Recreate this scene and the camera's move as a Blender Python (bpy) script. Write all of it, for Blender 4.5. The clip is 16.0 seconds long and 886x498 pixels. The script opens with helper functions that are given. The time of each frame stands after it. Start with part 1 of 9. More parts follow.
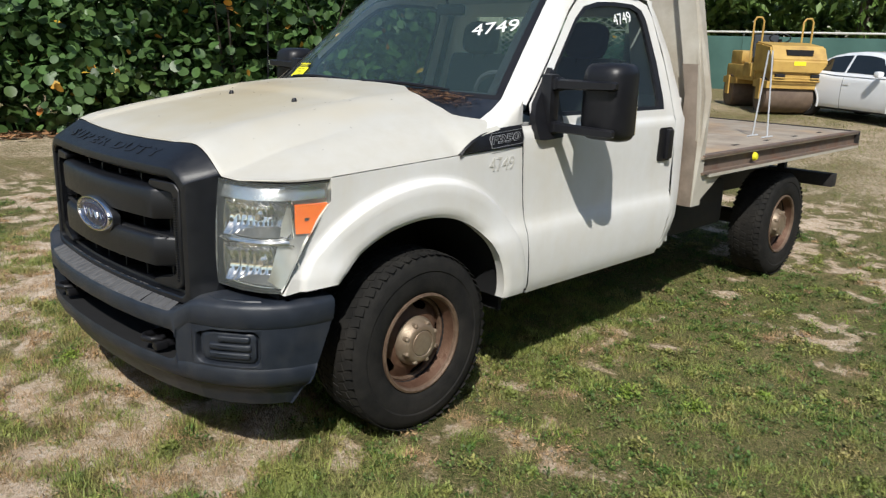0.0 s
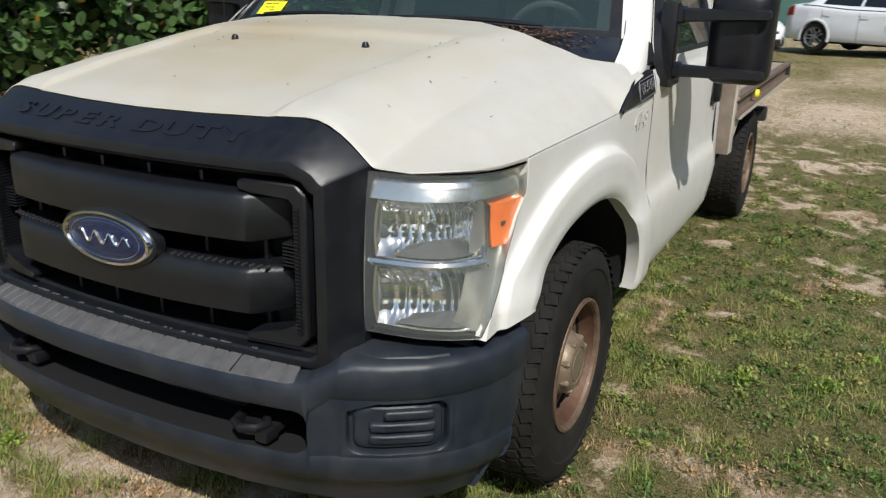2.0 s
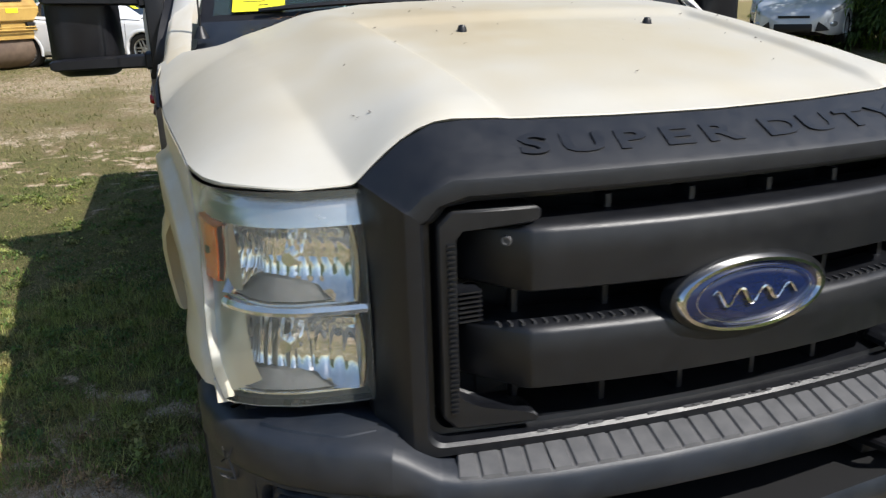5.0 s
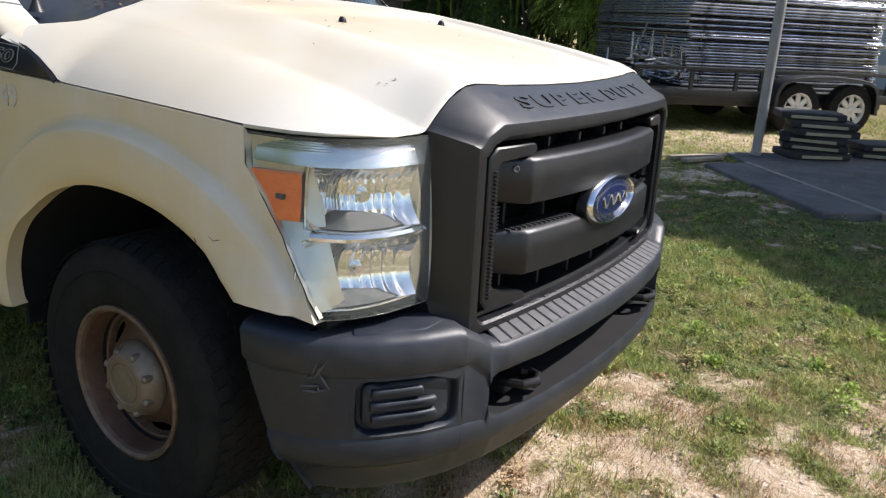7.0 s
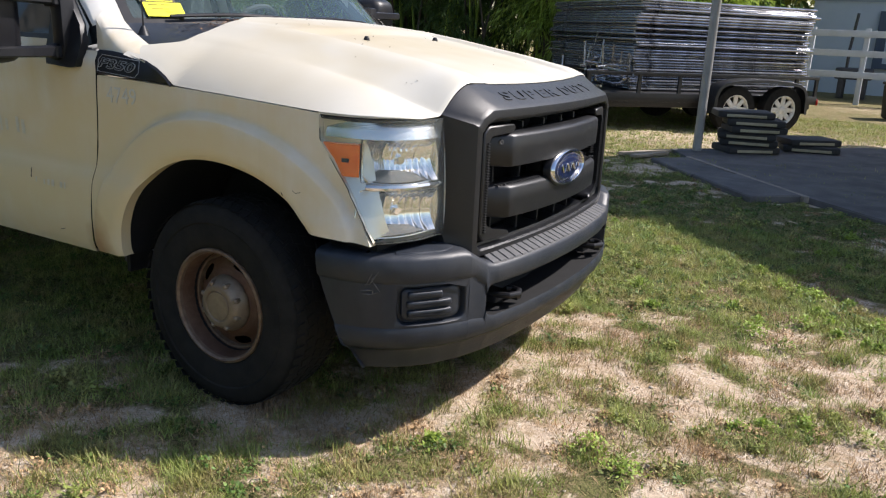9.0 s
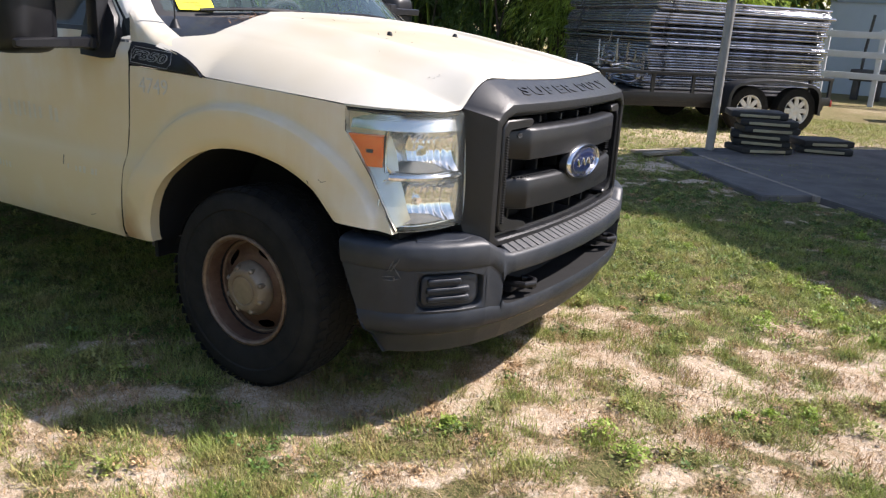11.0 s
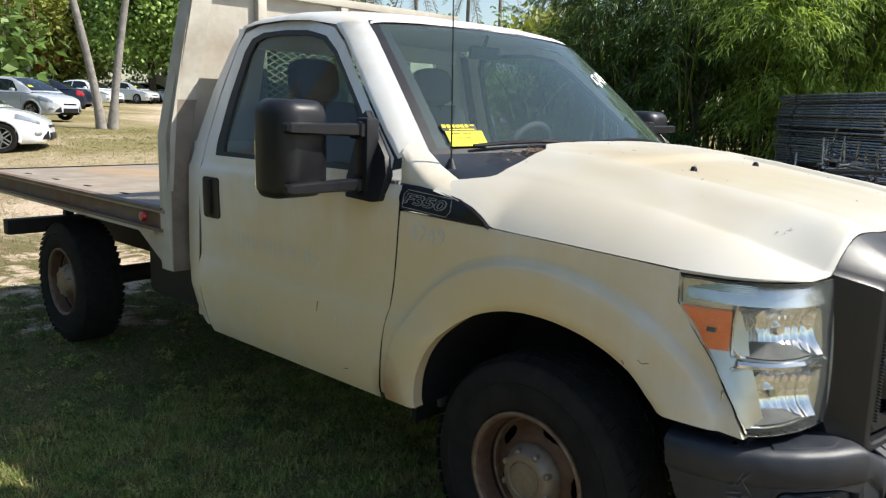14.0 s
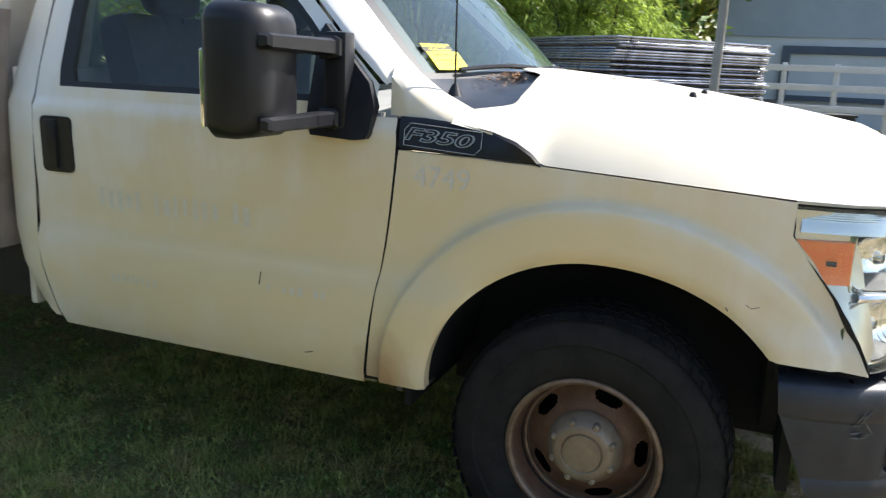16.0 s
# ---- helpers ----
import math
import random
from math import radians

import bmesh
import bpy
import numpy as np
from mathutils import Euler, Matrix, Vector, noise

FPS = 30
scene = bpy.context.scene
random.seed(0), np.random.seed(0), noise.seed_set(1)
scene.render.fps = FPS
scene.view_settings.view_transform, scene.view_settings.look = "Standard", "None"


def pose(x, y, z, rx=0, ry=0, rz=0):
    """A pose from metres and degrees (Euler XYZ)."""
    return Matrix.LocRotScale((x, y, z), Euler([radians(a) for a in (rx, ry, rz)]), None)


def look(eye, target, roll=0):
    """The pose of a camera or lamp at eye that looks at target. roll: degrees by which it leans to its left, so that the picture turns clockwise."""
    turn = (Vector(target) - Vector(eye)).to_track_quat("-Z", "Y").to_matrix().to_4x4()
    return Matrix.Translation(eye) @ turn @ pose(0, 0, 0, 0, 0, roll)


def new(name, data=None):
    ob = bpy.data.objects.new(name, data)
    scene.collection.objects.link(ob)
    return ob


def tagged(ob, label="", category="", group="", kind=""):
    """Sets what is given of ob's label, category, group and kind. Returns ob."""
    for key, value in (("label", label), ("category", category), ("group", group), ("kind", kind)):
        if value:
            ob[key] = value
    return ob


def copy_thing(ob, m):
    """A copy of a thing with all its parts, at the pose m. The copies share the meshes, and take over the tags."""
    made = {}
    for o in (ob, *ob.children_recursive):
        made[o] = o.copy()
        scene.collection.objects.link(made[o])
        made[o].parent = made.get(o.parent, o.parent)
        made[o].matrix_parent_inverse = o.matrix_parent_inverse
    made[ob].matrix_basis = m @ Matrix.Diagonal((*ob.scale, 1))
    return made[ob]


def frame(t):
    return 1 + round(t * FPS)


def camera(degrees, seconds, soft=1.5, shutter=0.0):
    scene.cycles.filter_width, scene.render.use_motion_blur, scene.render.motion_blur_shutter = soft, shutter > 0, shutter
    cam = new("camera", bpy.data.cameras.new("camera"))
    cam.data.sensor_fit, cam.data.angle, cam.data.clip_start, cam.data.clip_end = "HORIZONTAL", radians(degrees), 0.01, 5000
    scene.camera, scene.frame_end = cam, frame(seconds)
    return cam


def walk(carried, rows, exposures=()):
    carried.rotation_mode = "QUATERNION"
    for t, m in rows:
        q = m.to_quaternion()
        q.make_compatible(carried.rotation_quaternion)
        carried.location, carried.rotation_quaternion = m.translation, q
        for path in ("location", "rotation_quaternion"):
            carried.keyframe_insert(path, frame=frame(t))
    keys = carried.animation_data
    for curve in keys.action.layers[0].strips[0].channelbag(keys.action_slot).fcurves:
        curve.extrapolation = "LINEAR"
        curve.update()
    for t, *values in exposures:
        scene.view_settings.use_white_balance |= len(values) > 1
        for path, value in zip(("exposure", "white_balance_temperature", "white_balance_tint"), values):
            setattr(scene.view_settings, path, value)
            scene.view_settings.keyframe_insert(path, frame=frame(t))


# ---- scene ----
# camera and walk -----------------------------------------------------------
cam = camera(58.68, 16.0, soft=1.2, shutter=0.2)
PATH = [
    (0.0, 2.191, 3.220, 1.621, 134.81, -14.66, -1.84),
    (0.5, 2.205, 2.934, 1.560, 134.96, -12.99, -3.17),
    (1.0, 2.172, 2.565, 1.523, 128.41, -18.40, -4.61),
    (1.5, 2.134, 2.098, 1.521, 126.42, -17.34, -2.00),
    (2.0, 2.240, 1.651, 1.521, 118.06, -18.18, -1.28),
    (2.5, 2.303, 1.106, 1.496, 107.78, -17.29, 0.87),
    (3.0, 2.410, 0.616, 1.501, 106.87, -18.75, 1.21),
    (3.5, 2.401, 0.200, 1.477, 99.11, -19.62, 0.95),
    (4.0, 2.268, -0.195, 1.461, 91.37, -20.58, 0.67),
    (4.5, 2.211, -0.548, 1.452, 81.02, -19.49, -1.08),
    (5.0, 2.042, -0.950, 1.430, 71.43, -17.70, 1.63),
    (5.2, 1.960, -1.110, 1.456, 69.37, -19.21, -1.98),
    (7.3, 1.761, -2.253, 1.371, 31.58, -16.47, -3.58),
    (7.5, 1.877, -2.330, 1.366, 31.02, -16.50, -4.54),
    (8.0, 2.036, -2.493, 1.385, 30.44, -14.79, -1.45),
    (8.5, 2.080, -2.782, 1.405, 30.97, -14.14, -0.74),
    (8.7, 2.086, -2.877, 1.417, 30.98, -15.33, -1.51),
    (10.8, 2.112, -3.011, 1.401, 31.04, -16.59, -3.96),
    (11.0, 2.115, -3.025, 1.414, 31.92, -16.07, -3.08),
    (11.5, 2.129, -3.047, 1.435, 33.62, -17.02, -2.02),
    (12.0, 2.143, -3.003, 1.460, 32.16, -15.50, -4.39),
    (12.5, 2.101, -3.011, 1.459, 32.65, -13.00, -2.98),
    (13.0, 1.941, -2.945, 1.477, 36.01, -13.16, -2.93),
    (13.5, 1.679, -2.842, 1.511, 40.89, -11.38, -3.56),
    (14.0, 1.413, -2.860, 1.535, 43.88, -10.02, -1.54),
    (14.5, 1.166, -2.921, 1.620, 40.59, -7.53, -0.74),
    (15.0, 0.906, -2.877, 1.488, 37.14, -12.49, -1.14),
    (15.5, 0.615, -2.911, 1.410, 32.18, -11.53, 0.59),
    (16.0, 0.352, -2.989, 1.423, 21.87, -13.22, -2.16),
]
walk(cam, [(r[0], pose(r[1], r[2], r[3], 90 + r[5], r[6], r[4])) for r in PATH], [(0.0, 0.05, 6250, 10), (2.0, -0.04, 6250, 10), (2.9, 0.0, 6300, 10), (3.5, 0.54, 6250, 10), (4.2, 0.68, 6250, 10), (5.2, 0.34, 6250, 12), (7.3, 0.88, 6350, 16), (8.0, 0.88, 6350, 16), (8.5, 0.74, 6350, 16), (8.7, 0.74, 6350, 16), (10.8, 0.95, 6450, 18), (11.3, 1.0, 6450, 18), (12.2, 1.02, 6400, 15), (13.0, 1.0, 6350, 12), (13.6, 0.82, 6350, 10), (14.5, 0.55, 6500, 10), (15.0, 0.72, 6200, 10), (15.5, 0.76, 6200, 10), (16.0, 1.36, 6350, 12)])

# light -----------------------------------------------------------------------
SUN_DIR = Vector((0.68, 0.60, 1.0)).normalized()
world = bpy.data.worlds.new("sky")
scene.world = world
world.use_nodes = True
wn = world.node_tree.nodes
wn.clear()
sky = wn.new("ShaderNodeTexSky")
sky.sky_type = "NISHITA"
sky.sun_disc = False
sky.sun_elevation = math.asin(SUN_DIR.z)
sky.sun_rotation = math.atan2(SUN_DIR.x, SUN_DIR.y)
sky.air_density, sky.dust_density, sky.ozone_density = 1.2, 1.0, 1.5
bg = wn.new("ShaderNodeBackground")
bg.inputs["Strength"].default_value = 0.105
wo = wn.new("ShaderNodeOutputWorld")
world.node_tree.links.new(sky.outputs[0], bg.inputs[0])
world.node_tree.links.new(bg.outputs[0], wo.inputs[0])
sun_data = bpy.data.lights.new("sun", "SUN")
sun_data.energy, sun_data.angle, sun_data.color = 4.7, radians(0.55), (1.0, 0.95, 0.86)
sun = new("sun", sun_data)
sun.matrix_world = look((0, 0, 30), Vector((0, 0, 30)) - SUN_DIR)

# materials -------------------------------------------------------------------
def mat(name, c1, c2=None, scale=6.0, rough=0.6, metal=0.0, bump=0.0, bump_scale=60.0, c3=None, scale3=1.2, amount3=0.5,
        rough_var=0.1, coat=0.0, spec=0.5, random_tint=0.0, translucent=0.0):
    """A surface of two or three colours mixed by noise at two scales, with fine relief."""
    m = bpy.data.materials.new(name)
    m.use_nodes = True
    nt = m.node_tree
    n, l = nt.nodes, nt.links
    b = n["Principled BSDF"]
    tc = n.new("ShaderNodeTexCoord")

    def noise_tex(s, detail=5.0, rough_=0.6):
        t = n.new("ShaderNodeTexNoise")
        t.inputs["Scale"].default_value = s
        t.inputs["Detail"].default_value = detail
        t.inputs["Roughness"].default_value = rough_
        l.new(tc.outputs["Object"], t.inputs["Vector"])
        return t

    def ramp(src, a, z):
        r = n.new("ShaderNodeMapRange")
        r.inputs["From Min"].default_value, r.inputs["From Max"].default_value = a, z
        l.new(src, r.inputs["Value"])
        return r.outputs[0]

    def mix(fac, x, y):
        k = n.new("ShaderNodeMix")
        k.data_type = "RGBA"
        if fac is None:
            k.inputs["Factor"].default_value = 0.5
        else:
            l.new(fac, k.inputs["Factor"])
        for sock, v in ((k.inputs["A"], x), (k.inputs["B"], y)):
            if isinstance(v, tuple):
                sock.default_value = (*v, 1)
            else:
                l.new(v, sock)
        return k.outputs["Result"]

    fine = noise_tex(scale)
    col = mix(ramp(fine.outputs["Fac"], 0.35, 0.68), c1, c2 or tuple(v * 0.85 for v in c1))
    if c3:
        big = noise_tex(scale3, 6.0, 0.65)
        f = n.new("ShaderNodeMath")
        f.operation = "MULTIPLY"
        l.new(ramp(big.outputs["Fac"], 0.48, 0.66), f.inputs[0])
        f.inputs[1].default_value = amount3
        col = mix(f.outputs[0], col, c3)
    if random_tint:
        g = n.new("ShaderNodeNewGeometry")
        h = n.new("ShaderNodeHueSaturation")
        l.new(ramp(g.outputs["Random Per Island"], 0, 1), h.inputs["Fac"])
        r = n.new("ShaderNodeMapRange")
        r.inputs["To Min"].default_value, r.inputs["To Max"].default_value = 1 - random_tint, 1 + random_tint
        l.new(g.outputs["Random Per Island"], r.inputs["Value"])
        h.inputs["Fac"].default_value = 1
        for link in list(h.inputs["Fac"].links):
            l.remove(link)
        l.new(r.outputs[0], h.inputs["Value"])
        l.new(col, h.inputs["Color"])
        col = h.outputs[0]
    l.new(col, b.inputs["Base Color"])
    rr = n.new("ShaderNodeMapRange")
    rr.inputs["To Min"].default_value, rr.inputs["To Max"].default_value = max(rough - rough_var, 0.02), min(rough + rough_var, 1)
    l.new(fine.outputs["Fac"], rr.inputs["Value"])
    l.new(rr.outputs[0], b.inputs["Roughness"])
    b.inputs["Metallic"].default_value = metal
    b.inputs["Coat Weight"].default_value = coat
    b.inputs["Coat Roughness"].default_value = 0.08
    b.inputs["Specular IOR Level"].default_value = spec
    if bump:
        bt = noise_tex(bump_scale, 3.0)
        bm_ = n.new("ShaderNodeBump")
        bm_.inputs["Strength"].default_value = bump
        bm_.inputs["Distance"].default_value = 0.01
        l.new(bt.outputs["Fac"], bm_.inputs["Height"])
        l.new(bm_.outputs[0], b.inputs["Normal"])
    if translucent:
        tr = n.new("ShaderNodeBsdfTranslucent")
        l.new(col, tr.inputs["Color"])
        ms = n.new("ShaderNodeMixShader")
        ms.inputs[0].default_value = translucent
        l.new(b.outputs[0], ms.inputs[1])
        l.new(tr.outputs[0], ms.inputs[2])
        l.new(ms.outputs[0], n["Material Output"].inputs["Surface"])
    return m


def glass_mat(name, tint, gloss_ior=1.5, rough=0.01, haze=0.0, haze_tint=(0.75, 0.75, 0.7)):
    """A thin pane: clear with a tint, and a gloss that grows towards grazing angles."""
    m = bpy.data.materials.new(name)
    m.use_nodes = True
    n, l = m.node_tree.nodes, m.node_tree.links
    n.remove(n["Principled BSDF"])
    t = n.new("ShaderNodeBsdfTransparent")
    t.inputs[0].default_value = (*tint, 1)
    g = n.new("ShaderNodeBsdfGlossy")
    g.inputs["Roughness"].default_value = rough
    base = ((gloss_ior - 1) / (gloss_ior + 1)) ** 2
    lw, pw, mr = n.new("ShaderNodeLayerWeight"), n.new("ShaderNodeMath"), n.new("ShaderNodeMapRange")
    lw.inputs["Blend"].default_value = 0.5
    pw.operation = "POWER"
    pw.inputs[1].default_value = 5.0
    l.new(lw.outputs["Facing"], pw.inputs[0])
    l.new(pw.outputs[0], mr.inputs["Value"])
    mr.inputs["To Min"].default_value = base
    mx = n.new("ShaderNodeMixShader")
    l.new(mr.outputs[0], mx.inputs[0])
    l.new(t.outputs[0], mx.inputs[1])
    l.new(g.outputs[0], mx.inputs[2])
    out = mx.outputs[0]
    if haze:
        d = n.new("ShaderNodeBsdfDiffuse")
        d.inputs[0].default_value = (*haze_tint, 1)
        m2 = n.new("ShaderNodeMixShader")
        m2.inputs[0].default_value = haze
        l.new(out, m2.inputs[1])
        l.new(d.outputs[0], m2.inputs[2])
        out = m2.outputs[0]
    l.new(out, n["Material Output"].inputs["Surface"])
    return m


WHITE = mat("dirty_white_paint", (0.74, 0.735, 0.71), (0.71, 0.70, 0.665), 9, 0.42, c3=(0.64, 0.58, 0.45), scale3=1.9, amount3=0.25, coat=0.25, bump=0.02, bump_scale=400)
def streaked(m, colour, amount, clean_side=1.0):
    """Lay yellow-tan grime in upright streaks over a paint, thicker on one flank (-y)."""
    n, l = m.node_tree.nodes, m.node_tree.links
    b = n["Principled BSDF"]
    old = b.inputs["Base Color"].links[0].from_socket
    tc = n.new("ShaderNodeTexCoord")
    mp = n.new("ShaderNodeMapping")
    mp.inputs["Scale"].default_value = (6, 6, 0.8)
    l.new(tc.outputs["Object"], mp.inputs["Vector"])
    t = n.new("ShaderNodeTexNoise")
    t.inputs["Scale"].default_value, t.inputs["Detail"].default_value, t.inputs["Roughness"].default_value = 1.0, 6.0, 0.65
    l.new(mp.outputs[0], t.inputs["Vector"])
    g = n.new("ShaderNodeTexNoise")
    g.inputs["Scale"].default_value, g.inputs["Detail"].default_value = 1.4, 3.0
    l.new(tc.outputs["Object"], g.inputs["Vector"])
    r1, r2, k, x = n.new("ShaderNodeMapRange"), n.new("ShaderNodeMapRange"), n.new("ShaderNodeMath"), n.new("ShaderNodeMix")
    r1.inputs["From Min"].default_value, r1.inputs["From Max"].default_value = 0.40, 0.72
    r2.inputs["From Min"].default_value, r2.inputs["From Max"].default_value, r2.inputs["To Max"].default_value = 0.30, 0.62, amount
    l.new(t.outputs["Fac"], r1.inputs["Value"])
    l.new(g.outputs["Fac"], r2.inputs["Value"])
    sp, sd, k2 = n.new("ShaderNodeSeparateXYZ"), n.new("ShaderNodeMapRange"), n.new("ShaderNodeMath")
    l.new(tc.outputs["Object"], sp.inputs[0])
    l.new(sp.outputs["Y"], sd.inputs["Value"])
    for nm, v in (("From Min", -0.7), ("From Max", 0.7), ("To Min", 1.0), ("To Max", clean_side)):
        sd.inputs[nm].default_value = v
    k2.operation = "MULTIPLY"
    l.new(r1.outputs[0], k2.inputs[0])
    l.new(sd.outputs[0], k2.inputs[1])
    k.operation = "MULTIPLY"
    l.new(k2.outputs[0], k.inputs[0])
    l.new(r2.outputs[0], k.inputs[1])
    x.data_type = "RGBA"
    l.new(k.outputs[0], x.inputs["Factor"])
    l.new(old, x.inputs["A"])
    x.inputs["B"].default_value = (*colour, 1)
    l.new(x.outputs["Result"], b.inputs["Base Color"])


HOOD_WHITE = mat("sap_stained_white_paint", (0.525, 0.51, 0.46), (0.50, 0.48, 0.42), 14, 0.5, c3=(0.50, 0.45, 0.345), scale3=1.6, amount3=0.3, coat=0.06, bump=0.02, bump_scale=400)


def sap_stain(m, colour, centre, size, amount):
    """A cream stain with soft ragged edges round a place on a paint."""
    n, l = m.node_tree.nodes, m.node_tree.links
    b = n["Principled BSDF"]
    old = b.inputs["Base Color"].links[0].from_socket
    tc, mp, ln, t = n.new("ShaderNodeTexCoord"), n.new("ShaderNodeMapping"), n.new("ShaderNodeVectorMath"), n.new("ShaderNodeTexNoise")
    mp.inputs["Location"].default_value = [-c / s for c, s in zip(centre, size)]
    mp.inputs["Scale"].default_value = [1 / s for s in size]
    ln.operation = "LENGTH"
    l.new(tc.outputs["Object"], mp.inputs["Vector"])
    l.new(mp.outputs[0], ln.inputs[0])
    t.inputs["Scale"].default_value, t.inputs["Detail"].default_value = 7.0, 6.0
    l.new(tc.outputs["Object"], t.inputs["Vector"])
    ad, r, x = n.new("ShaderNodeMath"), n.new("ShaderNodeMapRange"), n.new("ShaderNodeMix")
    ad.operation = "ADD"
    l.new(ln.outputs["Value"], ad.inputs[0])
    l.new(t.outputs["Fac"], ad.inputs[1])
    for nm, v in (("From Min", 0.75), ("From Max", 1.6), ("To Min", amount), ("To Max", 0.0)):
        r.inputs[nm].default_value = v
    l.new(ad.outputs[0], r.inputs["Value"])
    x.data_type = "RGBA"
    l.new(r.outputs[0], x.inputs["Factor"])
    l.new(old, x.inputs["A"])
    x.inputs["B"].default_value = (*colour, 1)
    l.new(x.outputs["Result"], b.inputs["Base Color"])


sap_stain(HOOD_WHITE, (0.455, 0.395, 0.27), (0.22, 0.0, 1.33), (0.80, 0.72, 0.5), 0.9)
sap_stain(HOOD_WHITE, (0.40, 0.31, 0.17), (-0.05, -0.30, 1.33), (0.42, 0.30, 0.5), 0.6)
sap_stain(HOOD_WHITE, (0.43, 0.375, 0.265), (0.05, -0.75, 1.25), (0.75, 0.50, 0.5), 0.6)
streaked(WHITE, (0.56, 0.46, 0.28), 0.85, 0.22)
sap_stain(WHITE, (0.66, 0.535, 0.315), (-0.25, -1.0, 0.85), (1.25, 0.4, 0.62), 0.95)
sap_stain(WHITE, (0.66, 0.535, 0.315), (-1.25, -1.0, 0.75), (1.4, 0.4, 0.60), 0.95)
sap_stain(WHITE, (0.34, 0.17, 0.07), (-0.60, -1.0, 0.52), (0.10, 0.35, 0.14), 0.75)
SIDE_SILVER = mat("dull_lamp_silver", (0.76, 0.78, 0.78), (0.68, 0.70, 0.70), 22, 0.24, metal=0.9)
RIM_LIP = mat("scuffed_brown_rim_edge", (0.21, 0.145, 0.10), (0.13, 0.082, 0.056), 30, 0.5, metal=0.4, bump=0.15, bump_scale=120)
BADGE_EDGE = mat("silver_badge_edge", (0.36, 0.365, 0.37), (0.30, 0.305, 0.31), 20, 0.35, metal=0.4)
SEAM = mat("dark_panel_gap", (0.012, 0.012, 0.012), rough=0.9)
GRILLE = mat("textured_black_plastic", (0.0048, 0.0055, 0.0078), (0.0075, 0.0084, 0.0110), 30, 0.40, bump=0.09, bump_scale=900, c3=(0.0135, 0.0138, 0.0150), scale3=5, amount3=0.45, spec=0.56)
BUMPER = mat("weathered_grey_blue_plastic", (0.011, 0.015, 0.023), (0.018, 0.023, 0.033), 12, 0.44, bump=0.10, bump_scale=700, c3=(0.05, 0.05, 0.052), scale3=4, amount3=0.4, spec=0.45)
PLASTIC_WORN = mat("worn_plastic_edge", (0.03, 0.031, 0.034), (0.045, 0.046, 0.05), 30, 0.5)
PAD = mat("faded_grey_step_plastic", (0.072, 0.072, 0.075), (0.105, 0.104, 0.106), 25, 0.7, bump=0.1, bump_scale=500)
BLACK = mat("black_plastic", (0.008, 0.008, 0.010), (0.012, 0.012, 0.014), 20, 0.42, bump=0.04, bump_scale=600, spec=0.38)
DEEP = mat("dark_cavity", (0.006, 0.006, 0.007), rough=0.85)
CHROME = mat("bright_chrome", (0.88, 0.88, 0.88), (0.80, 0.80, 0.81), 8, 0.08, metal=1.0, rough_var=0.04)
CHROME_CUT = mat("faceted_chrome", (0.93, 0.93, 0.93), (0.88, 0.88, 0.89), 30, 0.05, metal=1.0, rough_var=0.03)
HOUSING = mat("silvered_lamp_housing", (0.66, 0.65, 0.61), (0.58, 0.57, 0.53), 18, 0.30, metal=0.9, rough_var=0.04, bump=0.05, bump_scale=20)
BEZEL = mat("silvered_bezel", (0.62, 0.62, 0.60), (0.54, 0.54, 0.52), 18, 0.13, metal=0.95, bump=0.05, bump_scale=40)
LAMP_FLOOR = mat("dull_reflector", (0.085, 0.088, 0.09), (0.06, 0.062, 0.065), 60, 0.4, metal=0.4, bump=0.4, bump_scale=400)
AMBER = mat("amber_lens", (0.95, 0.21, 0.012), (0.90, 0.16, 0.010), 40, 0.2, coat=0.5, bump=0.3, bump_scale=120)
BLUE = mat("blue_enamel", (0.009, 0.018, 0.068), (0.007, 0.014, 0.055), 12, 0.22, coat=0.6)
RUBBER = mat("worn_tyre_rubber", (0.012, 0.0118, 0.0115), (0.022, 0.021, 0.019), 18, 0.82, bump=0.2, bump_scale=120, c3=(0.035, 0.031, 0.027), scale3=4, amount3=0.4, spec=0.15)
RUST = mat("rusty_steel_wheel", (0.115, 0.058, 0.036), (0.165, 0.098, 0.062), 22, 0.62, metal=0.35, bump=0.25, bump_scale=140, c3=(0.09, 0.045, 0.028), scale3=7, amount3=0.8)
CAP = mat("tarnished_hub_cap", (0.28, 0.225, 0.16), (0.21, 0.155, 0.105), 20, 0.5, metal=0.4, bump=0.1, bump_scale=100, c3=(0.22, 0.15, 0.10), scale3=9, amount3=0.7)
# Teal haze paints the sky's reflection, with some dust, onto the pane.
GLASS = glass_mat("windscreen_glass", (0.80, 0.90, 0.86), 1.7, haze=0.034, haze_tint=(0.50, 0.80, 0.78))
SIDE_GLASS = glass_mat("tinted_side_glass", (0.50, 0.58, 0.55), 1.5, haze=0.006)
LENS = glass_mat("clear_lamp_lens", (0.96, 0.96, 0.93), 1.45, 0.03, haze=0.075, haze_tint=(0.70, 0.77, 0.74))
CABIN = mat("grey_vinyl", (0.29, 0.295, 0.29), (0.34, 0.34, 0.335), 15, 0.6, bump=0.1, bump_scale=200)
SEAT = mat("dark_seat_cloth", (0.03, 0.036, 0.042), (0.045, 0.05, 0.056), 25, 0.85, bump=0.2, bump_scale=250)
TAN_STEEL = mat("chalky_painted_steel", (0.50, 0.47, 0.40), (0.42, 0.38, 0.31), 7, 0.55, c3=(0.25, 0.19, 0.13), scale3=2.5, amount3=0.45, bump=0.08, bump_scale=90)
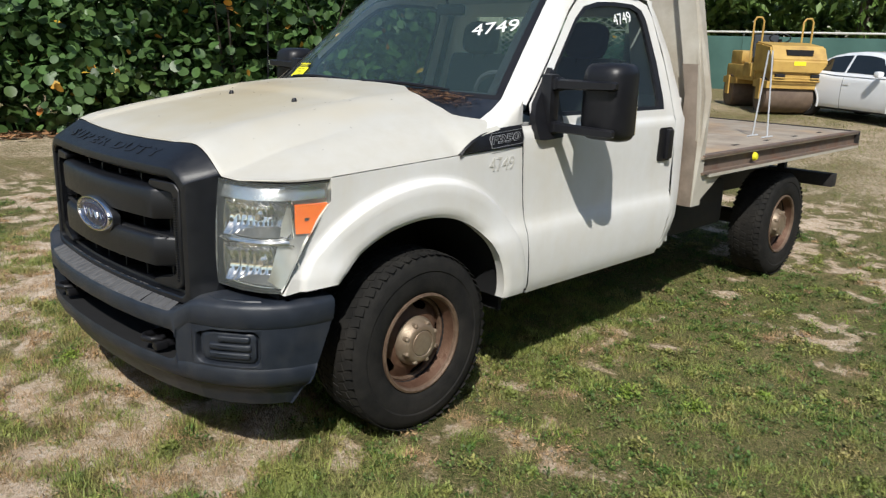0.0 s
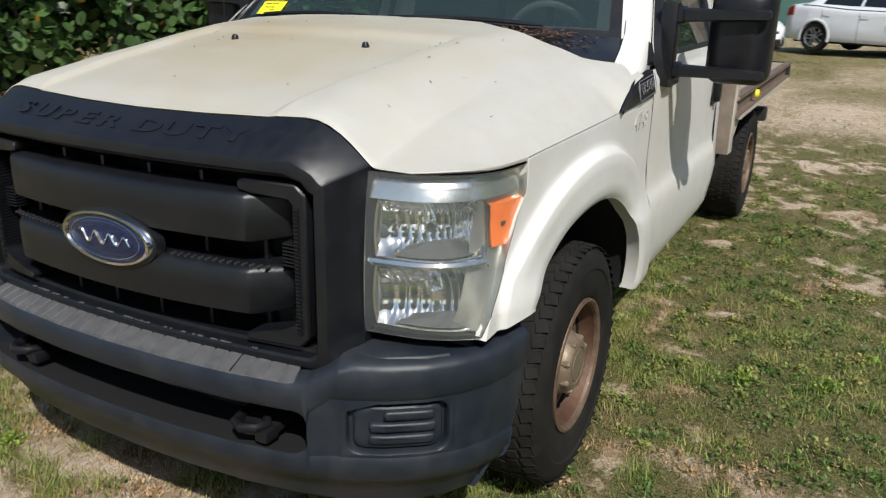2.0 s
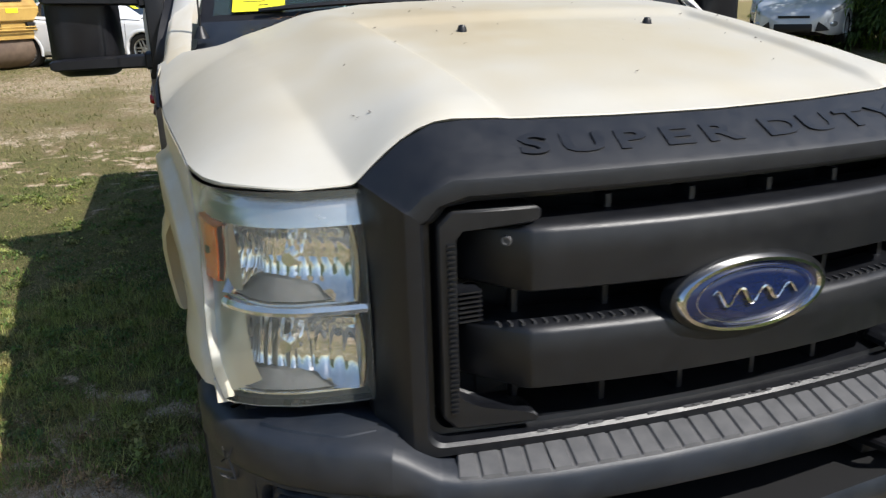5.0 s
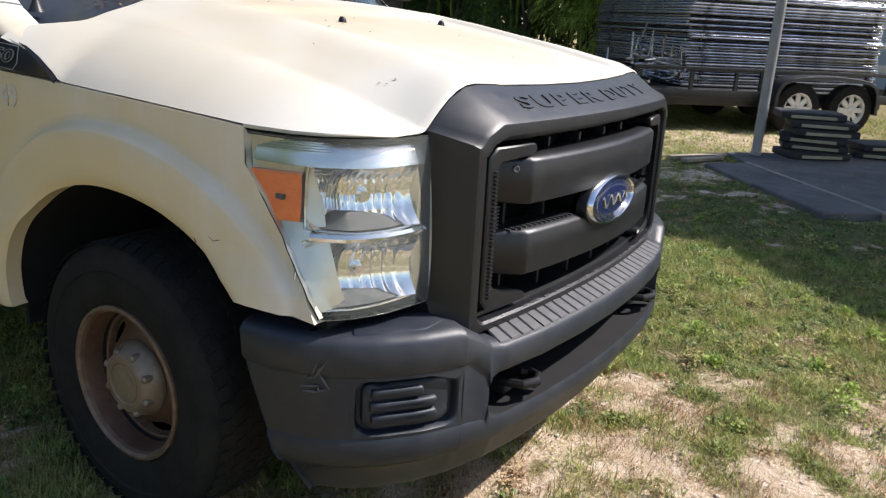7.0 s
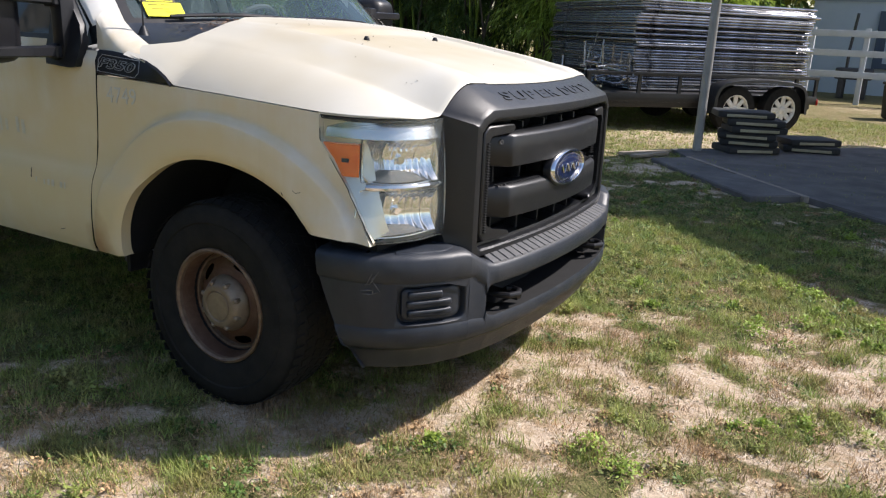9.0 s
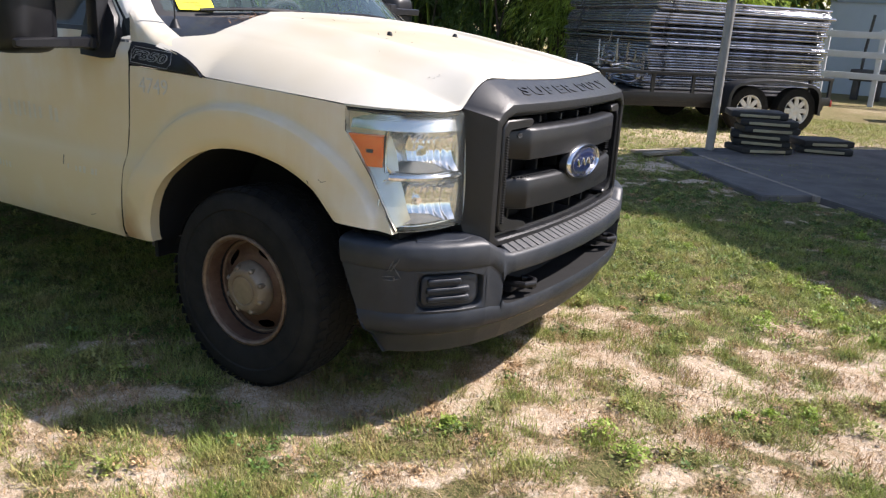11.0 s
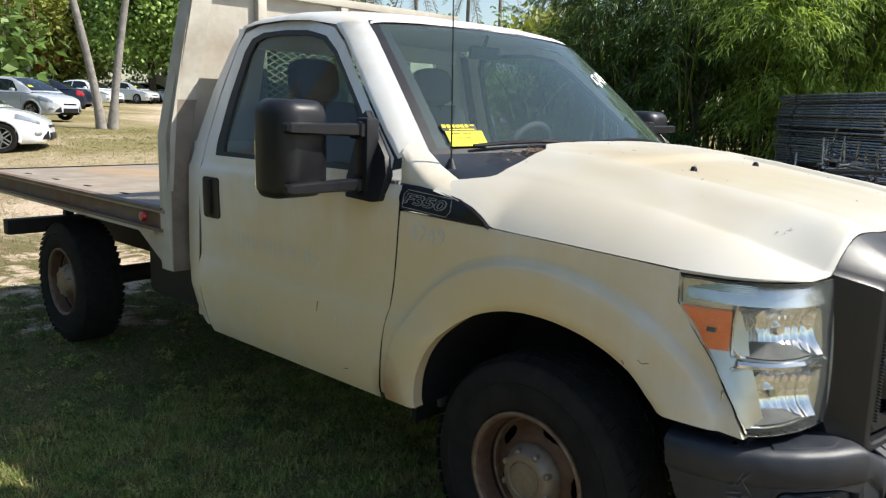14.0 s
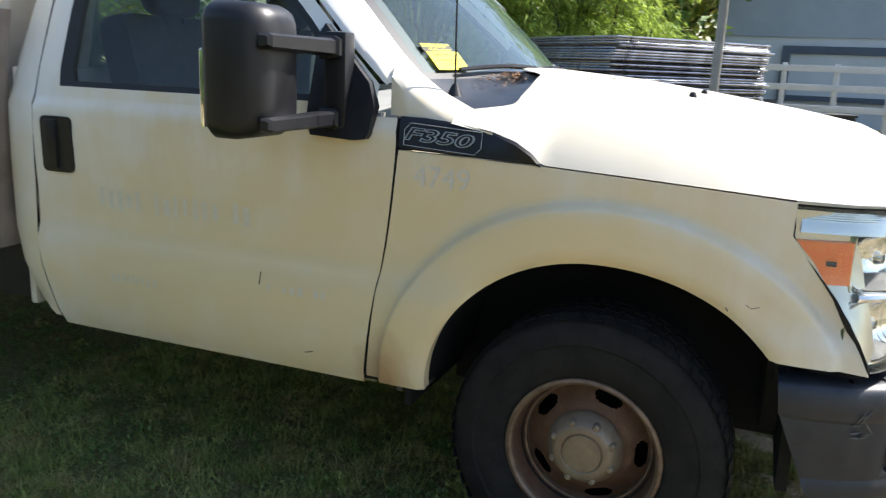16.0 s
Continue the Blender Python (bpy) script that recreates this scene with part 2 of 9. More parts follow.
# Same steel made browner: grime, plus the flange's shade put into the colour.
GRIMY_SHADE_STEEL = mat("grimy_shaded_steel", (0.26, 0.21, 0.165), (0.19, 0.15, 0.115), 9, 0.7, c3=(0.11, 0.085, 0.065), scale3=3, amount3=0.6, bump=0.1, bump_scale=90)
DECK = mat("rusty_deck_plate", (0.39, 0.33, 0.255), (0.27, 0.22, 0.17), 5, 0.65, c3=(0.44, 0.285, 0.15), scale3=1.3, amount3=0.75, bump=0.25, bump_scale=60)
sap_stain(DECK, (0.13, 0.09, 0.065), (-2.75, -0.55, 1.02), (0.35, 0.30, 0.5), 0.7)
sap_stain(DECK, (0.16, 0.11, 0.08), (-3.7, 0.2, 1.02), (0.5, 0.25, 0.5), 0.6)
RAIL = mat("rusty_channel_steel", (0.13, 0.10, 0.085), (0.20, 0.14, 0.10), 14, 0.65, c3=(0.16, 0.07, 0.035), scale3=5, amount3=0.8, bump=0.25, bump_scale=120)
FRAME = mat("black_chassis", (0.014, 0.013, 0.013), (0.03, 0.025, 0.022), 14, 0.75)
YELLOW = mat("yellow_paper", (0.88, 0.80, 0.02), (0.80, 0.72, 0.02), 30, 0.7)
SHEET_DARK = mat("dark_print_strip", (0.05, 0.045, 0.02), rough=0.7)
INK = mat("dark_print", (0.03, 0.03, 0.02), rough=0.8)
CHALK = mat("white_window_paint", (0.88, 0.88, 0.85), rough=0.9)
GHOST = mat("faded_pen_mark", (0.53, 0.51, 0.46), (0.63, 0.61, 0.55), 60, 0.6)
WORN_INK = mat("worn_lettering_trace", (0.575, 0.53, 0.425), (0.64, 0.59, 0.475), 40, 0.5)
LITTER_M = mat("dry_leaf_litter", (0.28, 0.145, 0.06), (0.17, 0.085, 0.04), 8, 0.85, random_tint=0.5)
GALV = mat("galvanised_pipe", (0.44, 0.445, 0.46), (0.13, 0.133, 0.14), 6, 0.24, metal=0.85, rough_var=0.12, random_tint=0.5)
POLE_M = mat("grey_painted_pole", (0.30, 0.30, 0.30), (0.24, 0.24, 0.235), 8, 0.5, metal=0.2)
TRAILER_M = mat("black_trailer_paint", (0.012, 0.012, 0.013), (0.022, 0.022, 0.023), 12, 0.4)
RIM_WHITE = mat("white_spoke_rim", (0.72, 0.71, 0.66), (0.62, 0.60, 0.54), 20, 0.5)
CONCRETE = mat("stained_concrete", (0.145, 0.134, 0.126), (0.098, 0.09, 0.086), 3, 0.9, c3=(0.055, 0.055, 0.056), scale3=1.3, amount3=0.7, bump=0.3, bump_scale=45)
JOINT_SAND = mat("joint_sand", (0.34, 0.29, 0.23), (0.20, 0.17, 0.14), 12, 0.95, bump=0.4, bump_scale=80)
ROLLER_Y = mat("faded_yellow_machine_paint", (0.52, 0.335, 0.085), (0.44, 0.27, 0.065), 4, 0.5, c3=(0.30, 0.17, 0.05), scale3=2, amount3=0.5)
DRUM = mat("rusty_drum", (0.17, 0.12, 0.085), (0.12, 0.085, 0.06), 6, 0.7, c3=(0.08, 0.05, 0.04), scale3=2, amount3=0.6)
FENCE_M = mat("green_windscreen_cloth", (0.075, 0.16, 0.135), (0.06, 0.13, 0.11), 1.2, 0.85)
BARK = mat("grey_bark", (0.30, 0.28, 0.25), (0.20, 0.18, 0.16), 9, 0.9, c3=(0.13, 0.12, 0.10), scale3=2, amount3=0.6, bump=0.5, bump_scale=30)
DARK_BARK = mat("dark_bark", (0.085, 0.065, 0.05), (0.05, 0.04, 0.03), 9, 0.9, bump=0.5, bump_scale=30)
LEAF_SG = mat("round_hedge_leaf", (0.055, 0.115, 0.032), (0.09, 0.165, 0.046), 2.5, 0.45, c3=(0.10, 0.12, 0.03), scale3=0.8, amount3=0.4, random_tint=0.45, translucent=0.25)
LEAF_OLD = mat("yellow_orange_leaf", (0.60, 0.38, 0.04), (0.50, 0.14, 0.04), 1.5, 0.5, random_tint=0.3, translucent=0.2)
# Dark noise patches put the shaded depth between sprays into the leaf colour.
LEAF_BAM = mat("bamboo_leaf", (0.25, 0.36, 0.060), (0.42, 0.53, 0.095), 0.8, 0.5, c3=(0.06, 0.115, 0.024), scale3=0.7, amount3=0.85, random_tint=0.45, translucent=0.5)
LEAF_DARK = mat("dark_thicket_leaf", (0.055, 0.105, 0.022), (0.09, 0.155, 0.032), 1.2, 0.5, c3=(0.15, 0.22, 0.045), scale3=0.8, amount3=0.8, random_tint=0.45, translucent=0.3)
LEAF_TREE = mat("broad_tree_leaf", (0.10, 0.175, 0.036), (0.155, 0.24, 0.052), 0.6, 0.5, random_tint=0.4, translucent=0.3)
LEAF_ROUND = mat("mid_green_tree_leaf", (0.24, 0.37, 0.085), (0.33, 0.46, 0.12), 0.6, 0.5, random_tint=0.35, translucent=0.3)
LEAF_PALE = mat("yellow_green_tree_leaf", (0.25, 0.29, 0.05), (0.33, 0.34, 0.07), 0.6, 0.5, random_tint=0.35, translucent=0.3)
LEAF_PALM = mat("palm_frond", (0.10, 0.14, 0.035), (0.15, 0.17, 0.05), 1.0, 0.5, random_tint=0.3, translucent=0.2)
LEAF_DEAD = mat("dead_frond", (0.24, 0.17, 0.10), (0.17, 0.12, 0.07), 1.0, 0.9, random_tint=0.3)
GRASS_M = mat("grass_blade", (0.115, 0.165, 0.032), (0.20, 0.225, 0.055), 1.5, 0.6, c3=(0.33, 0.24, 0.11), scale3=2.4, amount3=0.6, random_tint=0.75, translucent=0.3)
TUFT_M = mat("tuft_blade", (0.19, 0.25, 0.052), (0.34, 0.355, 0.100), 5.0, 0.6, c3=(0.38, 0.28, 0.125), scale3=3.6, amount3=0.75, random_tint=0.5, translucent=0.3)
COVER_M = mat("low_leafy_lawn", (0.070, 0.14, 0.024), (0.13, 0.195, 0.040), 2.2, 0.6, c3=(0.24, 0.18, 0.075), scale3=2.6, amount3=0.5, random_tint=0.6, translucent=0.25)
RUSSET_M = mat("withered_leafy_weed", (0.40, 0.26, 0.135), (0.27, 0.18, 0.085), 3.0, 0.8, random_tint=0.6)
WEED_M = mat("bright_weed_leaf", (0.22, 0.31, 0.045), (0.31, 0.40, 0.068), 3.0, 0.6, random_tint=0.3, translucent=0.3)
DRY_GRASS_M = mat("dry_lawn_blade", (0.23, 0.22, 0.072), (0.15, 0.175, 0.05), 1.2, 0.7, c3=(0.30, 0.235, 0.11), scale3=0.4, amount3=0.8, random_tint=0.3, translucent=0.2)
STRAW_M = mat("dry_grass_blade", (0.46, 0.35, 0.19), (0.28, 0.19, 0.09), 3.5, 0.8, random_tint=0.6)
PEBBLE_M = mat("pale_limestone_chip", (0.52, 0.45, 0.37), (0.36, 0.30, 0.24), 8, 0.9, random_tint=0.3)
CAR_WHITE = mat("white_car_paint", (0.80, 0.81, 0.82), (0.77, 0.78, 0.79), 2, 0.2, coat=0.8, rough_var=0.03)
CAR_SILVER = mat("silver_car_paint", (0.56, 0.58, 0.60), (0.52, 0.54, 0.56), 2, 0.25, metal=0.15, coat=0.8, rough_var=0.03)
CAR_DARK = mat("dark_blue_car_paint", (0.010, 0.014, 0.032), (0.008, 0.012, 0.027), 2, 0.3, coat=0.3, rough_var=0.03)
CAR_RED = mat("red_truck_paint", (0.17, 0.022, 0.016), (0.13, 0.018, 0.014), 2, 0.3, coat=0.6, rough_var=0.03)
CAR_GLASS = mat("dark_car_glass", (0.010, 0.013, 0.014), (0.014, 0.017, 0.018), 2, 0.06, rough_var=0.02, spec=0.8)
LAMP_CLEAR = mat("clear_headlamp", (0.55, 0.56, 0.58), (0.4, 0.41, 0.43), 25, 0.12, metal=0.6)
LAMP_RED = mat("red_tail_lamp", (0.40, 0.012, 0.012), (0.32, 0.01, 0.01), 12, 0.2, coat=0.6)
ALLOY = mat("silver_alloy_wheel", (0.45, 0.46, 0.47), (0.38, 0.39, 0.40), 9, 0.3, metal=0.8)
WALL_M = mat("grey_blue_siding", (0.27, 0.32, 0.37), (0.24, 0.29, 0.335), 1.5, 0.8, c3=(0.22, 0.26, 0.30), scale3=0.4, amount3=0.5)
WALL_LIGHT = mat("pale_blue_grey_wall", (0.44, 0.49, 0.54), (0.40, 0.45, 0.49), 1.5, 0.8)
FENCE_WHITE = mat("white_rail_paint", (0.52, 0.54, 0.56), (0.46, 0.48, 0.50), 4, 0.6)
MAT_M = mat("black_rubber_pad", (0.016, 0.016, 0.017), (0.03, 0.03, 0.03), 6, 0.75, bump=0.2, bump_scale=40)
MAT_EDGE = mat("pale_foam_edge", (0.42, 0.38, 0.26), (0.34, 0.30, 0.2), 10, 0.9)
WOOD = mat("weathered_plank", (0.36, 0.30, 0.22), (0.26, 0.21, 0.15), 7, 0.9, bump=0.3, bump_scale=40)
STEEL_DARK = mat("dark_steel", (0.05, 0.05, 0.055), (0.08, 0.08, 0.085), 10, 0.5, metal=0.5)
RED_FLOWER = mat("red_flower", (0.55, 0.05, 0.02), (0.5, 0.09, 0.02), 3, 0.7, random_tint=0.3)


# mesh helpers ------------------------------------------------------------------
def part(name, bm, material, parent=None, label="", smooth=True, angle=35.0):
    """Link a bmesh as ONE mesh object, under a thing or under a part."""
    me = bpy.data.meshes.new(name)
    bmesh.ops.recalc_face_normals(bm, faces=bm.faces[:])
    bm.to_mesh(me)
    bm.free()
    me.materials.append(material)
    if smooth:
        me.polygons.foreach_set("use_smooth", [True] * len(me.polygons))
        me.set_sharp_from_angle(angle=radians(angle))
    ob = new(name, me)
    ob.parent = parent
    if label:
        ob["label"] = label
    return ob


def fast(name, verts, faces, material, parent=None, label="", smooth=False):
    """A mesh from number arrays; all faces have the same count of corners."""
    verts, faces = np.asarray(verts, np.float32), np.asarray(faces, np.int32)
    k = faces.shape[1]
    me = bpy.data.meshes.new(name)
    me.vertices.add(len(verts))
    me.vertices.foreach_set("co", verts.ravel())
    me.loops.add(faces.size)
    me.loops.foreach_set("vertex_index", faces.ravel())
    me.polygons.add(len(faces))
    me.polygons.foreach_set("loop_start", np.arange(0, faces.size, k, dtype=np.int32))
    if smooth:
        me.polygons.foreach_set("use_smooth", np.ones(len(faces), bool))
    me.update(calc_edges=True)
    me.materials.append(material)
    ob = new(name, me)
    ob.parent = parent
    if label:
        ob["label"] = label
    return ob


def thing(name, label, category, group="", at=None, kind=""):
    ob = new(name)
    if at is not None:
        ob.matrix_basis = at
    return tagged(ob, label, category, group, kind)


def grid_faces(bm, rows, close_u=False, close_v=False):
    """Quads between rows of vertices; rows and columns may close on themselves."""
    nr, nc = len(rows), len(rows[0])
    for i in range(nr if close_u else nr - 1):
        a, b = rows[i], rows[(i + 1) % nr]
        for j in range(nc if close_v else nc - 1):
            k = (j + 1) % nc
            q = [a[j], a[k], b[k], b[j]]
            u = []
            for v in q:
                if v not in u:
                    u.append(v)
            if len(u) > 2:
                try:
                    bm.faces.new(u)
                except ValueError:
                    pass


def loft(sections, close_v=False, close_u=False, caps=False, bm=None):
    bm = bm or bmesh.new()
    rows = [[bm.verts.new(p) for p in s] for s in sections]
    grid_faces(bm, rows, close_u, close_v)
    if caps:
        for r in (rows[0], rows[-1]):
            try:
                bm.faces.new(r)
            except ValueError:
                pass
    return bm


def box(bm, lo, hi, bevel=0.0, m=None):
    """A box from corner to corner, bevelled, into bm."""
    t = bmesh.new()
    bmesh.ops.create_cube(t, size=1)
    for v in t.verts:
        v.co = Vector([lo[i] + (v.co[i] + 0.5) * (hi[i] - lo[i]) for i in range(3)])
    if bevel:
        bmesh.ops.bevel(t, geom=t.edges[:], offset=bevel, segments=2, affect="EDGES", profile=0.6)
    if m is not None:
        bmesh.ops.transform(t, matrix=m, verts=t.verts)
    join(bm, t)
    return bm


def join(bm, t):
    me = bpy.data.meshes.new("tmp")
    t.to_mesh(me)
    t.free()
    bm.from_mesh(me)
    bpy.data.meshes.remove(me)


def tube(bm, pts, r, sides=8, caps=True):
    """A tube along points; r is one radius or one for each point."""
    pts = [Vector(p) for p in pts]
    rs = r if isinstance(r, (list, tuple)) else [r] * len(pts)
    rows, ref = [], None
    for i, p in enumerate(pts):
        d = (pts[min(i + 1, len(pts) - 1)] - pts[max(i - 1, 0)]).normalized()
        if ref is None:
            ref = d.orthogonal().normalized()
        ref = (ref - d * ref.dot(d)).normalized()
        o = d.cross(ref)
        rows.append([bm.verts.new(p + rs[i] * (math.cos(a) * ref + math.sin(a) * o)) for a in [2 * math.pi * k / sides for k in range(sides)]])
    grid_faces(bm, rows, close_v=True)
    if caps:
        bm.faces.new(rows[0])
        bm.faces.new(rows[-1])
    return bm


def revolve(bm, profile, n=48, axis="y"):
    """Turn (radius, along) pairs about an axis."""
    rows = []
    for r, h in profile:
        row = []
        for k in range(n):
            a = 2 * math.pi * k / n
            c, s = r * math.cos(a), r * math.sin(a)
            row.append(bm.verts.new((c, h, s) if axis == "y" else ((c, s, h) if axis == "z" else (h, c, s))))
        rows.append(row)
    grid_faces(bm, rows, close_v=True)
    return bm


def prism(bm, outline, h0, h1, place, bevel=0.0):
    """A slab: outline (u, v) pairs, between two heights; place(u, v, h) gives the point."""
    a = [bm.verts.new(place(u, v, h0)) for u, v in outline]
    b = [bm.verts.new(place(u, v, h1)) for u, v in outline]
    n = len(outline)
    for i in range(n):
        bm.faces.new((a[i], a[(i + 1) % n], b[(i + 1) % n], b[i]))
    bm.faces.new(a)
    bm.faces.new(b)
    return bm


def lerp(x, table):
    """Straight lines between (x, value) pairs."""
    return float(np.interp(x, [t[0] for t in table], [t[1] for t in table]))


def smooth01(x):
    x = min(max(x, 0.0), 1.0)
    return x * x * (3 - 2 * x)


def rounded(hw, z0, z1, r, n=6, edge=0):
    """A rounded rectangle in (y, z), counter-clockwise from the lower right."""
    pts = []
    for cy, cz, a0 in ((hw - r, z0 + r, -90), (hw - r, z1 - r, 0), (-hw + r, z1 - r, 90), (-hw + r, z0 + r, 180)):
        for k in range(n + 1):
            a = radians(a0 + 90 * k / n)
            pts.append((cy + r * math.cos(a), cz + r * math.sin(a)))
    if not edge:
        return pts
    out = []
    for i, p in enumerate(pts):
        q = pts[(i + 1) % len(pts)]
        out.append(p)
        if i % (n + 1) == n:
            out += [(p[0] + (q[0] - p[0]) * k / edge, p[1] + (q[1] - p[1]) * k / edge) for k in range(1, edge)]
    return out


def writing(name, body, size, at, material, parent=None, depth=0.002, label="", bold=0.0, form=None):
    """Letters of the built-in font as a mesh."""
    cu = bpy.data.curves.new(name, "FONT")
    cu.body, cu.size, cu.extrude, cu.resolution_u = body, size, depth, 3
    cu.offset = bold
    cu.align_x, cu.align_y = "CENTER", "CENTER"
    tmp = bpy.data.objects.new("tmp", cu)
    me = bpy.data.meshes.new_from_object(tmp)
    bpy.data.objects.remove(tmp)
    bpy.data.curves.remove(cu)
    if form:
        me.transform(form)
    me.name = name
    me.materials.clear()
    me.materials.append(material)
    ob = new(name, me)
    ob.parent = parent
    ob.matrix_basis = at
    if label:
        ob["label"] = label
    return ob


def axes(origin, right, up):
    """A pose with x along right and y along up."""
    r = Vector(right).normalized()
    u = Vector(up)
    u = (u - r * u.dot(r)).normalized()
    w = r.cross(u)
    m = Matrix((r, u, w)).transposed().to_4x4()
    m.translation = origin
    return m


def value_noise(x, y, seed):
    """Smooth random values on the plan, 0 to 1."""
    xi, yi = np.floor(x).astype(np.int64), np.floor(y).astype(np.int64)
    fx, fy = x - xi, y - yi
    fx, fy = fx * fx * (3 - 2 * fx), fy * fy * (3 - 2 * fy)

    def h(a, b):
        n = (a * 374761393 + b * 668265263 + seed * 974634777) & 0x7FFFFFFF
        n = ((n ^ (n >> 13)) * 1274126177) & 0x7FFFFFFF
        return ((n ^ (n >> 16)) & 0xFFFF) / 65535.0
    a = h(xi, yi) * (1 - fx) + h(xi + 1, yi) * fx
    b = h(xi, yi + 1) * (1 - fx) + h(xi + 1, yi + 1) * fx
    return a * (1 - fy) + b * fy


def fbm(x, y, scale, seed, octaves=4):
    s, amp, tot = 0.0, 1.0, 0.0
    for o in range(octaves):
        s = s + amp * value_noise(x * scale * 2 ** o, y * scale * 2 ** o, seed + o * 17)
        tot += amp
        amp *= 0.55
    return s / tot

# ground ------------------------------------------------------------------------
BARE = [(-1.13, -1.8), (-1.25, -1.6), (1.03, 1.05), (0.7, 0.74), (0.62, 0.96), (0.36, 0.92), (-1.0, -1.3), (-0.85, -1.12), (-0.2, -1.34), (0.12, -1.1), (0.47, -0.97), (0.24, -1.6), (0.8, -1.24), (0.75, -0.5), (0.55, -1.2), (1.27, -0.57), (1.54, -0.37), (1.6, 0.12), (1.0, 0.13),
        (1.42, 0.17), (1.02, 0.46), (2.0, 0.33), (0.6, -1.94), (1.07, -0.07), (-0.12, 1.32), (-0.25, 1.63), (-0.06, 1.01), (-3.0, 1.1), (-1.89, 1.22), (-2.7, 1.79), (-2.0, -3.86), (-0.85, -2.7),
        (0.7, -1.4), (-2.6, -2.66), (-1.56, -2.1), (-0.23, -1.69), (-6.5, -4.2)]
LUSH = [(-0.3, -1.83), (-0.02, -1.58), (0.47, -1.43), (0.9, -0.76), (0.97, -0.2), (1.34, -0.08), (1.8, 0.04), (1.53, 1.7), (0.6, 2.6), (1.35, 0.88), (1.42, -0.69), (1.06, 1.3), (2.03, 1.44), (1.28, 0.36),
        (-0.94, 1.4), (-1.47, 1.86), (-3.18, 0.66), (-0.96, 0.86), (-1.69, -3.3), (-2.61, -1.95), (-1.18, -2.26), (-0.45, -2.0)]


def near_any(x, y, places, r):
    """1 at the nearest of the places, falling off over r metres."""
    out = 0.0
    for px_, py_ in places:
        out = np.maximum(out, np.exp(-((x - px_) ** 2 + (y - py_) ** 2) / (r * r)))
    return out


def greenness(x, y):
    """How thick the grass stands at a place: 0 bare sand, 1 turf."""
    wx, wy = x + 0.16 * (value_noise(x * 4 + 7, y * 4, 81) - 0.5), y + 0.16 * (value_noise(x * 4, y * 4 + 5, 82) - 0.5)
    g2 = 0.24 * value_noise(wx * 2.3 + 31, wy * 2.3, 11) + 0.42 * value_noise(wx * 6.3, wy * 6.3 + 9, 12) + 0.34 * value_noise(wx * 14.3, wy * 14.3, 13)
    bias = 0.03 + 0.10 * (1 - np.exp(-np.maximum(np.hypot(x, y) - 5, 0) / 5))
    bias = bias + 0.27 * np.exp(-(((x + 0.9) / 2.2) ** 2 + ((y - 2.1) / 1.2) ** 2))        # turf beside the driver's door
    bias = bias + 0.20 * np.exp(-(((x + 4.5) / 3.5) ** 2 + ((y + 3.6) / 2.4) ** 2))       # lawn towards the hedge
    bias = bias - 0.06 * np.exp(-(((x - 1.5) / 1.6) ** 2 + ((y + 1.0) / 2.2) ** 2))       # sand in front of the bumper
    # Turf under and beside the truck, put in to darken its shaded ground.
    bias = bias + 0.30 * np.exp(-(((x + 2.9) / 1.7) ** 2 + ((y + 2.0) / 1.6) ** 2)) + 0.22 * np.exp(-(((x + 1.9) / 0.8) ** 2 + ((y + 1.0) / 0.7) ** 2)) + 0.3 * np.exp(-(((x + 2.0) / 1.9) ** 4 + (y / 0.75) ** 4))
    bias = bias + 0.22 * np.exp(-(((x + 2.3) / 1.1) ** 2 + ((y + 1.2) / 0.7) ** 2))       # turf beside the other door, thickened to darken the shade there
    bias = bias + 0.22 * np.exp(-(((x - 1.0) / 1.8) ** 2 + ((y - 3.6) / 1.7) ** 2))
    bias = bias + 0.09 * np.clip((-x - 0.3) / 0.8, 0, 1) * np.clip((y - 0.6) / 0.6, 0, 1)
    bias = bias + 0.20 * near_any(wx, wy, LUSH, 0.22) - 0.17 * near_any(wx, wy, BARE, 0.22)
    near = np.clip((g2 + bias - 0.43) / 0.24, 0, 1)
    w = np.clip(np.maximum(np.maximum(-6.3 - x, x - 4.2), np.maximum(-5.3 - y, y - 5.8)) / 2.5, 0, 1)
    t_ = np.clip(((x + 25) * -20 + (y - 12) * 10) / 500, 0, 1.3)
    # First term pales the sunlit strip by the trailer; the rest are bare tracks.
    bare_and_sunlit = 0.7 * np.exp(-(((x + 0.3) / 4.0) ** 2 + ((y - 9.2) / 1.9) ** 2)) + np.exp(-((x + 25 + 20 * t_) ** 2 + (y - 12 - 10 * t_) ** 2) / 3.2) + np.exp(-(((x + 9.5) / 2.2) ** 2 + ((y - 1.4) / 1.6) ** 2))
    far = 0.76 - 0.6 * np.clip(bare_and_sunlit, 0, 1) - 0.30 * np.clip((fbm(x, y, 0.35, 47, 3) - 0.52) / 0.10, 0, 1)
    return near * (1 - w) + np.clip(far, 0, 1) * w


def ground_z(x, y):
    """Height of the ground: small bumps near by, and a gentle rise towards the parked cars."""
    near = np.exp(-np.maximum(np.hypot(x + 1, y) - 8, 0) / 5)
    z = (fbm(x, y, 0.8, 5, 4) - 0.5) * 0.05 * near + (fbm(x, y, 7.0, 9, 2) - 0.5) * 0.03 * near - 0.012
    a, b = np.clip((-x - 8) / 12, 0, 1), np.clip(y / 5, 0, 1)
    side = (0.55 + 0.45 * b * b * (3 - 2 * b)) * np.clip((x + 130) / 60, 0, 1)
    return z + (0.6 * a * a * (3 - 2 * a) + 0.024 * np.maximum(-x - 20, 0)) * side


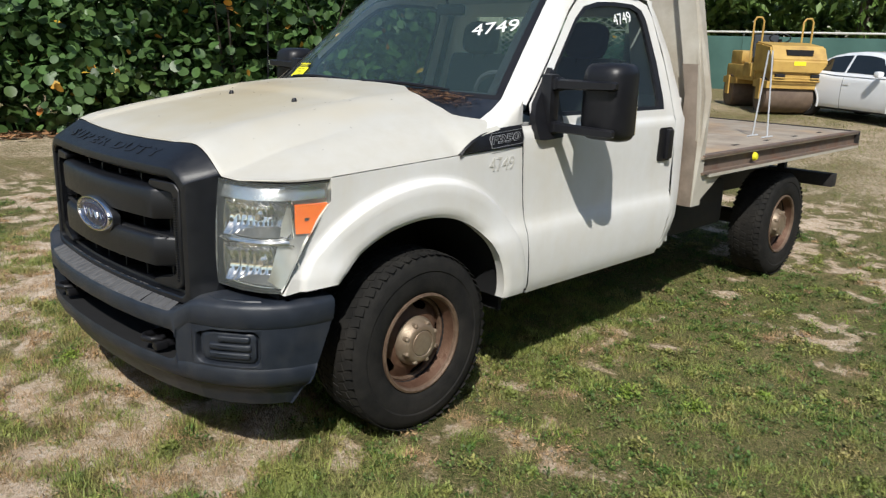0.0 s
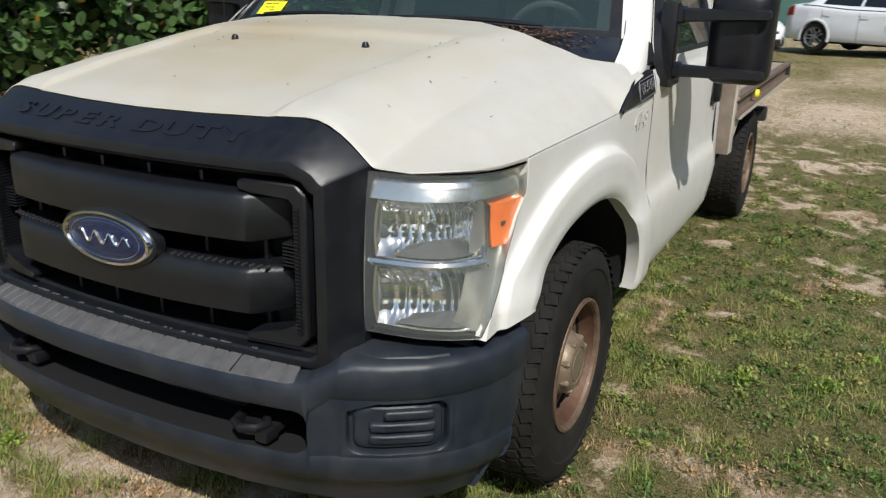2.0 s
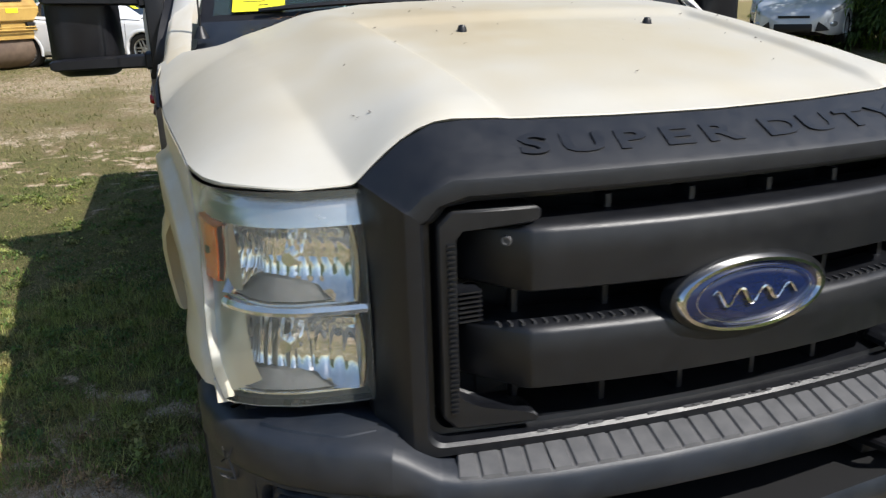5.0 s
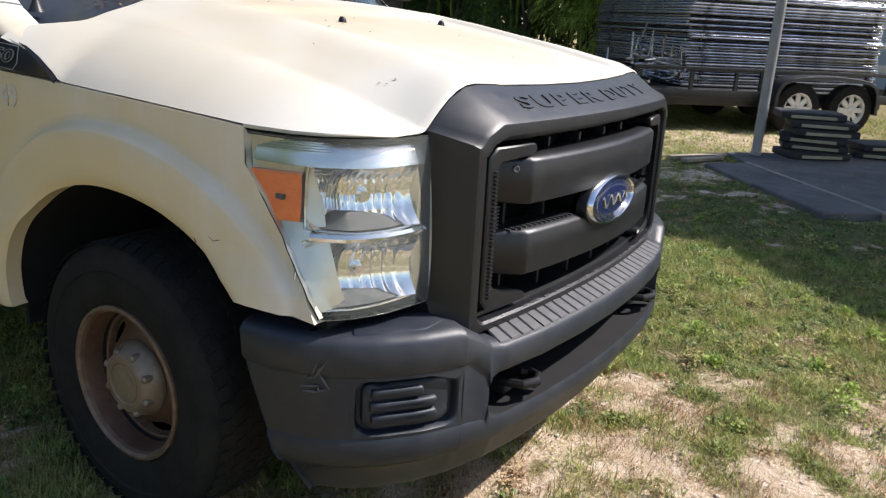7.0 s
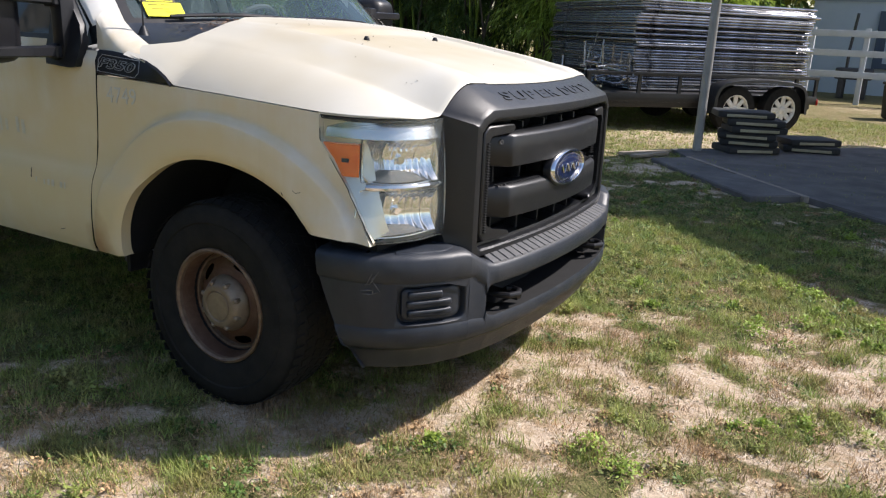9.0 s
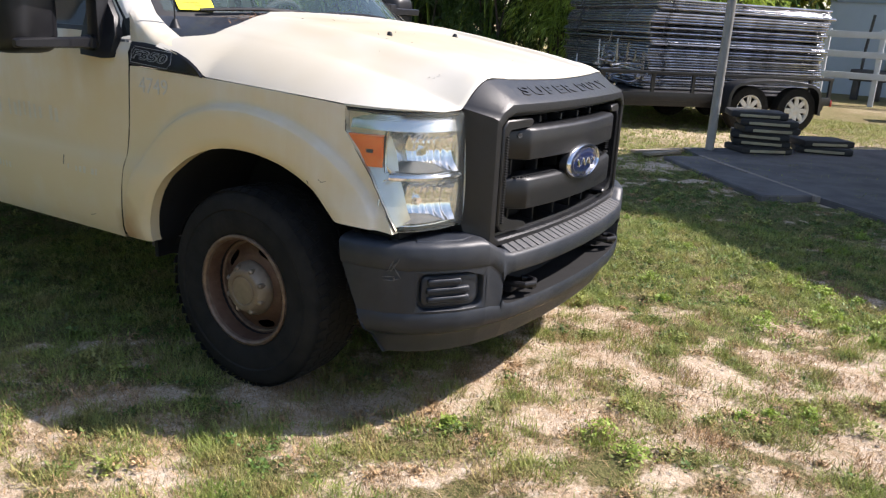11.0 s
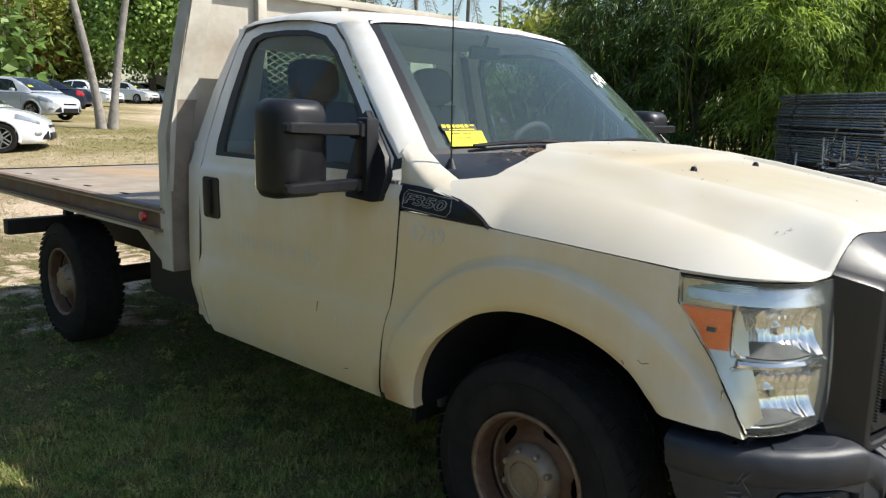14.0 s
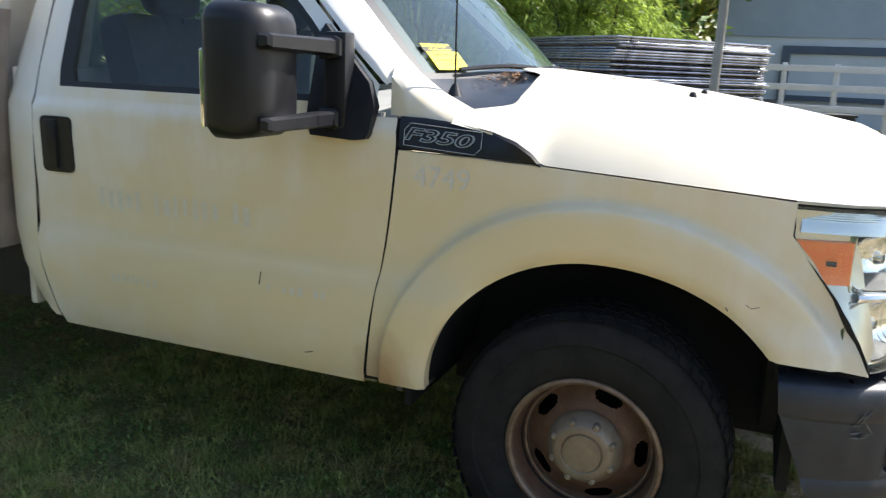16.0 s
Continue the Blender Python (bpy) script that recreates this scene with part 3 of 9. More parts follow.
def spaced(lo, hi, step, far, growth=1.16):
    a = list(np.arange(lo, hi + 1e-6, step))
    s = step
    while a[-1] < far:
        s *= growth
        a.append(a[-1] + s)
    s, left = step, [lo]
    while left[-1] > -far:
        s *= growth
        left.append(left[-1] - s)
    return np.array(left[:0:-1] + a)


gx, gy = spaced(-6.5, 4.5, 0.042, 1500, 1.14), spaced(-5.5, 6.0, 0.042, 1500, 1.14)
GX, GY = np.meshgrid(gx, gy, indexing="ij")
GZ = ground_z(GX, GY)
idx = np.arange(GX.size).reshape(GX.shape)
quads = np.stack([idx[:-1, :-1], idx[1:, :-1], idx[1:, 1:], idx[:-1, 1:]], -1).reshape(-1, 4)


def ground_mat():
    m = bpy.data.materials.new("sandy_lawn")
    m.use_nodes = True
    n, l = m.node_tree.nodes, m.node_tree.links
    b = n["Principled BSDF"]
    tc = n.new("ShaderNodeTexCoord")
    at = n.new("ShaderNodeAttribute")
    at.attribute_name = "turf"
    dry = n.new("ShaderNodeAttribute")
    dry.attribute_name = "dry"

    def tex(s, d=6.0, r=0.6):
        t = n.new("ShaderNodeTexNoise")
        t.inputs["Scale"].default_value, t.inputs["Detail"].default_value, t.inputs["Roughness"].default_value = s, d, r
        l.new(tc.outputs["Object"], t.inputs["Vector"])
        return t.outputs["Fac"]

    def rng(src, a, z, c=0.0, d=1.0):
        r = n.new("ShaderNodeMapRange")
        for k, v in zip(("From Min", "From Max", "To Min", "To Max"), (a, z, c, d)):
            r.inputs[k].default_value = v
        l.new(src, r.inputs["Value"])
        return r.outputs[0]

    def mx(f, a, c):
        k = n.new("ShaderNodeMix")
        k.data_type = "RGBA"
        l.new(f, k.inputs["Factor"])
        for s, v in ((k.inputs["A"], a), (k.inputs["B"], c)):
            if isinstance(v, tuple):
                s.default_value = (*v, 1)
            else:
                l.new(v, s)
        return k.outputs["Result"]

    def op(kind, a, c):
        k = n.new("ShaderNodeMath")
        k.operation = kind
        l.new(a, k.inputs[0])
        if isinstance(c, float):
            k.inputs[1].default_value = c
        else:
            l.new(c, k.inputs[1])
        return k.outputs[0]

    sand = mx(rng(tex(4.0), 0.35, 0.65), (0.66, 0.525, 0.39), (0.57, 0.43, 0.30))
    sand = mx(rng(tex(30.0, 5.0, 0.75), 0.50, 0.64), sand, (0.76, 0.655, 0.53))
    sand = mx(rng(tex(80.0, 4.0, 0.75), 0.55, 0.68), sand, (0.33, 0.26, 0.19))
    sand = mx(rng(tex(9.0, 8.0, 0.78), 0.51, 0.60), sand, (0.42, 0.31, 0.19))
    turf = mx(rng(tex(14.0, 7.0, 0.7), 0.38, 0.62), (0.125, 0.125, 0.042), (0.22, 0.17, 0.085))
    turf = mx(rng(tex(1.3, 6.0, 0.7), 0.46, 0.60), turf, (0.25, 0.18, 0.10))
    turf = mx(rng(at.outputs["Fac"], 0.7, 1.0, 0.0, 0.6), turf, (0.115, 0.135, 0.040))
    turf = mx(rng(dry.outputs["Fac"], 0.0, 1.0, 0.0, 0.7), turf, (0.33, 0.275, 0.115))
    turf = mx(rng(tex(42.0, 5.0, 0.75), 0.50, 0.62), turf, (0.055, 0.062, 0.020))
    turf = mx(rng(tex(150.0, 4.0, 0.8), 0.53, 0.62), turf, (0.26, 0.25, 0.095))
    turf = mx(rng(tex(95.0, 4.0, 0.8), 0.54, 0.62), turf, (0.042, 0.048, 0.016))
    turf = mx(rng(tex(110.0, 3.0, 0.8), 0.56, 0.63), turf, (0.30, 0.22, 0.12))
    f = op("ADD", at.outputs["Fac"], op("MULTIPLY", op("SUBTRACT", tex(26.0, 8.0, 0.8), 0.5), 2.6))
    f = op("ADD", f, op("MULTIPLY", op("SUBTRACT", tex(2.6, 5.0, 0.6), 0.5), 0.5))
    l.new(mx(rng(f, 0.20, 0.66), sand, turf), b.inputs["Base Color"])
    b.inputs["Roughness"].default_value = 0.95
    b.inputs["Specular IOR Level"].default_value = 0.15
    bp = n.new("ShaderNodeBump")
    bp.inputs["Strength"].default_value, bp.inputs["Distance"].default_value = 0.8, 0.035
    l.new(tex(45.0, 8.0, 0.75), bp.inputs["Height"])
    l.new(bp.outputs[0], b.inputs["Normal"])
    return m


ground = fast("ground", np.stack([GX, GY, GZ], -1).reshape(-1, 3), quads, ground_mat(), smooth=True)
turf_attr = ground.data.attributes.new("turf", "FLOAT", "POINT")
turf_attr.data.foreach_set("value", greenness(GX, GY).astype(np.float32).ravel())
dry_attr = ground.data.attributes.new("dry", "FLOAT", "POINT")
dry_attr.data.foreach_set("value", (np.clip((-GX - 5) / 8, 0, 1) * np.clip((GY + 1) / 4, 0, 1)).astype(np.float32).ravel())
tagged(ground, "patchy dry lawn with bare pale sand", "ground", kind="structure")


def blades(name, count, region, density, height, width, material, label, category, seed, k=9, spread=0.022):
    """Grass as thin bent blades in tufts, thickest where density() is high."""
    r = np.random.default_rng(seed)
    x, y = r.uniform(region[0], region[1], count), r.uniform(region[2], region[3], count)
    keep = r.random(count) < density(x, y)
    x, y = x[keep], y[keep]
    x, y = np.repeat(x, k), np.repeat(y, k)
    n = len(x)
    x, y = x + r.normal(0, spread, n), y + r.normal(0, spread, n)
    ln = height * r.uniform(0.5, 1.4, n)
    a, el = r.uniform(0, 2 * np.pi, n), r.uniform(0.15, 1.25, n)
    w = width * r.uniform(0.6, 1.3, n)
    p = np.stack([x, y, ground_z(x, y) - 0.003], 1)
    side = np.stack([-np.sin(a), np.cos(a), r.normal(0, 0.3, n)], 1) * w[:, None]
    tip = p + np.stack([np.cos(a) * np.cos(el), np.sin(a) * np.cos(el), np.sin(el)], 1) * ln[:, None]
    v = np.stack([p - side, p + side, tip], 1).reshape(-1, 3)
    f = np.arange(n * 3).reshape(-1, 3)
    return tagged(fast(name, v, f, material, smooth=False), label, category, kind="stuff")


def leaflets(name, count, region, density, k, spread, height, size, material, label, category, seed):
    """Low leafy plants: many small pointed leaves in mounds, highest at the middle of each."""
    r = np.random.default_rng(seed)
    x, y = r.uniform(region[0], region[1], count), r.uniform(region[2], region[3], count)
    keep = r.random(count) < density(x, y)
    x, y = x[keep], y[keep]
    rad = spread * r.uniform(0.5, 1.5, len(x))
    x, y, rad = np.repeat(x, k), np.repeat(y, k), np.repeat(rad, k)
    n = len(x)
    q, a = np.abs(r.normal(0, 0.5, n)), r.uniform(0, 2 * np.pi, n)
    x, y = x + np.cos(a) * rad * q, y + np.sin(a) * rad * q
    z = ground_z(x, y) + height * np.clip(1.1 - q, 0.08, 1) * r.uniform(0.05, 1.0, n) * rad / spread
    b, el, ln = r.uniform(0, 2 * np.pi, n), r.uniform(-0.3, 1.1, n), size * r.uniform(0.5, 1.4, n)
    d = np.stack([np.cos(b) * np.cos(el), np.sin(b) * np.cos(el), np.sin(el)], 1) * ln[:, None]
    e = np.stack([-np.sin(b), np.cos(b), r.normal(0, 0.4, n)], 1) * (ln * r.uniform(0.16, 0.34, n))[:, None]
    p = np.stack([x, y, z], 1)
    v = np.stack([p, p + d * 0.45 + e, p + d, p + d * 0.45 - e], 1).reshape(-1, 3)
    return tagged(fast(name, v, np.arange(n * 4).reshape(-1, 4), material), label, category, kind="stuff")


NEAR = (-5.5, 4.2, -5.2, 5.4)
FRONT = (-2.4, 3.4, -3.8, 3.4)
blades("grass", 34000, NEAR, lambda x, y: np.clip(greenness(x, y) * 1.0, 0.05, 1) * 0.72, 0.023, 0.0017, GRASS_M, "short green lawn grass in uneven patches", "grass", 1, 21, 0.03)
blades("dry_grass", 20000, NEAR, lambda x, y: np.clip(0.30 + 0.7 * greenness(x, y) - 0.6 * greenness(x, y) ** 2, 0, 1) * 0.6, 0.020, 0.0010, STRAW_M, "dry straw-coloured grass between the tufts", "grass", 2, 16, 0.03)
blades("tufts", 4600, FRONT, lambda x, y: np.clip(0.14 + 0.8 * greenness(x, y) + 0.5 * near_any(x, y, LUSH, 0.2), 0, 0.9) * np.where((y > 0.9) & (x < 0.3), 0.25, 1), 0.047, 0.0021, TUFT_M, "yellow-green grass tufts scattered on sand", "grass", 5, 135, 0.038)
blades("russet_tufts", 4200, FRONT, lambda x, y: 0.85 * np.exp(-((greenness(x, y) - 0.32) / 0.33) ** 2), 0.034, 0.0016, RUSSET_M, "withered red-brown grass tufts on sand", "grass", 6, 130, 0.04)
blades("weeds", 300, NEAR, lambda x, y: (greenness(x, y) > 0.5) * 0.6, 0.034, 0.0030, WEED_M, "leafy bright green weeds in the lawn", "weeds", 4, 70, 0.05)
leaflets("ground_cover", 12000, NEAR, lambda x, y: np.clip(2.4 * (greenness(x, y) - 0.42), 0, 1) * np.clip(5 * (fbm(x + 3, y - 7, 0.9, 61, 3) - 0.34 + 0.36 * np.exp(-(((x + 0.9) / 2.0) ** 2 + ((y - 1.9) / 1.1) ** 2))), 0, 1), 38, 0.07, 0.026, 0.0158, COVER_M, "low dark green leafy ground cover in the lawn", "ground cover", 21)
leaflets("leafy_clumps", 1500, NEAR, lambda x, y: np.clip(greenness(x, y) * 1.2 - 0.2, 0.04, 0.8), 140, 0.08, 0.042, 0.017, TUFT_M, "green leafy weed clumps standing on bare sand", "weeds", 22)
leaflets("withered_clumps", 2000, NEAR, lambda x, y: 0.9 * np.exp(-((greenness(x, y) - 0.35) / 0.33) ** 2), 150, 0.09, 0.018, 0.013, RUSSET_M, "withered brown weed clumps on bare sand", "weeds", 23)
leaflets("bright_clumps", 560, (-1.5, 3.6, -4.4, 4.0), lambda x, y: 0.85 * np.clip(0.9 * near_any(x, y, LUSH[:16], 0.16) + np.exp(-(((x - 1.9) / 0.9) ** 2 + ((y - 1.5) / 0.6) ** 2)) + 0.8 * np.exp(-(((x - 1.8) / 1.1) ** 2 + ((y - 2.5) / 1.0) ** 2)), 0, 1), 220, 0.085, 0.05, 0.0175, WEED_M, "bright green leafy weeds standing in the lawn", "weeds", 24)
blades("far_grass", 26000, (-24, -5, -6.5, 9), lambda x, y: np.clip(greenness(x, y) + 0.1, 0, 1) * 0.5, 0.05, 0.006, DRY_GRASS_M, "short dry lawn grass towards the cars", "grass", 6, 6, 0.06)
blades("shade_grass", 26000, (-5, 5, 5, 14), lambda x, y: np.clip(greenness(x, y) + 0.15, 0, 1) * 0.7, 0.055, 0.005, TUFT_M, "lawn grass round the trailer", "grass", 7, 8, 0.04)

# straw and twig scraps lying flat
rs_ = np.random.default_rng(19)
sn = 34000
sx_, sy_ = rs_.uniform(-4.5, 4.0, sn), rs_.uniform(-5.2, 5.0, sn)
sa, sl, sw = rs_.uniform(0, np.pi, sn), rs_.uniform(0.006, 0.024, sn), rs_.uniform(0.0006, 0.0015, sn)
sc = np.stack([sx_, sy_, ground_z(sx_, sy_) + rs_.uniform(0.002, 0.010, sn)], 1)
sd = np.stack([np.cos(sa), np.sin(sa), rs_.normal(0, 0.12, sn)], 1) * sl[:, None]
se = np.stack([-np.sin(sa), np.cos(sa), 0 * sa], 1) * sw[:, None]
sv = np.stack([sc - sd - se, sc + sd - se * 0.6, sc + sd + se * 0.6, sc - sd + se], 1).reshape(-1, 3)
tagged(fast("straw", sv, np.arange(sn * 4).reshape(-1, 4), STRAW_M), "dry straw and twig scraps lying on sand", "straw", kind="stuff")

rp = np.random.default_rng(8)
pn = 26000
px, py = rp.uniform(-4.5, 4.0, pn), rp.uniform(-5.2, 4.0, pn)
ok = greenness(px, py) < 0.55
px, py = px[ok], py[ok]
ps = 0.0022 + 0.0075 * rp.random(len(px)) ** 4
octa = np.array([(1, 0, 0), (0, 1, 0), (-1, 0, 0), (0, -1, 0), (0, 0, 0.7), (0, 0, -0.7)], float)
pv = octa[None] * (ps[:, None] * rp.uniform(0.6, 1.3, (len(px), 1)))[:, :, None] * rp.uniform(0.6, 1.3, (len(px), 6, 3)) + np.stack([px, py, ground_z(px, py) + ps * 0.2], 1)[:, None]
pf = np.array([(0, 1, 4), (1, 2, 4), (2, 3, 4), (3, 0, 4), (1, 0, 5), (2, 1, 5), (3, 2, 5), (0, 3, 5)])
tagged(fast("gravel", pv.reshape(-1, 3), (np.arange(len(px))[:, None, None] * 6 + pf).reshape(-1, 3), PEBBLE_M), "pale limestone chips in the sand", "gravel", kind="stuff")

# the flatbed truck: front axle at x = 0, nose towards +x ---------------------------
WB = 3.74
truck = thing("flatbed_truck", "white single-cab flatbed truck with black plastic grille, parked on grass", "truck")

SIDE = [(0.40, 0.93), (0.46, 0.975), (0.52, 1.0), (0.62, 1.012), (0.72, 1.016), (0.78, 1.012), (0.83, 0.994), (0.9, 0.988), (1.15, 0.996),
        (1.235, 0.993), (1.262, 0.978), (1.33, 0.963), (1.60, 0.872), (1.86, 0.772), (1.92, 0.735)]


def skin(x, z):
    """Half width of the body at a place on its side."""
    y = lerp(z, SIDE)
    t = smooth01((x + 0.25) / 0.95)
    return y - 0.062 * t * (1.08 - 0.23 * smooth01((z - 0.72) / 0.25))


def both(fn):
    """Build a part for the driver's side (+1) and for the other side (-1)."""
    return [fn(1), fn(-1)]


def flip(rows, s):
    return [[(x, y * s, z) for x, y, z in r] for r in rows]


# hood
def hood_front(y):
    return lerp(y, [(0, 0.802), (0.2, 0.795), (0.43, 0.772), (0.58, 0.758), (0.67, 0.751), (0.78, 0.735), (0.83, 0.712), (0.87, 0.685), (0.905, 0.65), (0.928, 0.60), (0.94, 0.53), (0.947, 0.455)])


def panel_edge(x):
    """Half width of the sunk panel in the middle of the hood."""
    return lerp(x, [(-0.42, 0.545), (0.04, 0.49), (0.76, 0.43)])


def valley(x):
    """Where the dome meets the flat shoulder beside it."""
    return lerp(x, [(-0.42, 0.80), (0.0, 0.765), (0.39, 0.725), (0.76, 0.684)])


def hood_z(x, y):
    zc = lerp(x, [(-0.42, 1.398), (-0.1, 1.372), (0.137, 1.342), (0.5, 1.286), (0.7, 1.247), (0.805, 1.222)])
    yr, yv = panel_edge(x), valley(x)
    fade = smooth01((0.80 - x) / 0.10)
    rim = smooth01((y - yr + 0.030) / 0.034)
    zc += 0.010 * fade * max(0, 1 - (y / yr) ** 2)
    rise = 0.015 * fade * (rim + (1 - rim) * (1 - smooth01((x + 0.06) / 0.09)))
    depth = lerp(x, [(-0.42, 0.052), (0.0, 0.056), (0.3, 0.062), (0.5, 0.074), (0.65, 0.092), (0.76, 0.102)])
    y0 = lerp(x, [(-0.42, 0.56), (0.3, 0.50), (0.6, 0.50), (0.76, 0.52)])
    q = max(0, (y - y0) / (yv - y0))
    dome = zc + rise * (1 - smooth01((y - y0) / 0.16)) - depth * q ** lerp(x, [(0.0, 1.45), (0.7, 1.8)])
    shoulder = zc - depth - lerp(x, [(-0.42, 0.0), (0.3, 0.05), (0.7, 0.08)]) * (y - yv)
    soft = 0.006
    z = 0.5 * (dome + shoulder + math.sqrt((dome - shoulder) ** 2 + soft * soft)) - soft * 0.25 if y > y0 else dome
    seam = lerp(x, [(-0.42, 1.268), (-0.39, 1.262), (-0.30, 1.246), (-0.235, 1.226), (-0.19, 1.199), (-0.163, 1.176), (0.08, 1.162), (0.34, 1.145), (0.47, 1.137), (0.60, 1.130)])
    k = min(max((y - 0.74) / 0.207, 0), 1) ** 1.75
    return z * (1 - k) + min(z, seam) * k


def hood_rear(y):
    """Where the hood ends towards the windscreen; it leaves the cowl corners bare."""
    return -0.42 + 0.125 * smooth01((abs(y) - 0.34) / 0.24) * (1 - smooth01((abs(y) - 0.80) / 0.11))


# lines along the hood follow the panel's edge and the valley
HY = [0, 0.12, 0.24, 0.34, 0.40, 0.43, 0.443, 0.45, 0.454, 0.458, 0.462, 0.466, 0.47, 0.474, 0.48, 0.495, 0.52, 0.55, 0.58, 0.61, 0.64, 0.665, 0.685, 0.70, 0.708, 0.715, 0.72, 0.725, 0.732, 0.74, 0.755, 0.775, 0.80, 0.83, 0.86, 0.885, 0.905, 0.92, 0.932, 0.94, 0.947]
rows = []
for i in range(57):
    u = i / 56
    row = []
    for y in [-v for v in HY[:0:-1]] + HY:
        a = abs(y)
        for _ in range(3):
            x = hood_rear(a) + u * (hood_front(a) - hood_rear(a))
            a = lerp(abs(y), [(0, 0), (0.47, panel_edge(x)), (0.72, valley(x)), (0.947, 0.947)])
        x = hood_rear(a) + u * (hood_front(a) - hood_rear(a))
        edge = skin(x, 1.16) - 0.003
        grow = 1 + (edge / 0.947 - 1) * smooth01((a - 0.72) / 0.21)
        row.append((x, math.copysign(a * grow, y), hood_z(x, a)))
    rows.append(row)
edge_row = rows[-1]
rows.append([(x + 0.0015, y, z - 0.003) for x, y, z in edge_row])
rows.append([(x - 0.006, y, z - 0.008) for x, y, z in edge_row])
hood = part("hood", loft(rows), HOOD_WHITE, truck, "white hood stained cream by sap", angle=42)
part("hood_gap", loft([[(x - 0.006, y * 0.998, z - 0.007) for x, y, z in edge_row], [(x - 0.012, y * 0.99, z - 0.022) for x, y, z in edge_row]]), SEAM, hood)
for s in (1, -1):
    bm = bmesh.new()
    revolve(bm, [(0.0, 0.014), (0.007, 0.013), (0.011, 0.006), (0.013, -0.004)], 12, "z")
    noz = part("washer_nozzle", bm, BLACK, hood, "black washer nozzle")
    noz.matrix_basis = pose(0.137, s * 0.263, hood_z(0.137, 0.263) + 0.002)


bm = bmesh.new()
rh_ = random.Random(31)
for k in range(42):
    x, y = rh_.uniform(-0.35, 0.62), rh_.uniform(-0.84, 0.84)
    p = Vector((x, y, hood_z(x, abs(y)) + 0.0025))
    a, L, w = rh_.uniform(0, 6.28), rh_.choice([rh_.uniform(0.002, 0.005), rh_.uniform(0.003, 0.010)]), rh_.uniform(0.001, 0.003)
    d, e = Vector((math.cos(a), math.sin(a), 0)), Vector((-math.sin(a), math.cos(a), 0))
    bm.faces.new([bm.verts.new(p + d * L + Vector((0, 0, 0.003))), bm.verts.new(p + e * w), bm.verts.new(p - d * L), bm.verts.new(p - e * w)])
tagged(part("hood_debris", bm, DARK_BARK, None, smooth=False), "small dark leaf and twig scraps on the hood", "debris", kind="stuff")


# wings with the wheel arch cut into them
ARCH = (0.0, 0.50)


def arch_r(a):
    """Distance of the arch edge from ARCH at the angle a."""
    c, s = math.cos(a), math.sin(a)
    rx = 0.532 if c > 0 else 0.462
    return 1 / math.sqrt((c / rx) ** 2 + (s / 0.432) ** 2)


OUTLINE = [(-0.665, 0.470), (-0.628, 0.76), (-0.590, 1.02), (-0.572, 1.185), (-0.16, 1.172), (0.08, 1.158), (0.34, 1.141), (0.458, 1.133), (0.457, 1.05), (0.512, 0.99), (0.584, 0.878), (0.640, 0.78), (0.666, 0.726), (0.60, 0.70)]


def ray_out(a):
    c, s = math.cos(a), math.sin(a)
    best = 2.0
    for (x0, z0), (x1, z1) in zip(OUTLINE, OUTLINE[1:]):
        x0, z0, x1, z1 = x0 - ARCH[0], z0 - ARCH[1], x1 - ARCH[0], z1 - ARCH[1]
        d = c * (z1 - z0) - s * (x1 - x0)
        if abs(d) < 1e-9:
            continue
        t = (x0 * (z1 - z0) - z0 * (x1 - x0)) / d
        u = (x0 * s - z0 * c) / d
        if t > 0 and -1e-6 <= u <= 1 + 1e-6:
            best = min(best, t)
    return best


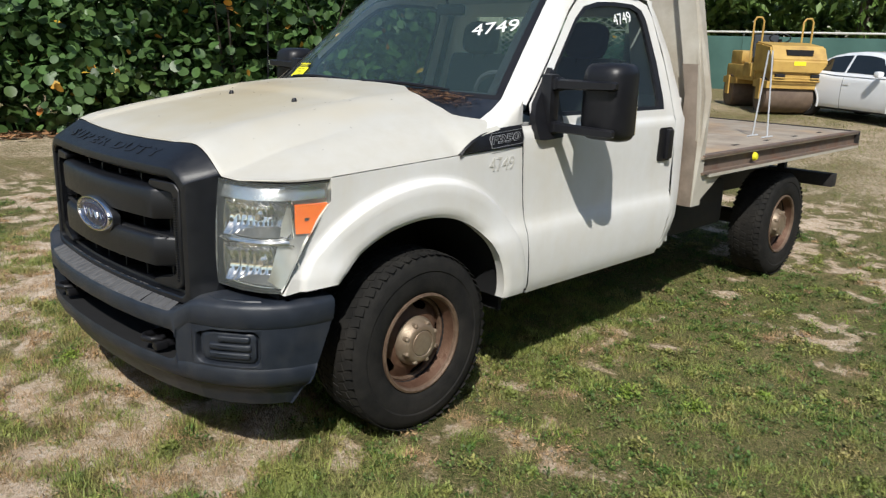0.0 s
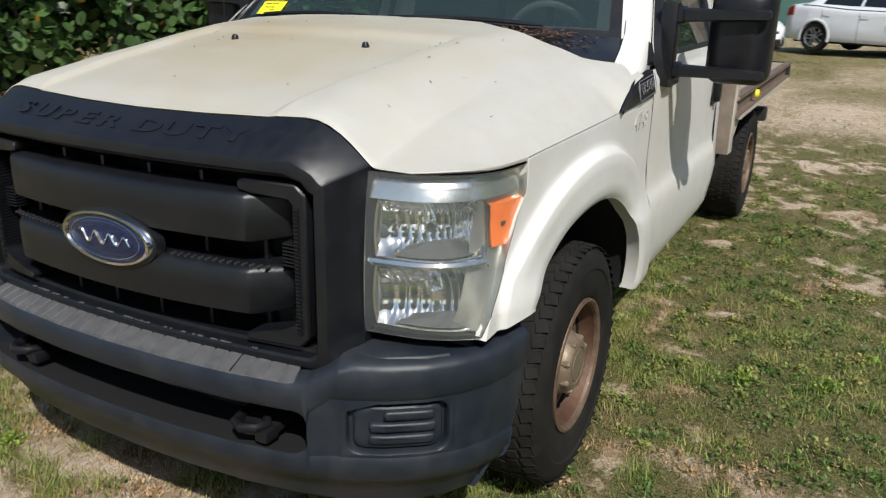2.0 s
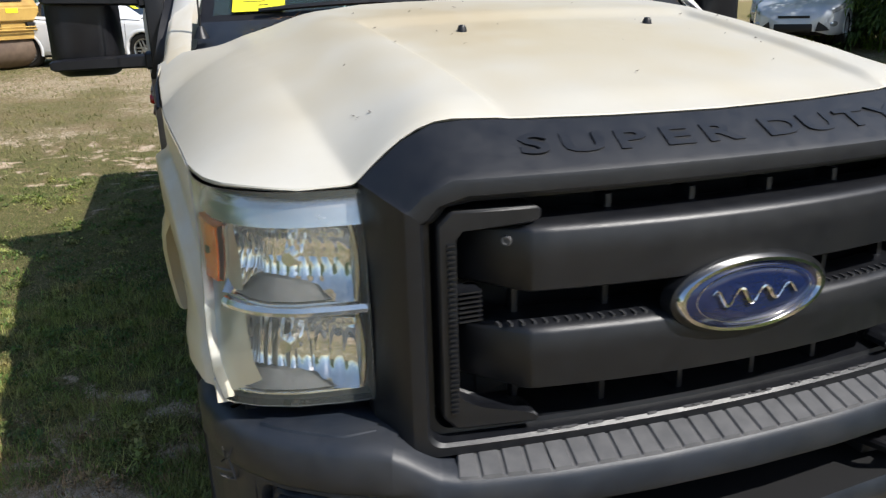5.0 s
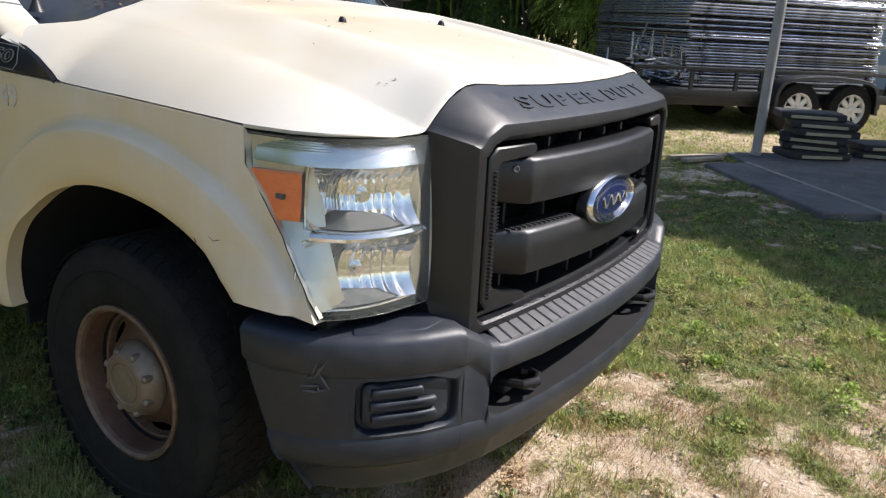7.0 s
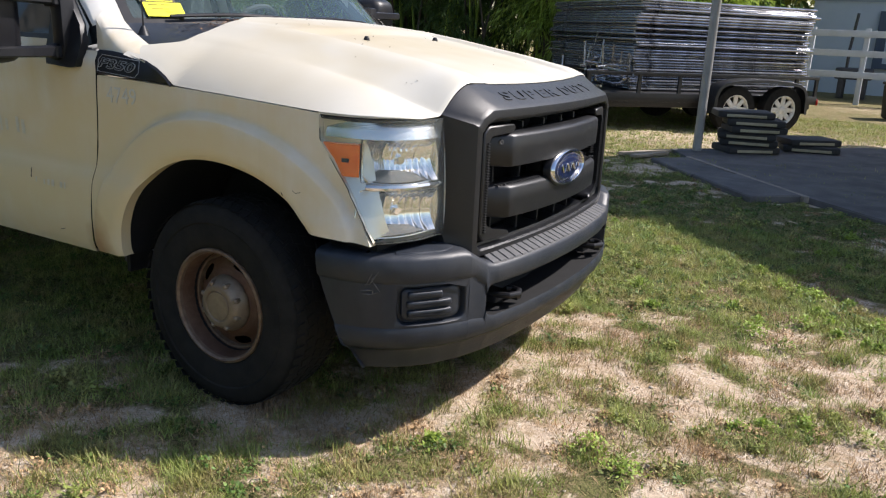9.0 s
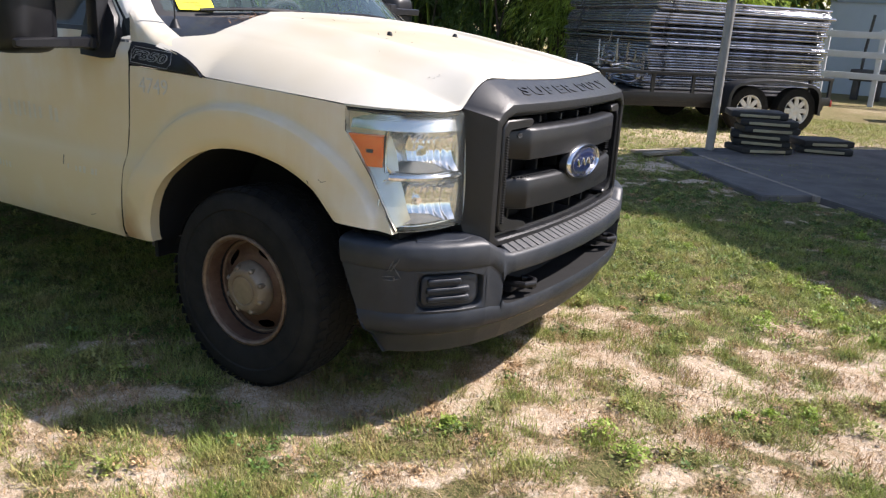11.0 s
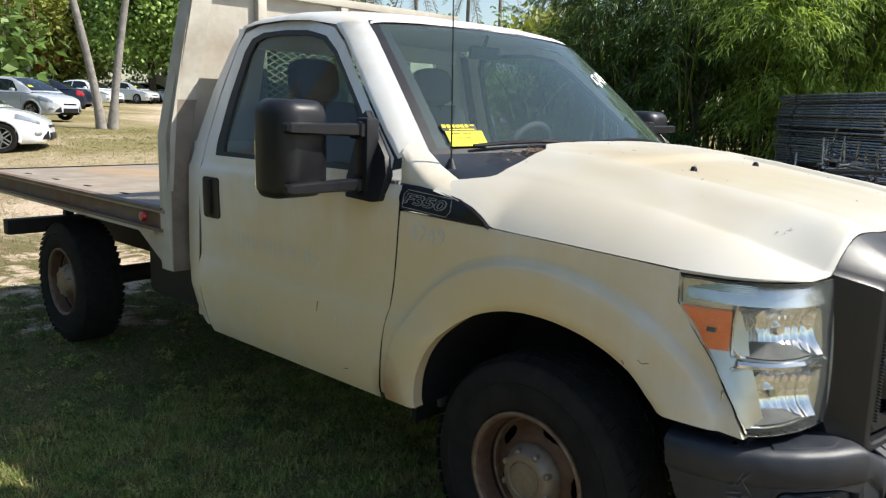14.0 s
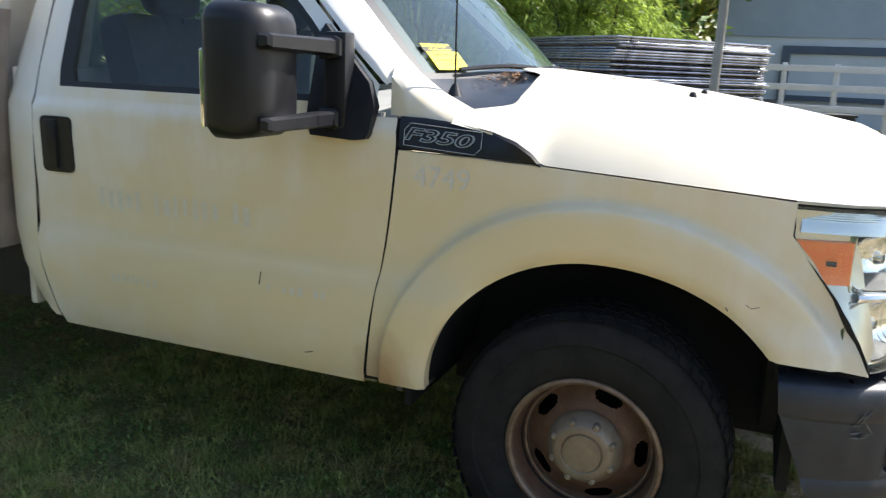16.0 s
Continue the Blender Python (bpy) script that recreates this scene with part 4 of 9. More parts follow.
def wing(s):
    angles = sorted(set([math.atan2(z - ARCH[1], x - ARCH[0]) % (2 * math.pi) for x, z in OUTLINE] + list(np.linspace(math.atan2(0.226, 0.666), math.pi + 0.046, 64))))
    a0, a1 = math.atan2(0.226, 0.666), math.pi + 0.045
    low_a = math.atan2(0.242, 0.442)
    rows = []
    for a in angles:
        if a < a0 - 1e-6 or a > a1 + 1e-6:
            continue
        b = max(a, low_a)
        p_in = Vector((ARCH[0] + arch_r(b) * math.cos(b), ARCH[1] + arch_r(b) * math.sin(b)))
        p_out = Vector((ARCH[0] + ray_out(a) * math.cos(a), ARCH[1] + ray_out(a) * math.sin(a)))
        span = (p_out - p_in).length
        row = []
        for k, f in enumerate([-1, -0.5, 0, 0.008, 0.02, 0.05, 0.10, 0.136, 0.143, 0.151, 0.158, 0.165, 0.18, 0.25, 0.4, 0.6, 0.8, 1.0]):
            if f < 0:
                x, z = p_in.lerp(p_out, 0.004 / span)
                y = skin(x, z) + 0.012 + f * 0.036
            else:
                d = f if k < 13 else None
                band = min(0.18, span * 0.9)
                e = f / 0.18 * band if d is not None else band + (f - 0.18) / 0.82 * (span - band)
                x, z = p_in.lerp(p_out, e / span)
                bulge = 0.034 * (1 - smooth01((e - 0.138) / 0.026)) * smooth01(span / 0.12)
                bulge *= 1 - 0.7 * smooth01((x - 0.46) / 0.18)
                bulge += -0.012 * (1 - smooth01(e / 0.02))
                y = skin(x, z) + bulge
            row.append((x, y, z))
        x, y, z = row[-1]
        row.append((x + 0.001, y - 0.03, z))
        rows.append(row)
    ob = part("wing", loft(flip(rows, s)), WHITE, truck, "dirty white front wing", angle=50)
    inner = []
    for a in np.linspace(0.35, math.pi + 0.02, 24):
        ri = arch_r(a) + 0.02
        x, z = ARCH[0] + ri * math.cos(a), ARCH[1] + ri * math.sin(a)
        inner.append([(x, (skin(x, z) - 0.03) * s, z), (x, 0.50 * s, z + 0.01)])
    part("wheel_liner", loft(inner), DEEP, ob, "black wheel-well liner")
    # Near-black sheet run low, standing in for the shade under the truck.
    bm = bmesh.new()
    box(bm, (-0.56, 0.46 * s - 0.02, 0.33), (0.6, 0.46 * s + 0.02, 1.05))
    part("inner_wing", bm, DEEP, ob, "near-black inner wing sheet, low part standing for shade", smooth=False)
    # Near-black plate added to fill the shaded gap below the wing.
    bm = bmesh.new()
    box(bm, (0.46, min(s * 0.50, s * 0.90), 0.655), (0.66, max(s * 0.50, s * 0.90), 0.738))
    part("gap_shade_plate", bm, DEEP, ob, smooth=False)
    bm = bmesh.new()
    box(bm, (0.50, min(s * 0.44, s * 0.90), 0.36), (0.53, max(s * 0.44, s * 0.90), 0.80))
    part("front_splash_panel", bm, DEEP, ob, smooth=False)
    bm = bmesh.new()
    box(bm, (-0.56, min(s * 0.44, s * 0.93), 0.40), (-0.54, max(s * 0.44, s * 0.93), 0.75))
    part("rear_splash_panel", bm, DEEP, ob, smooth=False)
    # dark vent panel with the model plate
    top = [(-0.572, 1.278), (-0.50, 1.277), (-0.39, 1.268), (-0.30, 1.252), (-0.235, 1.232), (-0.19, 1.205), (-0.163, 1.178)]
    bot = [(-0.568, 1.190), (-0.50, 1.188), (-0.39, 1.184), (-0.30, 1.180), (-0.235, 1.178), (-0.19, 1.176), (-0.163, 1.174)]
    r1 = [[(x, skin(x, z) + 0.004, z) for x, z in top], [(x, skin(x, z) + 0.012, z - 0.008) for x, z in top], [(x, skin(x, z) + 0.010, z + 0.006) for x, z in bot], [(x, skin(x, z) - 0.004, z) for x, z in bot]]
    vent = part("wing_vent", loft(flip(r1, s)), BLACK, ob, "black vent panel with chrome figures")
    shear = Matrix(((1, 0.25, 0, 0), (0, 1, 0, 0), (0, 0, 1, 0), (0, 0, 0, 1)))

    def vent_y(x, z):
        zt, zb = lerp(x, top), lerp(x, bot)
        f = (z - zb - 0.006) / (zt - zb - 0.014)
        return (skin(x, zb) + 0.010) * (1 - f) + (skin(x, zt) + 0.012) * f + 0.004

    pa, pb, pc = [Vector((x_, s * vent_y(x_, z_), z_)) for x_, z_ in ((-0.36, 1.221), (-0.54, 1.232), (-0.45, 1.255))]
    mid_ = (pa + pb) * 0.5
    mm = axes(mid_, (pb - pa) * s if s > 0 else (pa - pb), pc - mid_)
    form_ = Matrix.Diagonal((1.72, 0.84, 1, 1)) @ shear
    writing("model_plate", "F350", 0.058, mm, BADGE_EDGE, vent, 0.0012, bold=0.0024, form=form_)
    writing("plate_figures", "F350", 0.058, mm @ Matrix.Translation((0, 0, 0.0014)), BLACK, vent, 0.0012, bold=-0.0006, form=form_)
    bm = bmesh.new()
    w_, h_ = 0.112, 0.031
    fr_ = [(-w_ + 0.012, -h_), (w_ - 0.004, -h_ * 1.0), (w_ + 0.012, -h_ * 0.4), (w_ + 0.008, h_), (-w_ + 0.024, h_), (-w_ + 0.008, h_ * 0.4), (-w_ + 0.012, -h_)]
    tube(bm, [(x_, y_, 0.001) for x_, y_ in fr_], 0.0013, 5, False)
    part("plate_frame", bm, BADGE_EDGE, vent, "thin silver plate frame").matrix_basis = mm
    return ob


both(wing)


# doors
def door_front(z):
    return lerp(z, [(0.47, -0.676), (0.62, -0.655), (0.78, -0.630), (1.0, -0.600), (1.19, -0.580), (1.30, -0.590), (1.39, -0.605)])


def door_rear(z):
    return lerp(z, [(0.47, -1.865), (0.52, -1.875), (0.60, -1.90), (0.69, -1.925), (0.81, -1.945), (1.06, -1.945), (1.24, -1.94), (1.60, -1.93), (1.86, -1.90)])


WINDOW = [(-0.80, 1.322), (-1.3, 1.322), (-1.775, 1.322), (-1.79, 1.36), (-1.795, 1.55), (-1.79, 1.76), (-1.765, 1.815), (-1.70, 1.835), (-1.55, 1.838), (-1.40, 1.832), (-1.27, 1.805), (-1.17, 1.745), (-1.05, 1.64), (-0.93, 1.53), (-0.84, 1.43), (-0.79, 1.35)]
FRAME_OUT = [(-0.66, 1.27), (-1.3, 1.27), (-1.94, 1.27), (-1.937, 1.38), (-1.93, 1.56), (-1.91, 1.80), (-1.88, 1.86), (-1.78, 1.895), (-1.56, 1.90), (-1.38, 1.89), (-1.22, 1.855), (-1.12, 1.785), (-0.99, 1.665), (-0.86, 1.545), (-0.74, 1.435), (-0.655, 1.36)]


def door(s):
    zs = [0.472, 0.49, 0.52, 0.57, 0.63, 0.70, 0.76, 0.79, 0.81, 0.83, 0.86, 0.95, 1.05, 1.15, 1.21, 1.235, 1.25, 1.262, 1.272]
    rows = []
    for z in zs:
        a, b = door_front(z) + 0.001, door_rear(z)
        rows.append([(a + (b - a) * k / 14, skin(a + (b - a) * k / 14, z), z) for k in range(15)])
    rim = [[(x, y - 0.03, z) for x, y, z in rows[0]]]
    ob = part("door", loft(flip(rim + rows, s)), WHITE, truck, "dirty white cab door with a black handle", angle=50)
    fr = [[(x, skin(x, z) + o, z) for x, z in pts] for pts, o in ((FRAME_OUT, 0.0), ([(0.35 * a[0] + 0.65 * b[0], 0.35 * a[1] + 0.65 * b[1]) for a, b in zip(FRAME_OUT, WINDOW)], 0.004))]
    part("window_frame", loft(flip(fr, s), close_v=True), WHITE, ob, angle=50)
    seal = [[(x, skin(x, z) + o, z) for x, z in pts] for pts, o in (([(0.35 * a[0] + 0.65 * b[0], 0.35 * a[1] + 0.65 * b[1]) for a, b in zip(FRAME_OUT, WINDOW)], 0.003), (WINDOW, 0.0), (WINDOW, -0.018))]
    part("window_seal", loft(flip(seal, s), close_v=True), BLACK, ob)
    bm = bmesh.new()
    vs = [bm.verts.new((x, s * (skin(x, z) - 0.012), z)) for x, z in WINDOW]
    bm.faces.new(vs)
    pane = part("pane", bm, SIDE_GLASS, ob, "tinted door glass", smooth=False)
        # handle: black cup with a bar
    def pl(u, v, h):
        return (u, s * (skin(u, v) + h), v)
    bm = bmesh.new()
    cup = [(-1.835 + y, z) for y, z in rounded(0.068, 1.018, 1.205, 0.02, 4)]
    prism(bm, cup, -0.01, 0.007, pl)
    box(bm, (-1.885, s * 1.0 - 0.012, 1.03), (-1.83, s * 1.0 + 0.024, 1.195), 0.01)
    part("handle", bm, BLACK, ob, "black plastic door handle")
    return ob


doors = both(door)
for s in (1, -1):
    rows = [[(door_front(z) + d, s * (skin(door_front(z), z) - 0.022), z) for d in (-0.04, 0.04)] for z in (0.475, 0.62, 0.78, 0.9, 1.05, 1.19, 1.27)]
    part("door_gap", loft(rows), SEAM, doors[0] if s > 0 else doors[1])
    rows = [[(door_rear(z) + d, s * (skin(door_rear(z), z) - 0.02), z) for d in (-0.03, 0.03)] for z in (0.50, 0.62, 0.78, 0.9, 1.05, 1.24, 1.4, 1.6, 1.85)]
    part("door_gap", loft(rows), SEAM, doors[0] if s > 0 else doors[1])

# cab shell: sills, pillars, roof, back
def cab_side(s):
    bm = bmesh.new()
    zs = [0.50, 0.52, 0.60, 0.69, 0.81, 1.06, 1.24, 1.27, 1.40, 1.60, 1.80, 1.90]
    rear = lambda z: lerp(z, [(0.47, -1.89), (0.52, -1.93), (0.60, -1.99), (0.69, -2.035), (0.78, -2.07), (0.89, -2.09), (1.25, -2.08), (1.40, -2.065), (1.65, -2.03), (1.85, -1.97), (1.92, -1.935)])
    rows = []
    for z in zs:
        a, b = door_rear(z) - 0.006, rear(z)
        y = skin(a, z)
        rows.append([(a, y * s, z), (a + (b - a) * 0.7, y * s, z), (b + 0.012, (y - 0.012) * s, z), (b, (y - 0.05) * s, z)])
    loft(rows, bm=bm)
    rows = []
    for x in np.linspace(-0.68, -1.88, 12):
        rows.append([(x, s * 0.955, 0.468), (x, s * 0.90, 0.44), (x, s * 0.80, 0.43)])
    loft(rows, bm=bm)
    # lower cowl corner between wing, hood and pillar
    rows = []
    for x, z in [(-0.30, 1.24), (-0.39, 1.272), (-0.48, 1.300), (-0.56, 1.345), (-0.62, 1.395)]:
        y = skin(x, z - 0.02)
        rows.append([(x - 0.0, s * (y + 0.002), lerp(x, [(-0.62, 1.277), (-0.5, 1.276), (-0.39, 1.267), (-0.30, 1.25)])), (x, s * y, z - 0.012), (x, s * (y - 0.02), z + 0.012), (x, s * (y - 0.085), z + 0.03 + 0.02 * smooth01((-0.35 - x) / 0.2))])
    loft(rows, bm=bm)
    # windscreen pillar
    rows = []
    for (x, z), (xf, yf, zf) in zip([(-0.635, 1.36), (-0.74, 1.447), (-0.86, 1.558), (-0.99, 1.678), (-1.12, 1.798), (-1.22, 1.868)],
                                    [(-0.555, 0.868, 1.375), (-0.66, 0.835, 1.475), (-0.77, 0.80, 1.58), (-0.885, 0.765, 1.69), (-1.0, 0.73, 1.80), (-1.09, 0.70, 1.875)]):
        y = skin(x, z)
        rows.append([(x, s * (y + 0.0), z), (x + 0.02, s * (y - 0.004), z + 0.008), (xf - 0.03, s * (yf + 0.022), zf + 0.004), (xf, s * yf, zf)])
    loft(rows, bm=bm)
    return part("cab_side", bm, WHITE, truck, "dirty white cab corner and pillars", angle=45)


both(cab_side)

rows = []
for x, zc, hw, ze in [(-1.075, 1.888, 0.70, 1.868), (-1.12, 1.912, 0.735, 1.868), (-1.22, 1.940, 0.765, 1.868), (-1.38, 1.958, 0.775, 1.892), (-1.56, 1.965, 0.775, 1.902), (-1.78, 1.962, 0.772, 1.897), (-1.90, 1.952, 0.762, 1.885), (-1.955, 1.93, 0.745, 1.87), (-1.98, 1.89, 0.73, 1.85)]:
    row = []
    for f in (-1, -0.985, -0.94, -0.86, -0.7, -0.4, 0, 0.4, 0.7, 0.86, 0.94, 0.985, 1):
        row.append((x + 0.10 * (1 - f * f) * (1 if x > -1.3 else 0.3) * smooth01((x + 1.5) / 0.4), hw * f, ze + (zc - ze) * (1 - abs(f) ** 5) ** 0.55))
    rows.append(row)
part("roof", loft(rows), WHITE, truck, "white cab roof", angle=50)
bm = bmesh.new()
box(bm, (-2.085, -0.94, 0.50), (-2.055, 0.94, 1.36), 0.01)
box(bm, (-1.99, -0.745, 1.80), (-1.95, 0.745, 1.89), 0.01)
for s in (1, -1):
    prism(bm, [(0.62, 1.36), (0.90, 1.36), (0.74, 1.86), (0.60, 1.82)], 0, 0.03, lambda u, v, h: (lerp(v, [(1.36, -2.06), (1.86, -1.965)]) - h, s * u, v))
part("cab_back", bm, WHITE, truck)
bm = bmesh.new()
prism(bm, [(-0.62, 1.36), (0.62, 1.36), (0.60, 1.81), (-0.60, 1.81)], 0, 0.006, lambda u, v, h: (lerp(v, [(1.36, -2.065), (1.86, -1.97)]) - h, u, v))
part("rear_window", bm, GLASS, truck, smooth=False)

# windscreen with a black border
def screen(f, g, off=0.0):
    """f across (-1..1), g up (0..1)."""
    yb, yt = 0.862, 0.70
    hw = yb + (yt - yb) * g
    xc = lerp(g, [(0, -0.43), (1, -0.985)]) + 0.012 * math.sin(math.pi * g)
    xe = lerp(g, [(0, -0.565), (1, -1.095)])
    z = lerp(g, [(0, 1.372), (1, 1.886)]) + 0.012 * math.sin(math.pi * g) + 0.01 * (1 - f * f)
    x = xc + (xe - xc) * abs(f) ** 2.2
    return (x + off * 0.7, hw * f, z + off * 0.7)


rows = [[screen(f, g) for f in np.linspace(-0.955, 0.955, 25)] for g in np.linspace(0.045, 0.965, 9)]
ws = part("windscreen", loft(rows), GLASS, truck, "greenish windscreen with painted lot number")
ws.visible_shadow = False
bm = bmesh.new()
for fs, gs in (((-1.0, -0.905), (0, 1)), ((0.905, 1.0), (0, 1)), ((-1, 1), (0.0, 0.06)), ((-1, 1), (0.945, 1.0))):
    nf, ng = (4, 10) if gs == (0, 1) else (24, 3)
    loft([[screen(f, g, -0.003) for f in np.linspace(*fs, nf)] for g in np.linspace(*gs, ng)], bm=bm)
part("windscreen_border", bm, BLACK, ws)


def on_screen(f, g, off=0.004):
    o = Vector(screen(f, g, off))
    r = Vector(screen(f + 0.02, g, off)) - o
    u = Vector(screen(f, g + 0.03, off)) - o
    return o, r, u


o, r, u = on_screen(0.765, 0.60)
writing("lot_number", "4749", 0.122, axes(o, r + 0.18 * u, u), CHALK, ws, 0.0008, "white hand-painted lot number")
x, z = -1.60, 1.775
writing("lot_number", "4749", 0.085, axes((x, skin(x, z) - 0.004, z), (-1, 0, 0.15), (0, -0.36, 1)), CHALK, doors[0], 0.0008, "white hand-painted lot number")
for s in (1, -1):
    writing("faded_figure", "4749", 0.085, axes((-0.44, s * (skin(-0.44, 1.115) + 0.002), 1.115), (-s, 0, 0), (0, 0, 1)), GHOST, truck, 0.0006, "faded grey pen figures")
# worn-off lettering on one door, too faint to read
rg_ = random.Random(41)
for x0, x1, zc_, h_, n_ in ((-1.67, -0.985, 0.945, 0.078, 9), (-1.64, -1.39, 0.685, 0.034, 5), (-1.05, -0.78, 0.735, 0.03, 5)):
    bm = bmesh.new()
    for k in range(n_):
        a, w = x0 + (x1 - x0) * k / n_, (x1 - x0) / n_
        for f in (0.0, 0.5):
            if rg_.random() < 0.2:
                continue
            xa, xb = a + w * (f + 0.05), a + w * (f + 0.22 + 0.14 * rg_.random())
            za, zb = zc_ - h_ / 2 * rg_.uniform(0.6, 1), zc_ + h_ / 2 * rg_.uniform(0.5, 1)
            bm.faces.new([bm.verts.new((x_, -(skin(x_, z_) + 0.0022), z_)) for x_, z_ in ((xa, za), (xb, za), (xb, zb), (xa, zb))])
    tagged(part("worn_lettering", bm, WORN_INK, truck, "worn grey traces of lettering", smooth=False), kind="stuff")
# yellow sale sheet inside the glass
o, r, u = on_screen(-0.800, 0.115, 0.006)
r, u = r.normalized(), u.normalized()
n_ = r.cross(u).normalized()
m = Matrix((r, u, n_)).transposed().to_4x4()
m.translation = o
bm = bmesh.new()
box(bm, (-0.080, -0.052, 0), (0.080, 0.022, 0.0012))
sheet = part("sale_sheet", bm, YELLOW, ws, "yellow paper sale sheet with dark print", smooth=False)
sheet.matrix_basis = m
bm = bmesh.new()
box(bm, (-0.088, 0.0225, 0), (0.062, 0.056, 0.0012))
part("sheet_header", bm, SHEET_DARK, sheet, "dark printed strip above the sheet", smooth=False)
bm = bmesh.new()
for x0, x1, z0, z1 in [(-0.084 + 0.020 * k, -0.070 + 0.020 * k, 0.039, 0.053) for k in range(6)] + [(0.040, 0.058, 0.047, 0.052), (-0.060, 0.050, 0.027, 0.0315)]:
    box(bm, (x0, z0, 0.0014), (x1, z1, 0.0020))
part("header_bars", bm, YELLOW, sheet, smooth=False)
bm = bmesh.new()
for x0, x1, z0, z1 in ((-0.060, -0.020, 0.006, 0.010), (-0.010, 0.030, 0.008, 0.011), (-0.050, 0.020, -0.014, -0.011), (0.000, 0.030, -0.030, -0.027)):
    box(bm, (x0, z0, 0.0014), (x1, z1, 0.0020))
part("print_bars", bm, INK, sheet, smooth=False)

# cowl under the windscreen
rows = []
for k in range(10):
    f = k / 9
    row = []
    for g in np.linspace(-1, 1, 41):
        xb, yb, zb = screen(g, 0.01)
        ya = 0.90 * g
        xa, za = hood_rear(ya) + 0.012, hood_z(hood_rear(ya) + 0.01, min(abs(ya), 0.93)) - 0.012
        dip = -0.022 * math.sin(math.pi * f)
        row.append((xa + (xb - xa) * f, ya + (yb - ya) * f, za + (zb - za) * f + dip))
    rows.append(row)
cowl = part("cowl", loft(rows), BUMPER, truck, "faded grey plastic cowl full of leaf litter", angle=50)
bm = bmesh.new()
rl = random.Random(5)
for k in range(1500):
    g = rl.choice([rl.gauss(0.76, 0.08), rl.gauss(0.50, 0.22), rl.gauss(0.30, 0.3), rl.gauss(-0.42, 0.16), rl.gauss(0.0, 0.25)])
    if abs(g) > 0.93:
        continue
    f = min(max(rl.gauss(0.80, 0.16), 0.1), 0.99)
    i, j = int(f * 9), int((g + 1) * 20)
    p = Vector(rows[min(i, 9)][min(j, 40)]) + Vector((rl.uniform(-0.03, 0.03), rl.uniform(-0.04, 0.04), 0.008 + rl.random() * 0.022))
    a, L, w = rl.uniform(0, 6.28), rl.uniform(0.006, 0.018), rl.uniform(0.0012, 0.0045)
    d, e = Vector((math.cos(a), math.sin(a), rl.uniform(-0.3, 0.3))), Vector((-math.sin(a), math.cos(a), 0))
    bm.faces.new([bm.verts.new(p + d * L), bm.verts.new(p + e * w), bm.verts.new(p - d * L), bm.verts.new(p - e * w)])
litter = part("leaf_litter", bm, LITTER_M, None, smooth=False)
tagged(litter, "dry brown leaf litter lying in the cowl", "leaf litter", kind="stuff")
for g0, g1 in ((-0.80, -0.02), (-0.10, 0.70)):
    bm = bmesh.new()
    p0 = Vector(screen(g0 if g0 > -0.5 else g1 - 0.05, 0.0)) + Vector((0.03, 0, -0.005))
    pts = [Vector(screen(g0 + (g1 - g0) * k / 8, 0.035 + 0.02 * math.sin(math.pi * k / 8), 0.02)) for k in range(9)]
    tube(bm, pts, [0.006] + [0.008] * 7 + [0.005], 6)
    tube(bm, [p0, p0.lerp(pts[4], 0.5) + Vector((0.01, 0, 0.02)), pts[4]], 0.009, 6)
    part("wiper", bm, BLACK, truck, "black wiper arm and blade")
bm = bmesh.new()
tube(bm, [(0, 0, 0), (0, 0, 0.035)], [0.024, 0.008], 12)
tube(bm, [(0, 0, 0.03), (-0.015, 0, 0.75)], [0.0032, 0.0018], 6)
an = part("antenna", bm, BLACK, truck, "thin black whip antenna")
an.matrix_basis = pose(-0.462, -0.862, 1.335)


# headlamps
LAMP_PLAN = [(0.757, 0.674), (0.750, 0.73), (0.738, 0.79), (0.712, 0.84), (0.682, 0.876), (0.645, 0.908), (0.60, 0.930), (0.54, 0.943), (0.458, 0.949)]


def lamp_point(u, z, inset=0.0):
    n = len(LAMP_PLAN) - 1
    f = min(max(u, 0), 1) * n
    i = min(int(f), n - 1)
    t = f - i
    (x0, y0), (x1, y1) = LAMP_PLAN[i], LAMP_PLAN[i + 1]
    nx, ny = (y1 - y0), -(x1 - x0)
    L = math.hypot(nx, ny)
    lean = 0.016 * (1 - smooth01((z - 0.73) / 0.4)) * (1 - u)
    bow = 0.012 * math.sin(math.pi * min(max((z - 0.735) / 0.39, 0), 1)) * (1 - smooth01((u - 0.35) / 0.4))
    out = 0.046 * (1 - smooth01((z - 0.73) / 0.28)) * smooth01(u / 0.55)
    return (x0 + (x1 - x0) * t + (bow - inset) * nx / L + lean, y0 + (y1 - y0) * t + (bow - inset) * ny / L + out, z)


def lamp_end(z):
    """How far round the corner the lamp reaches at this height."""
    x = lerp(z, [(0.735, 0.662), (0.80, 0.632), (0.90, 0.575), (0.99, 0.505), (1.045, 0.460), (1.13, 0.458)])
    best = min(range(201), key=lambda k: abs(lamp_point(k / 200, 1.0, 0.012)[0] - x))
    return best / 200


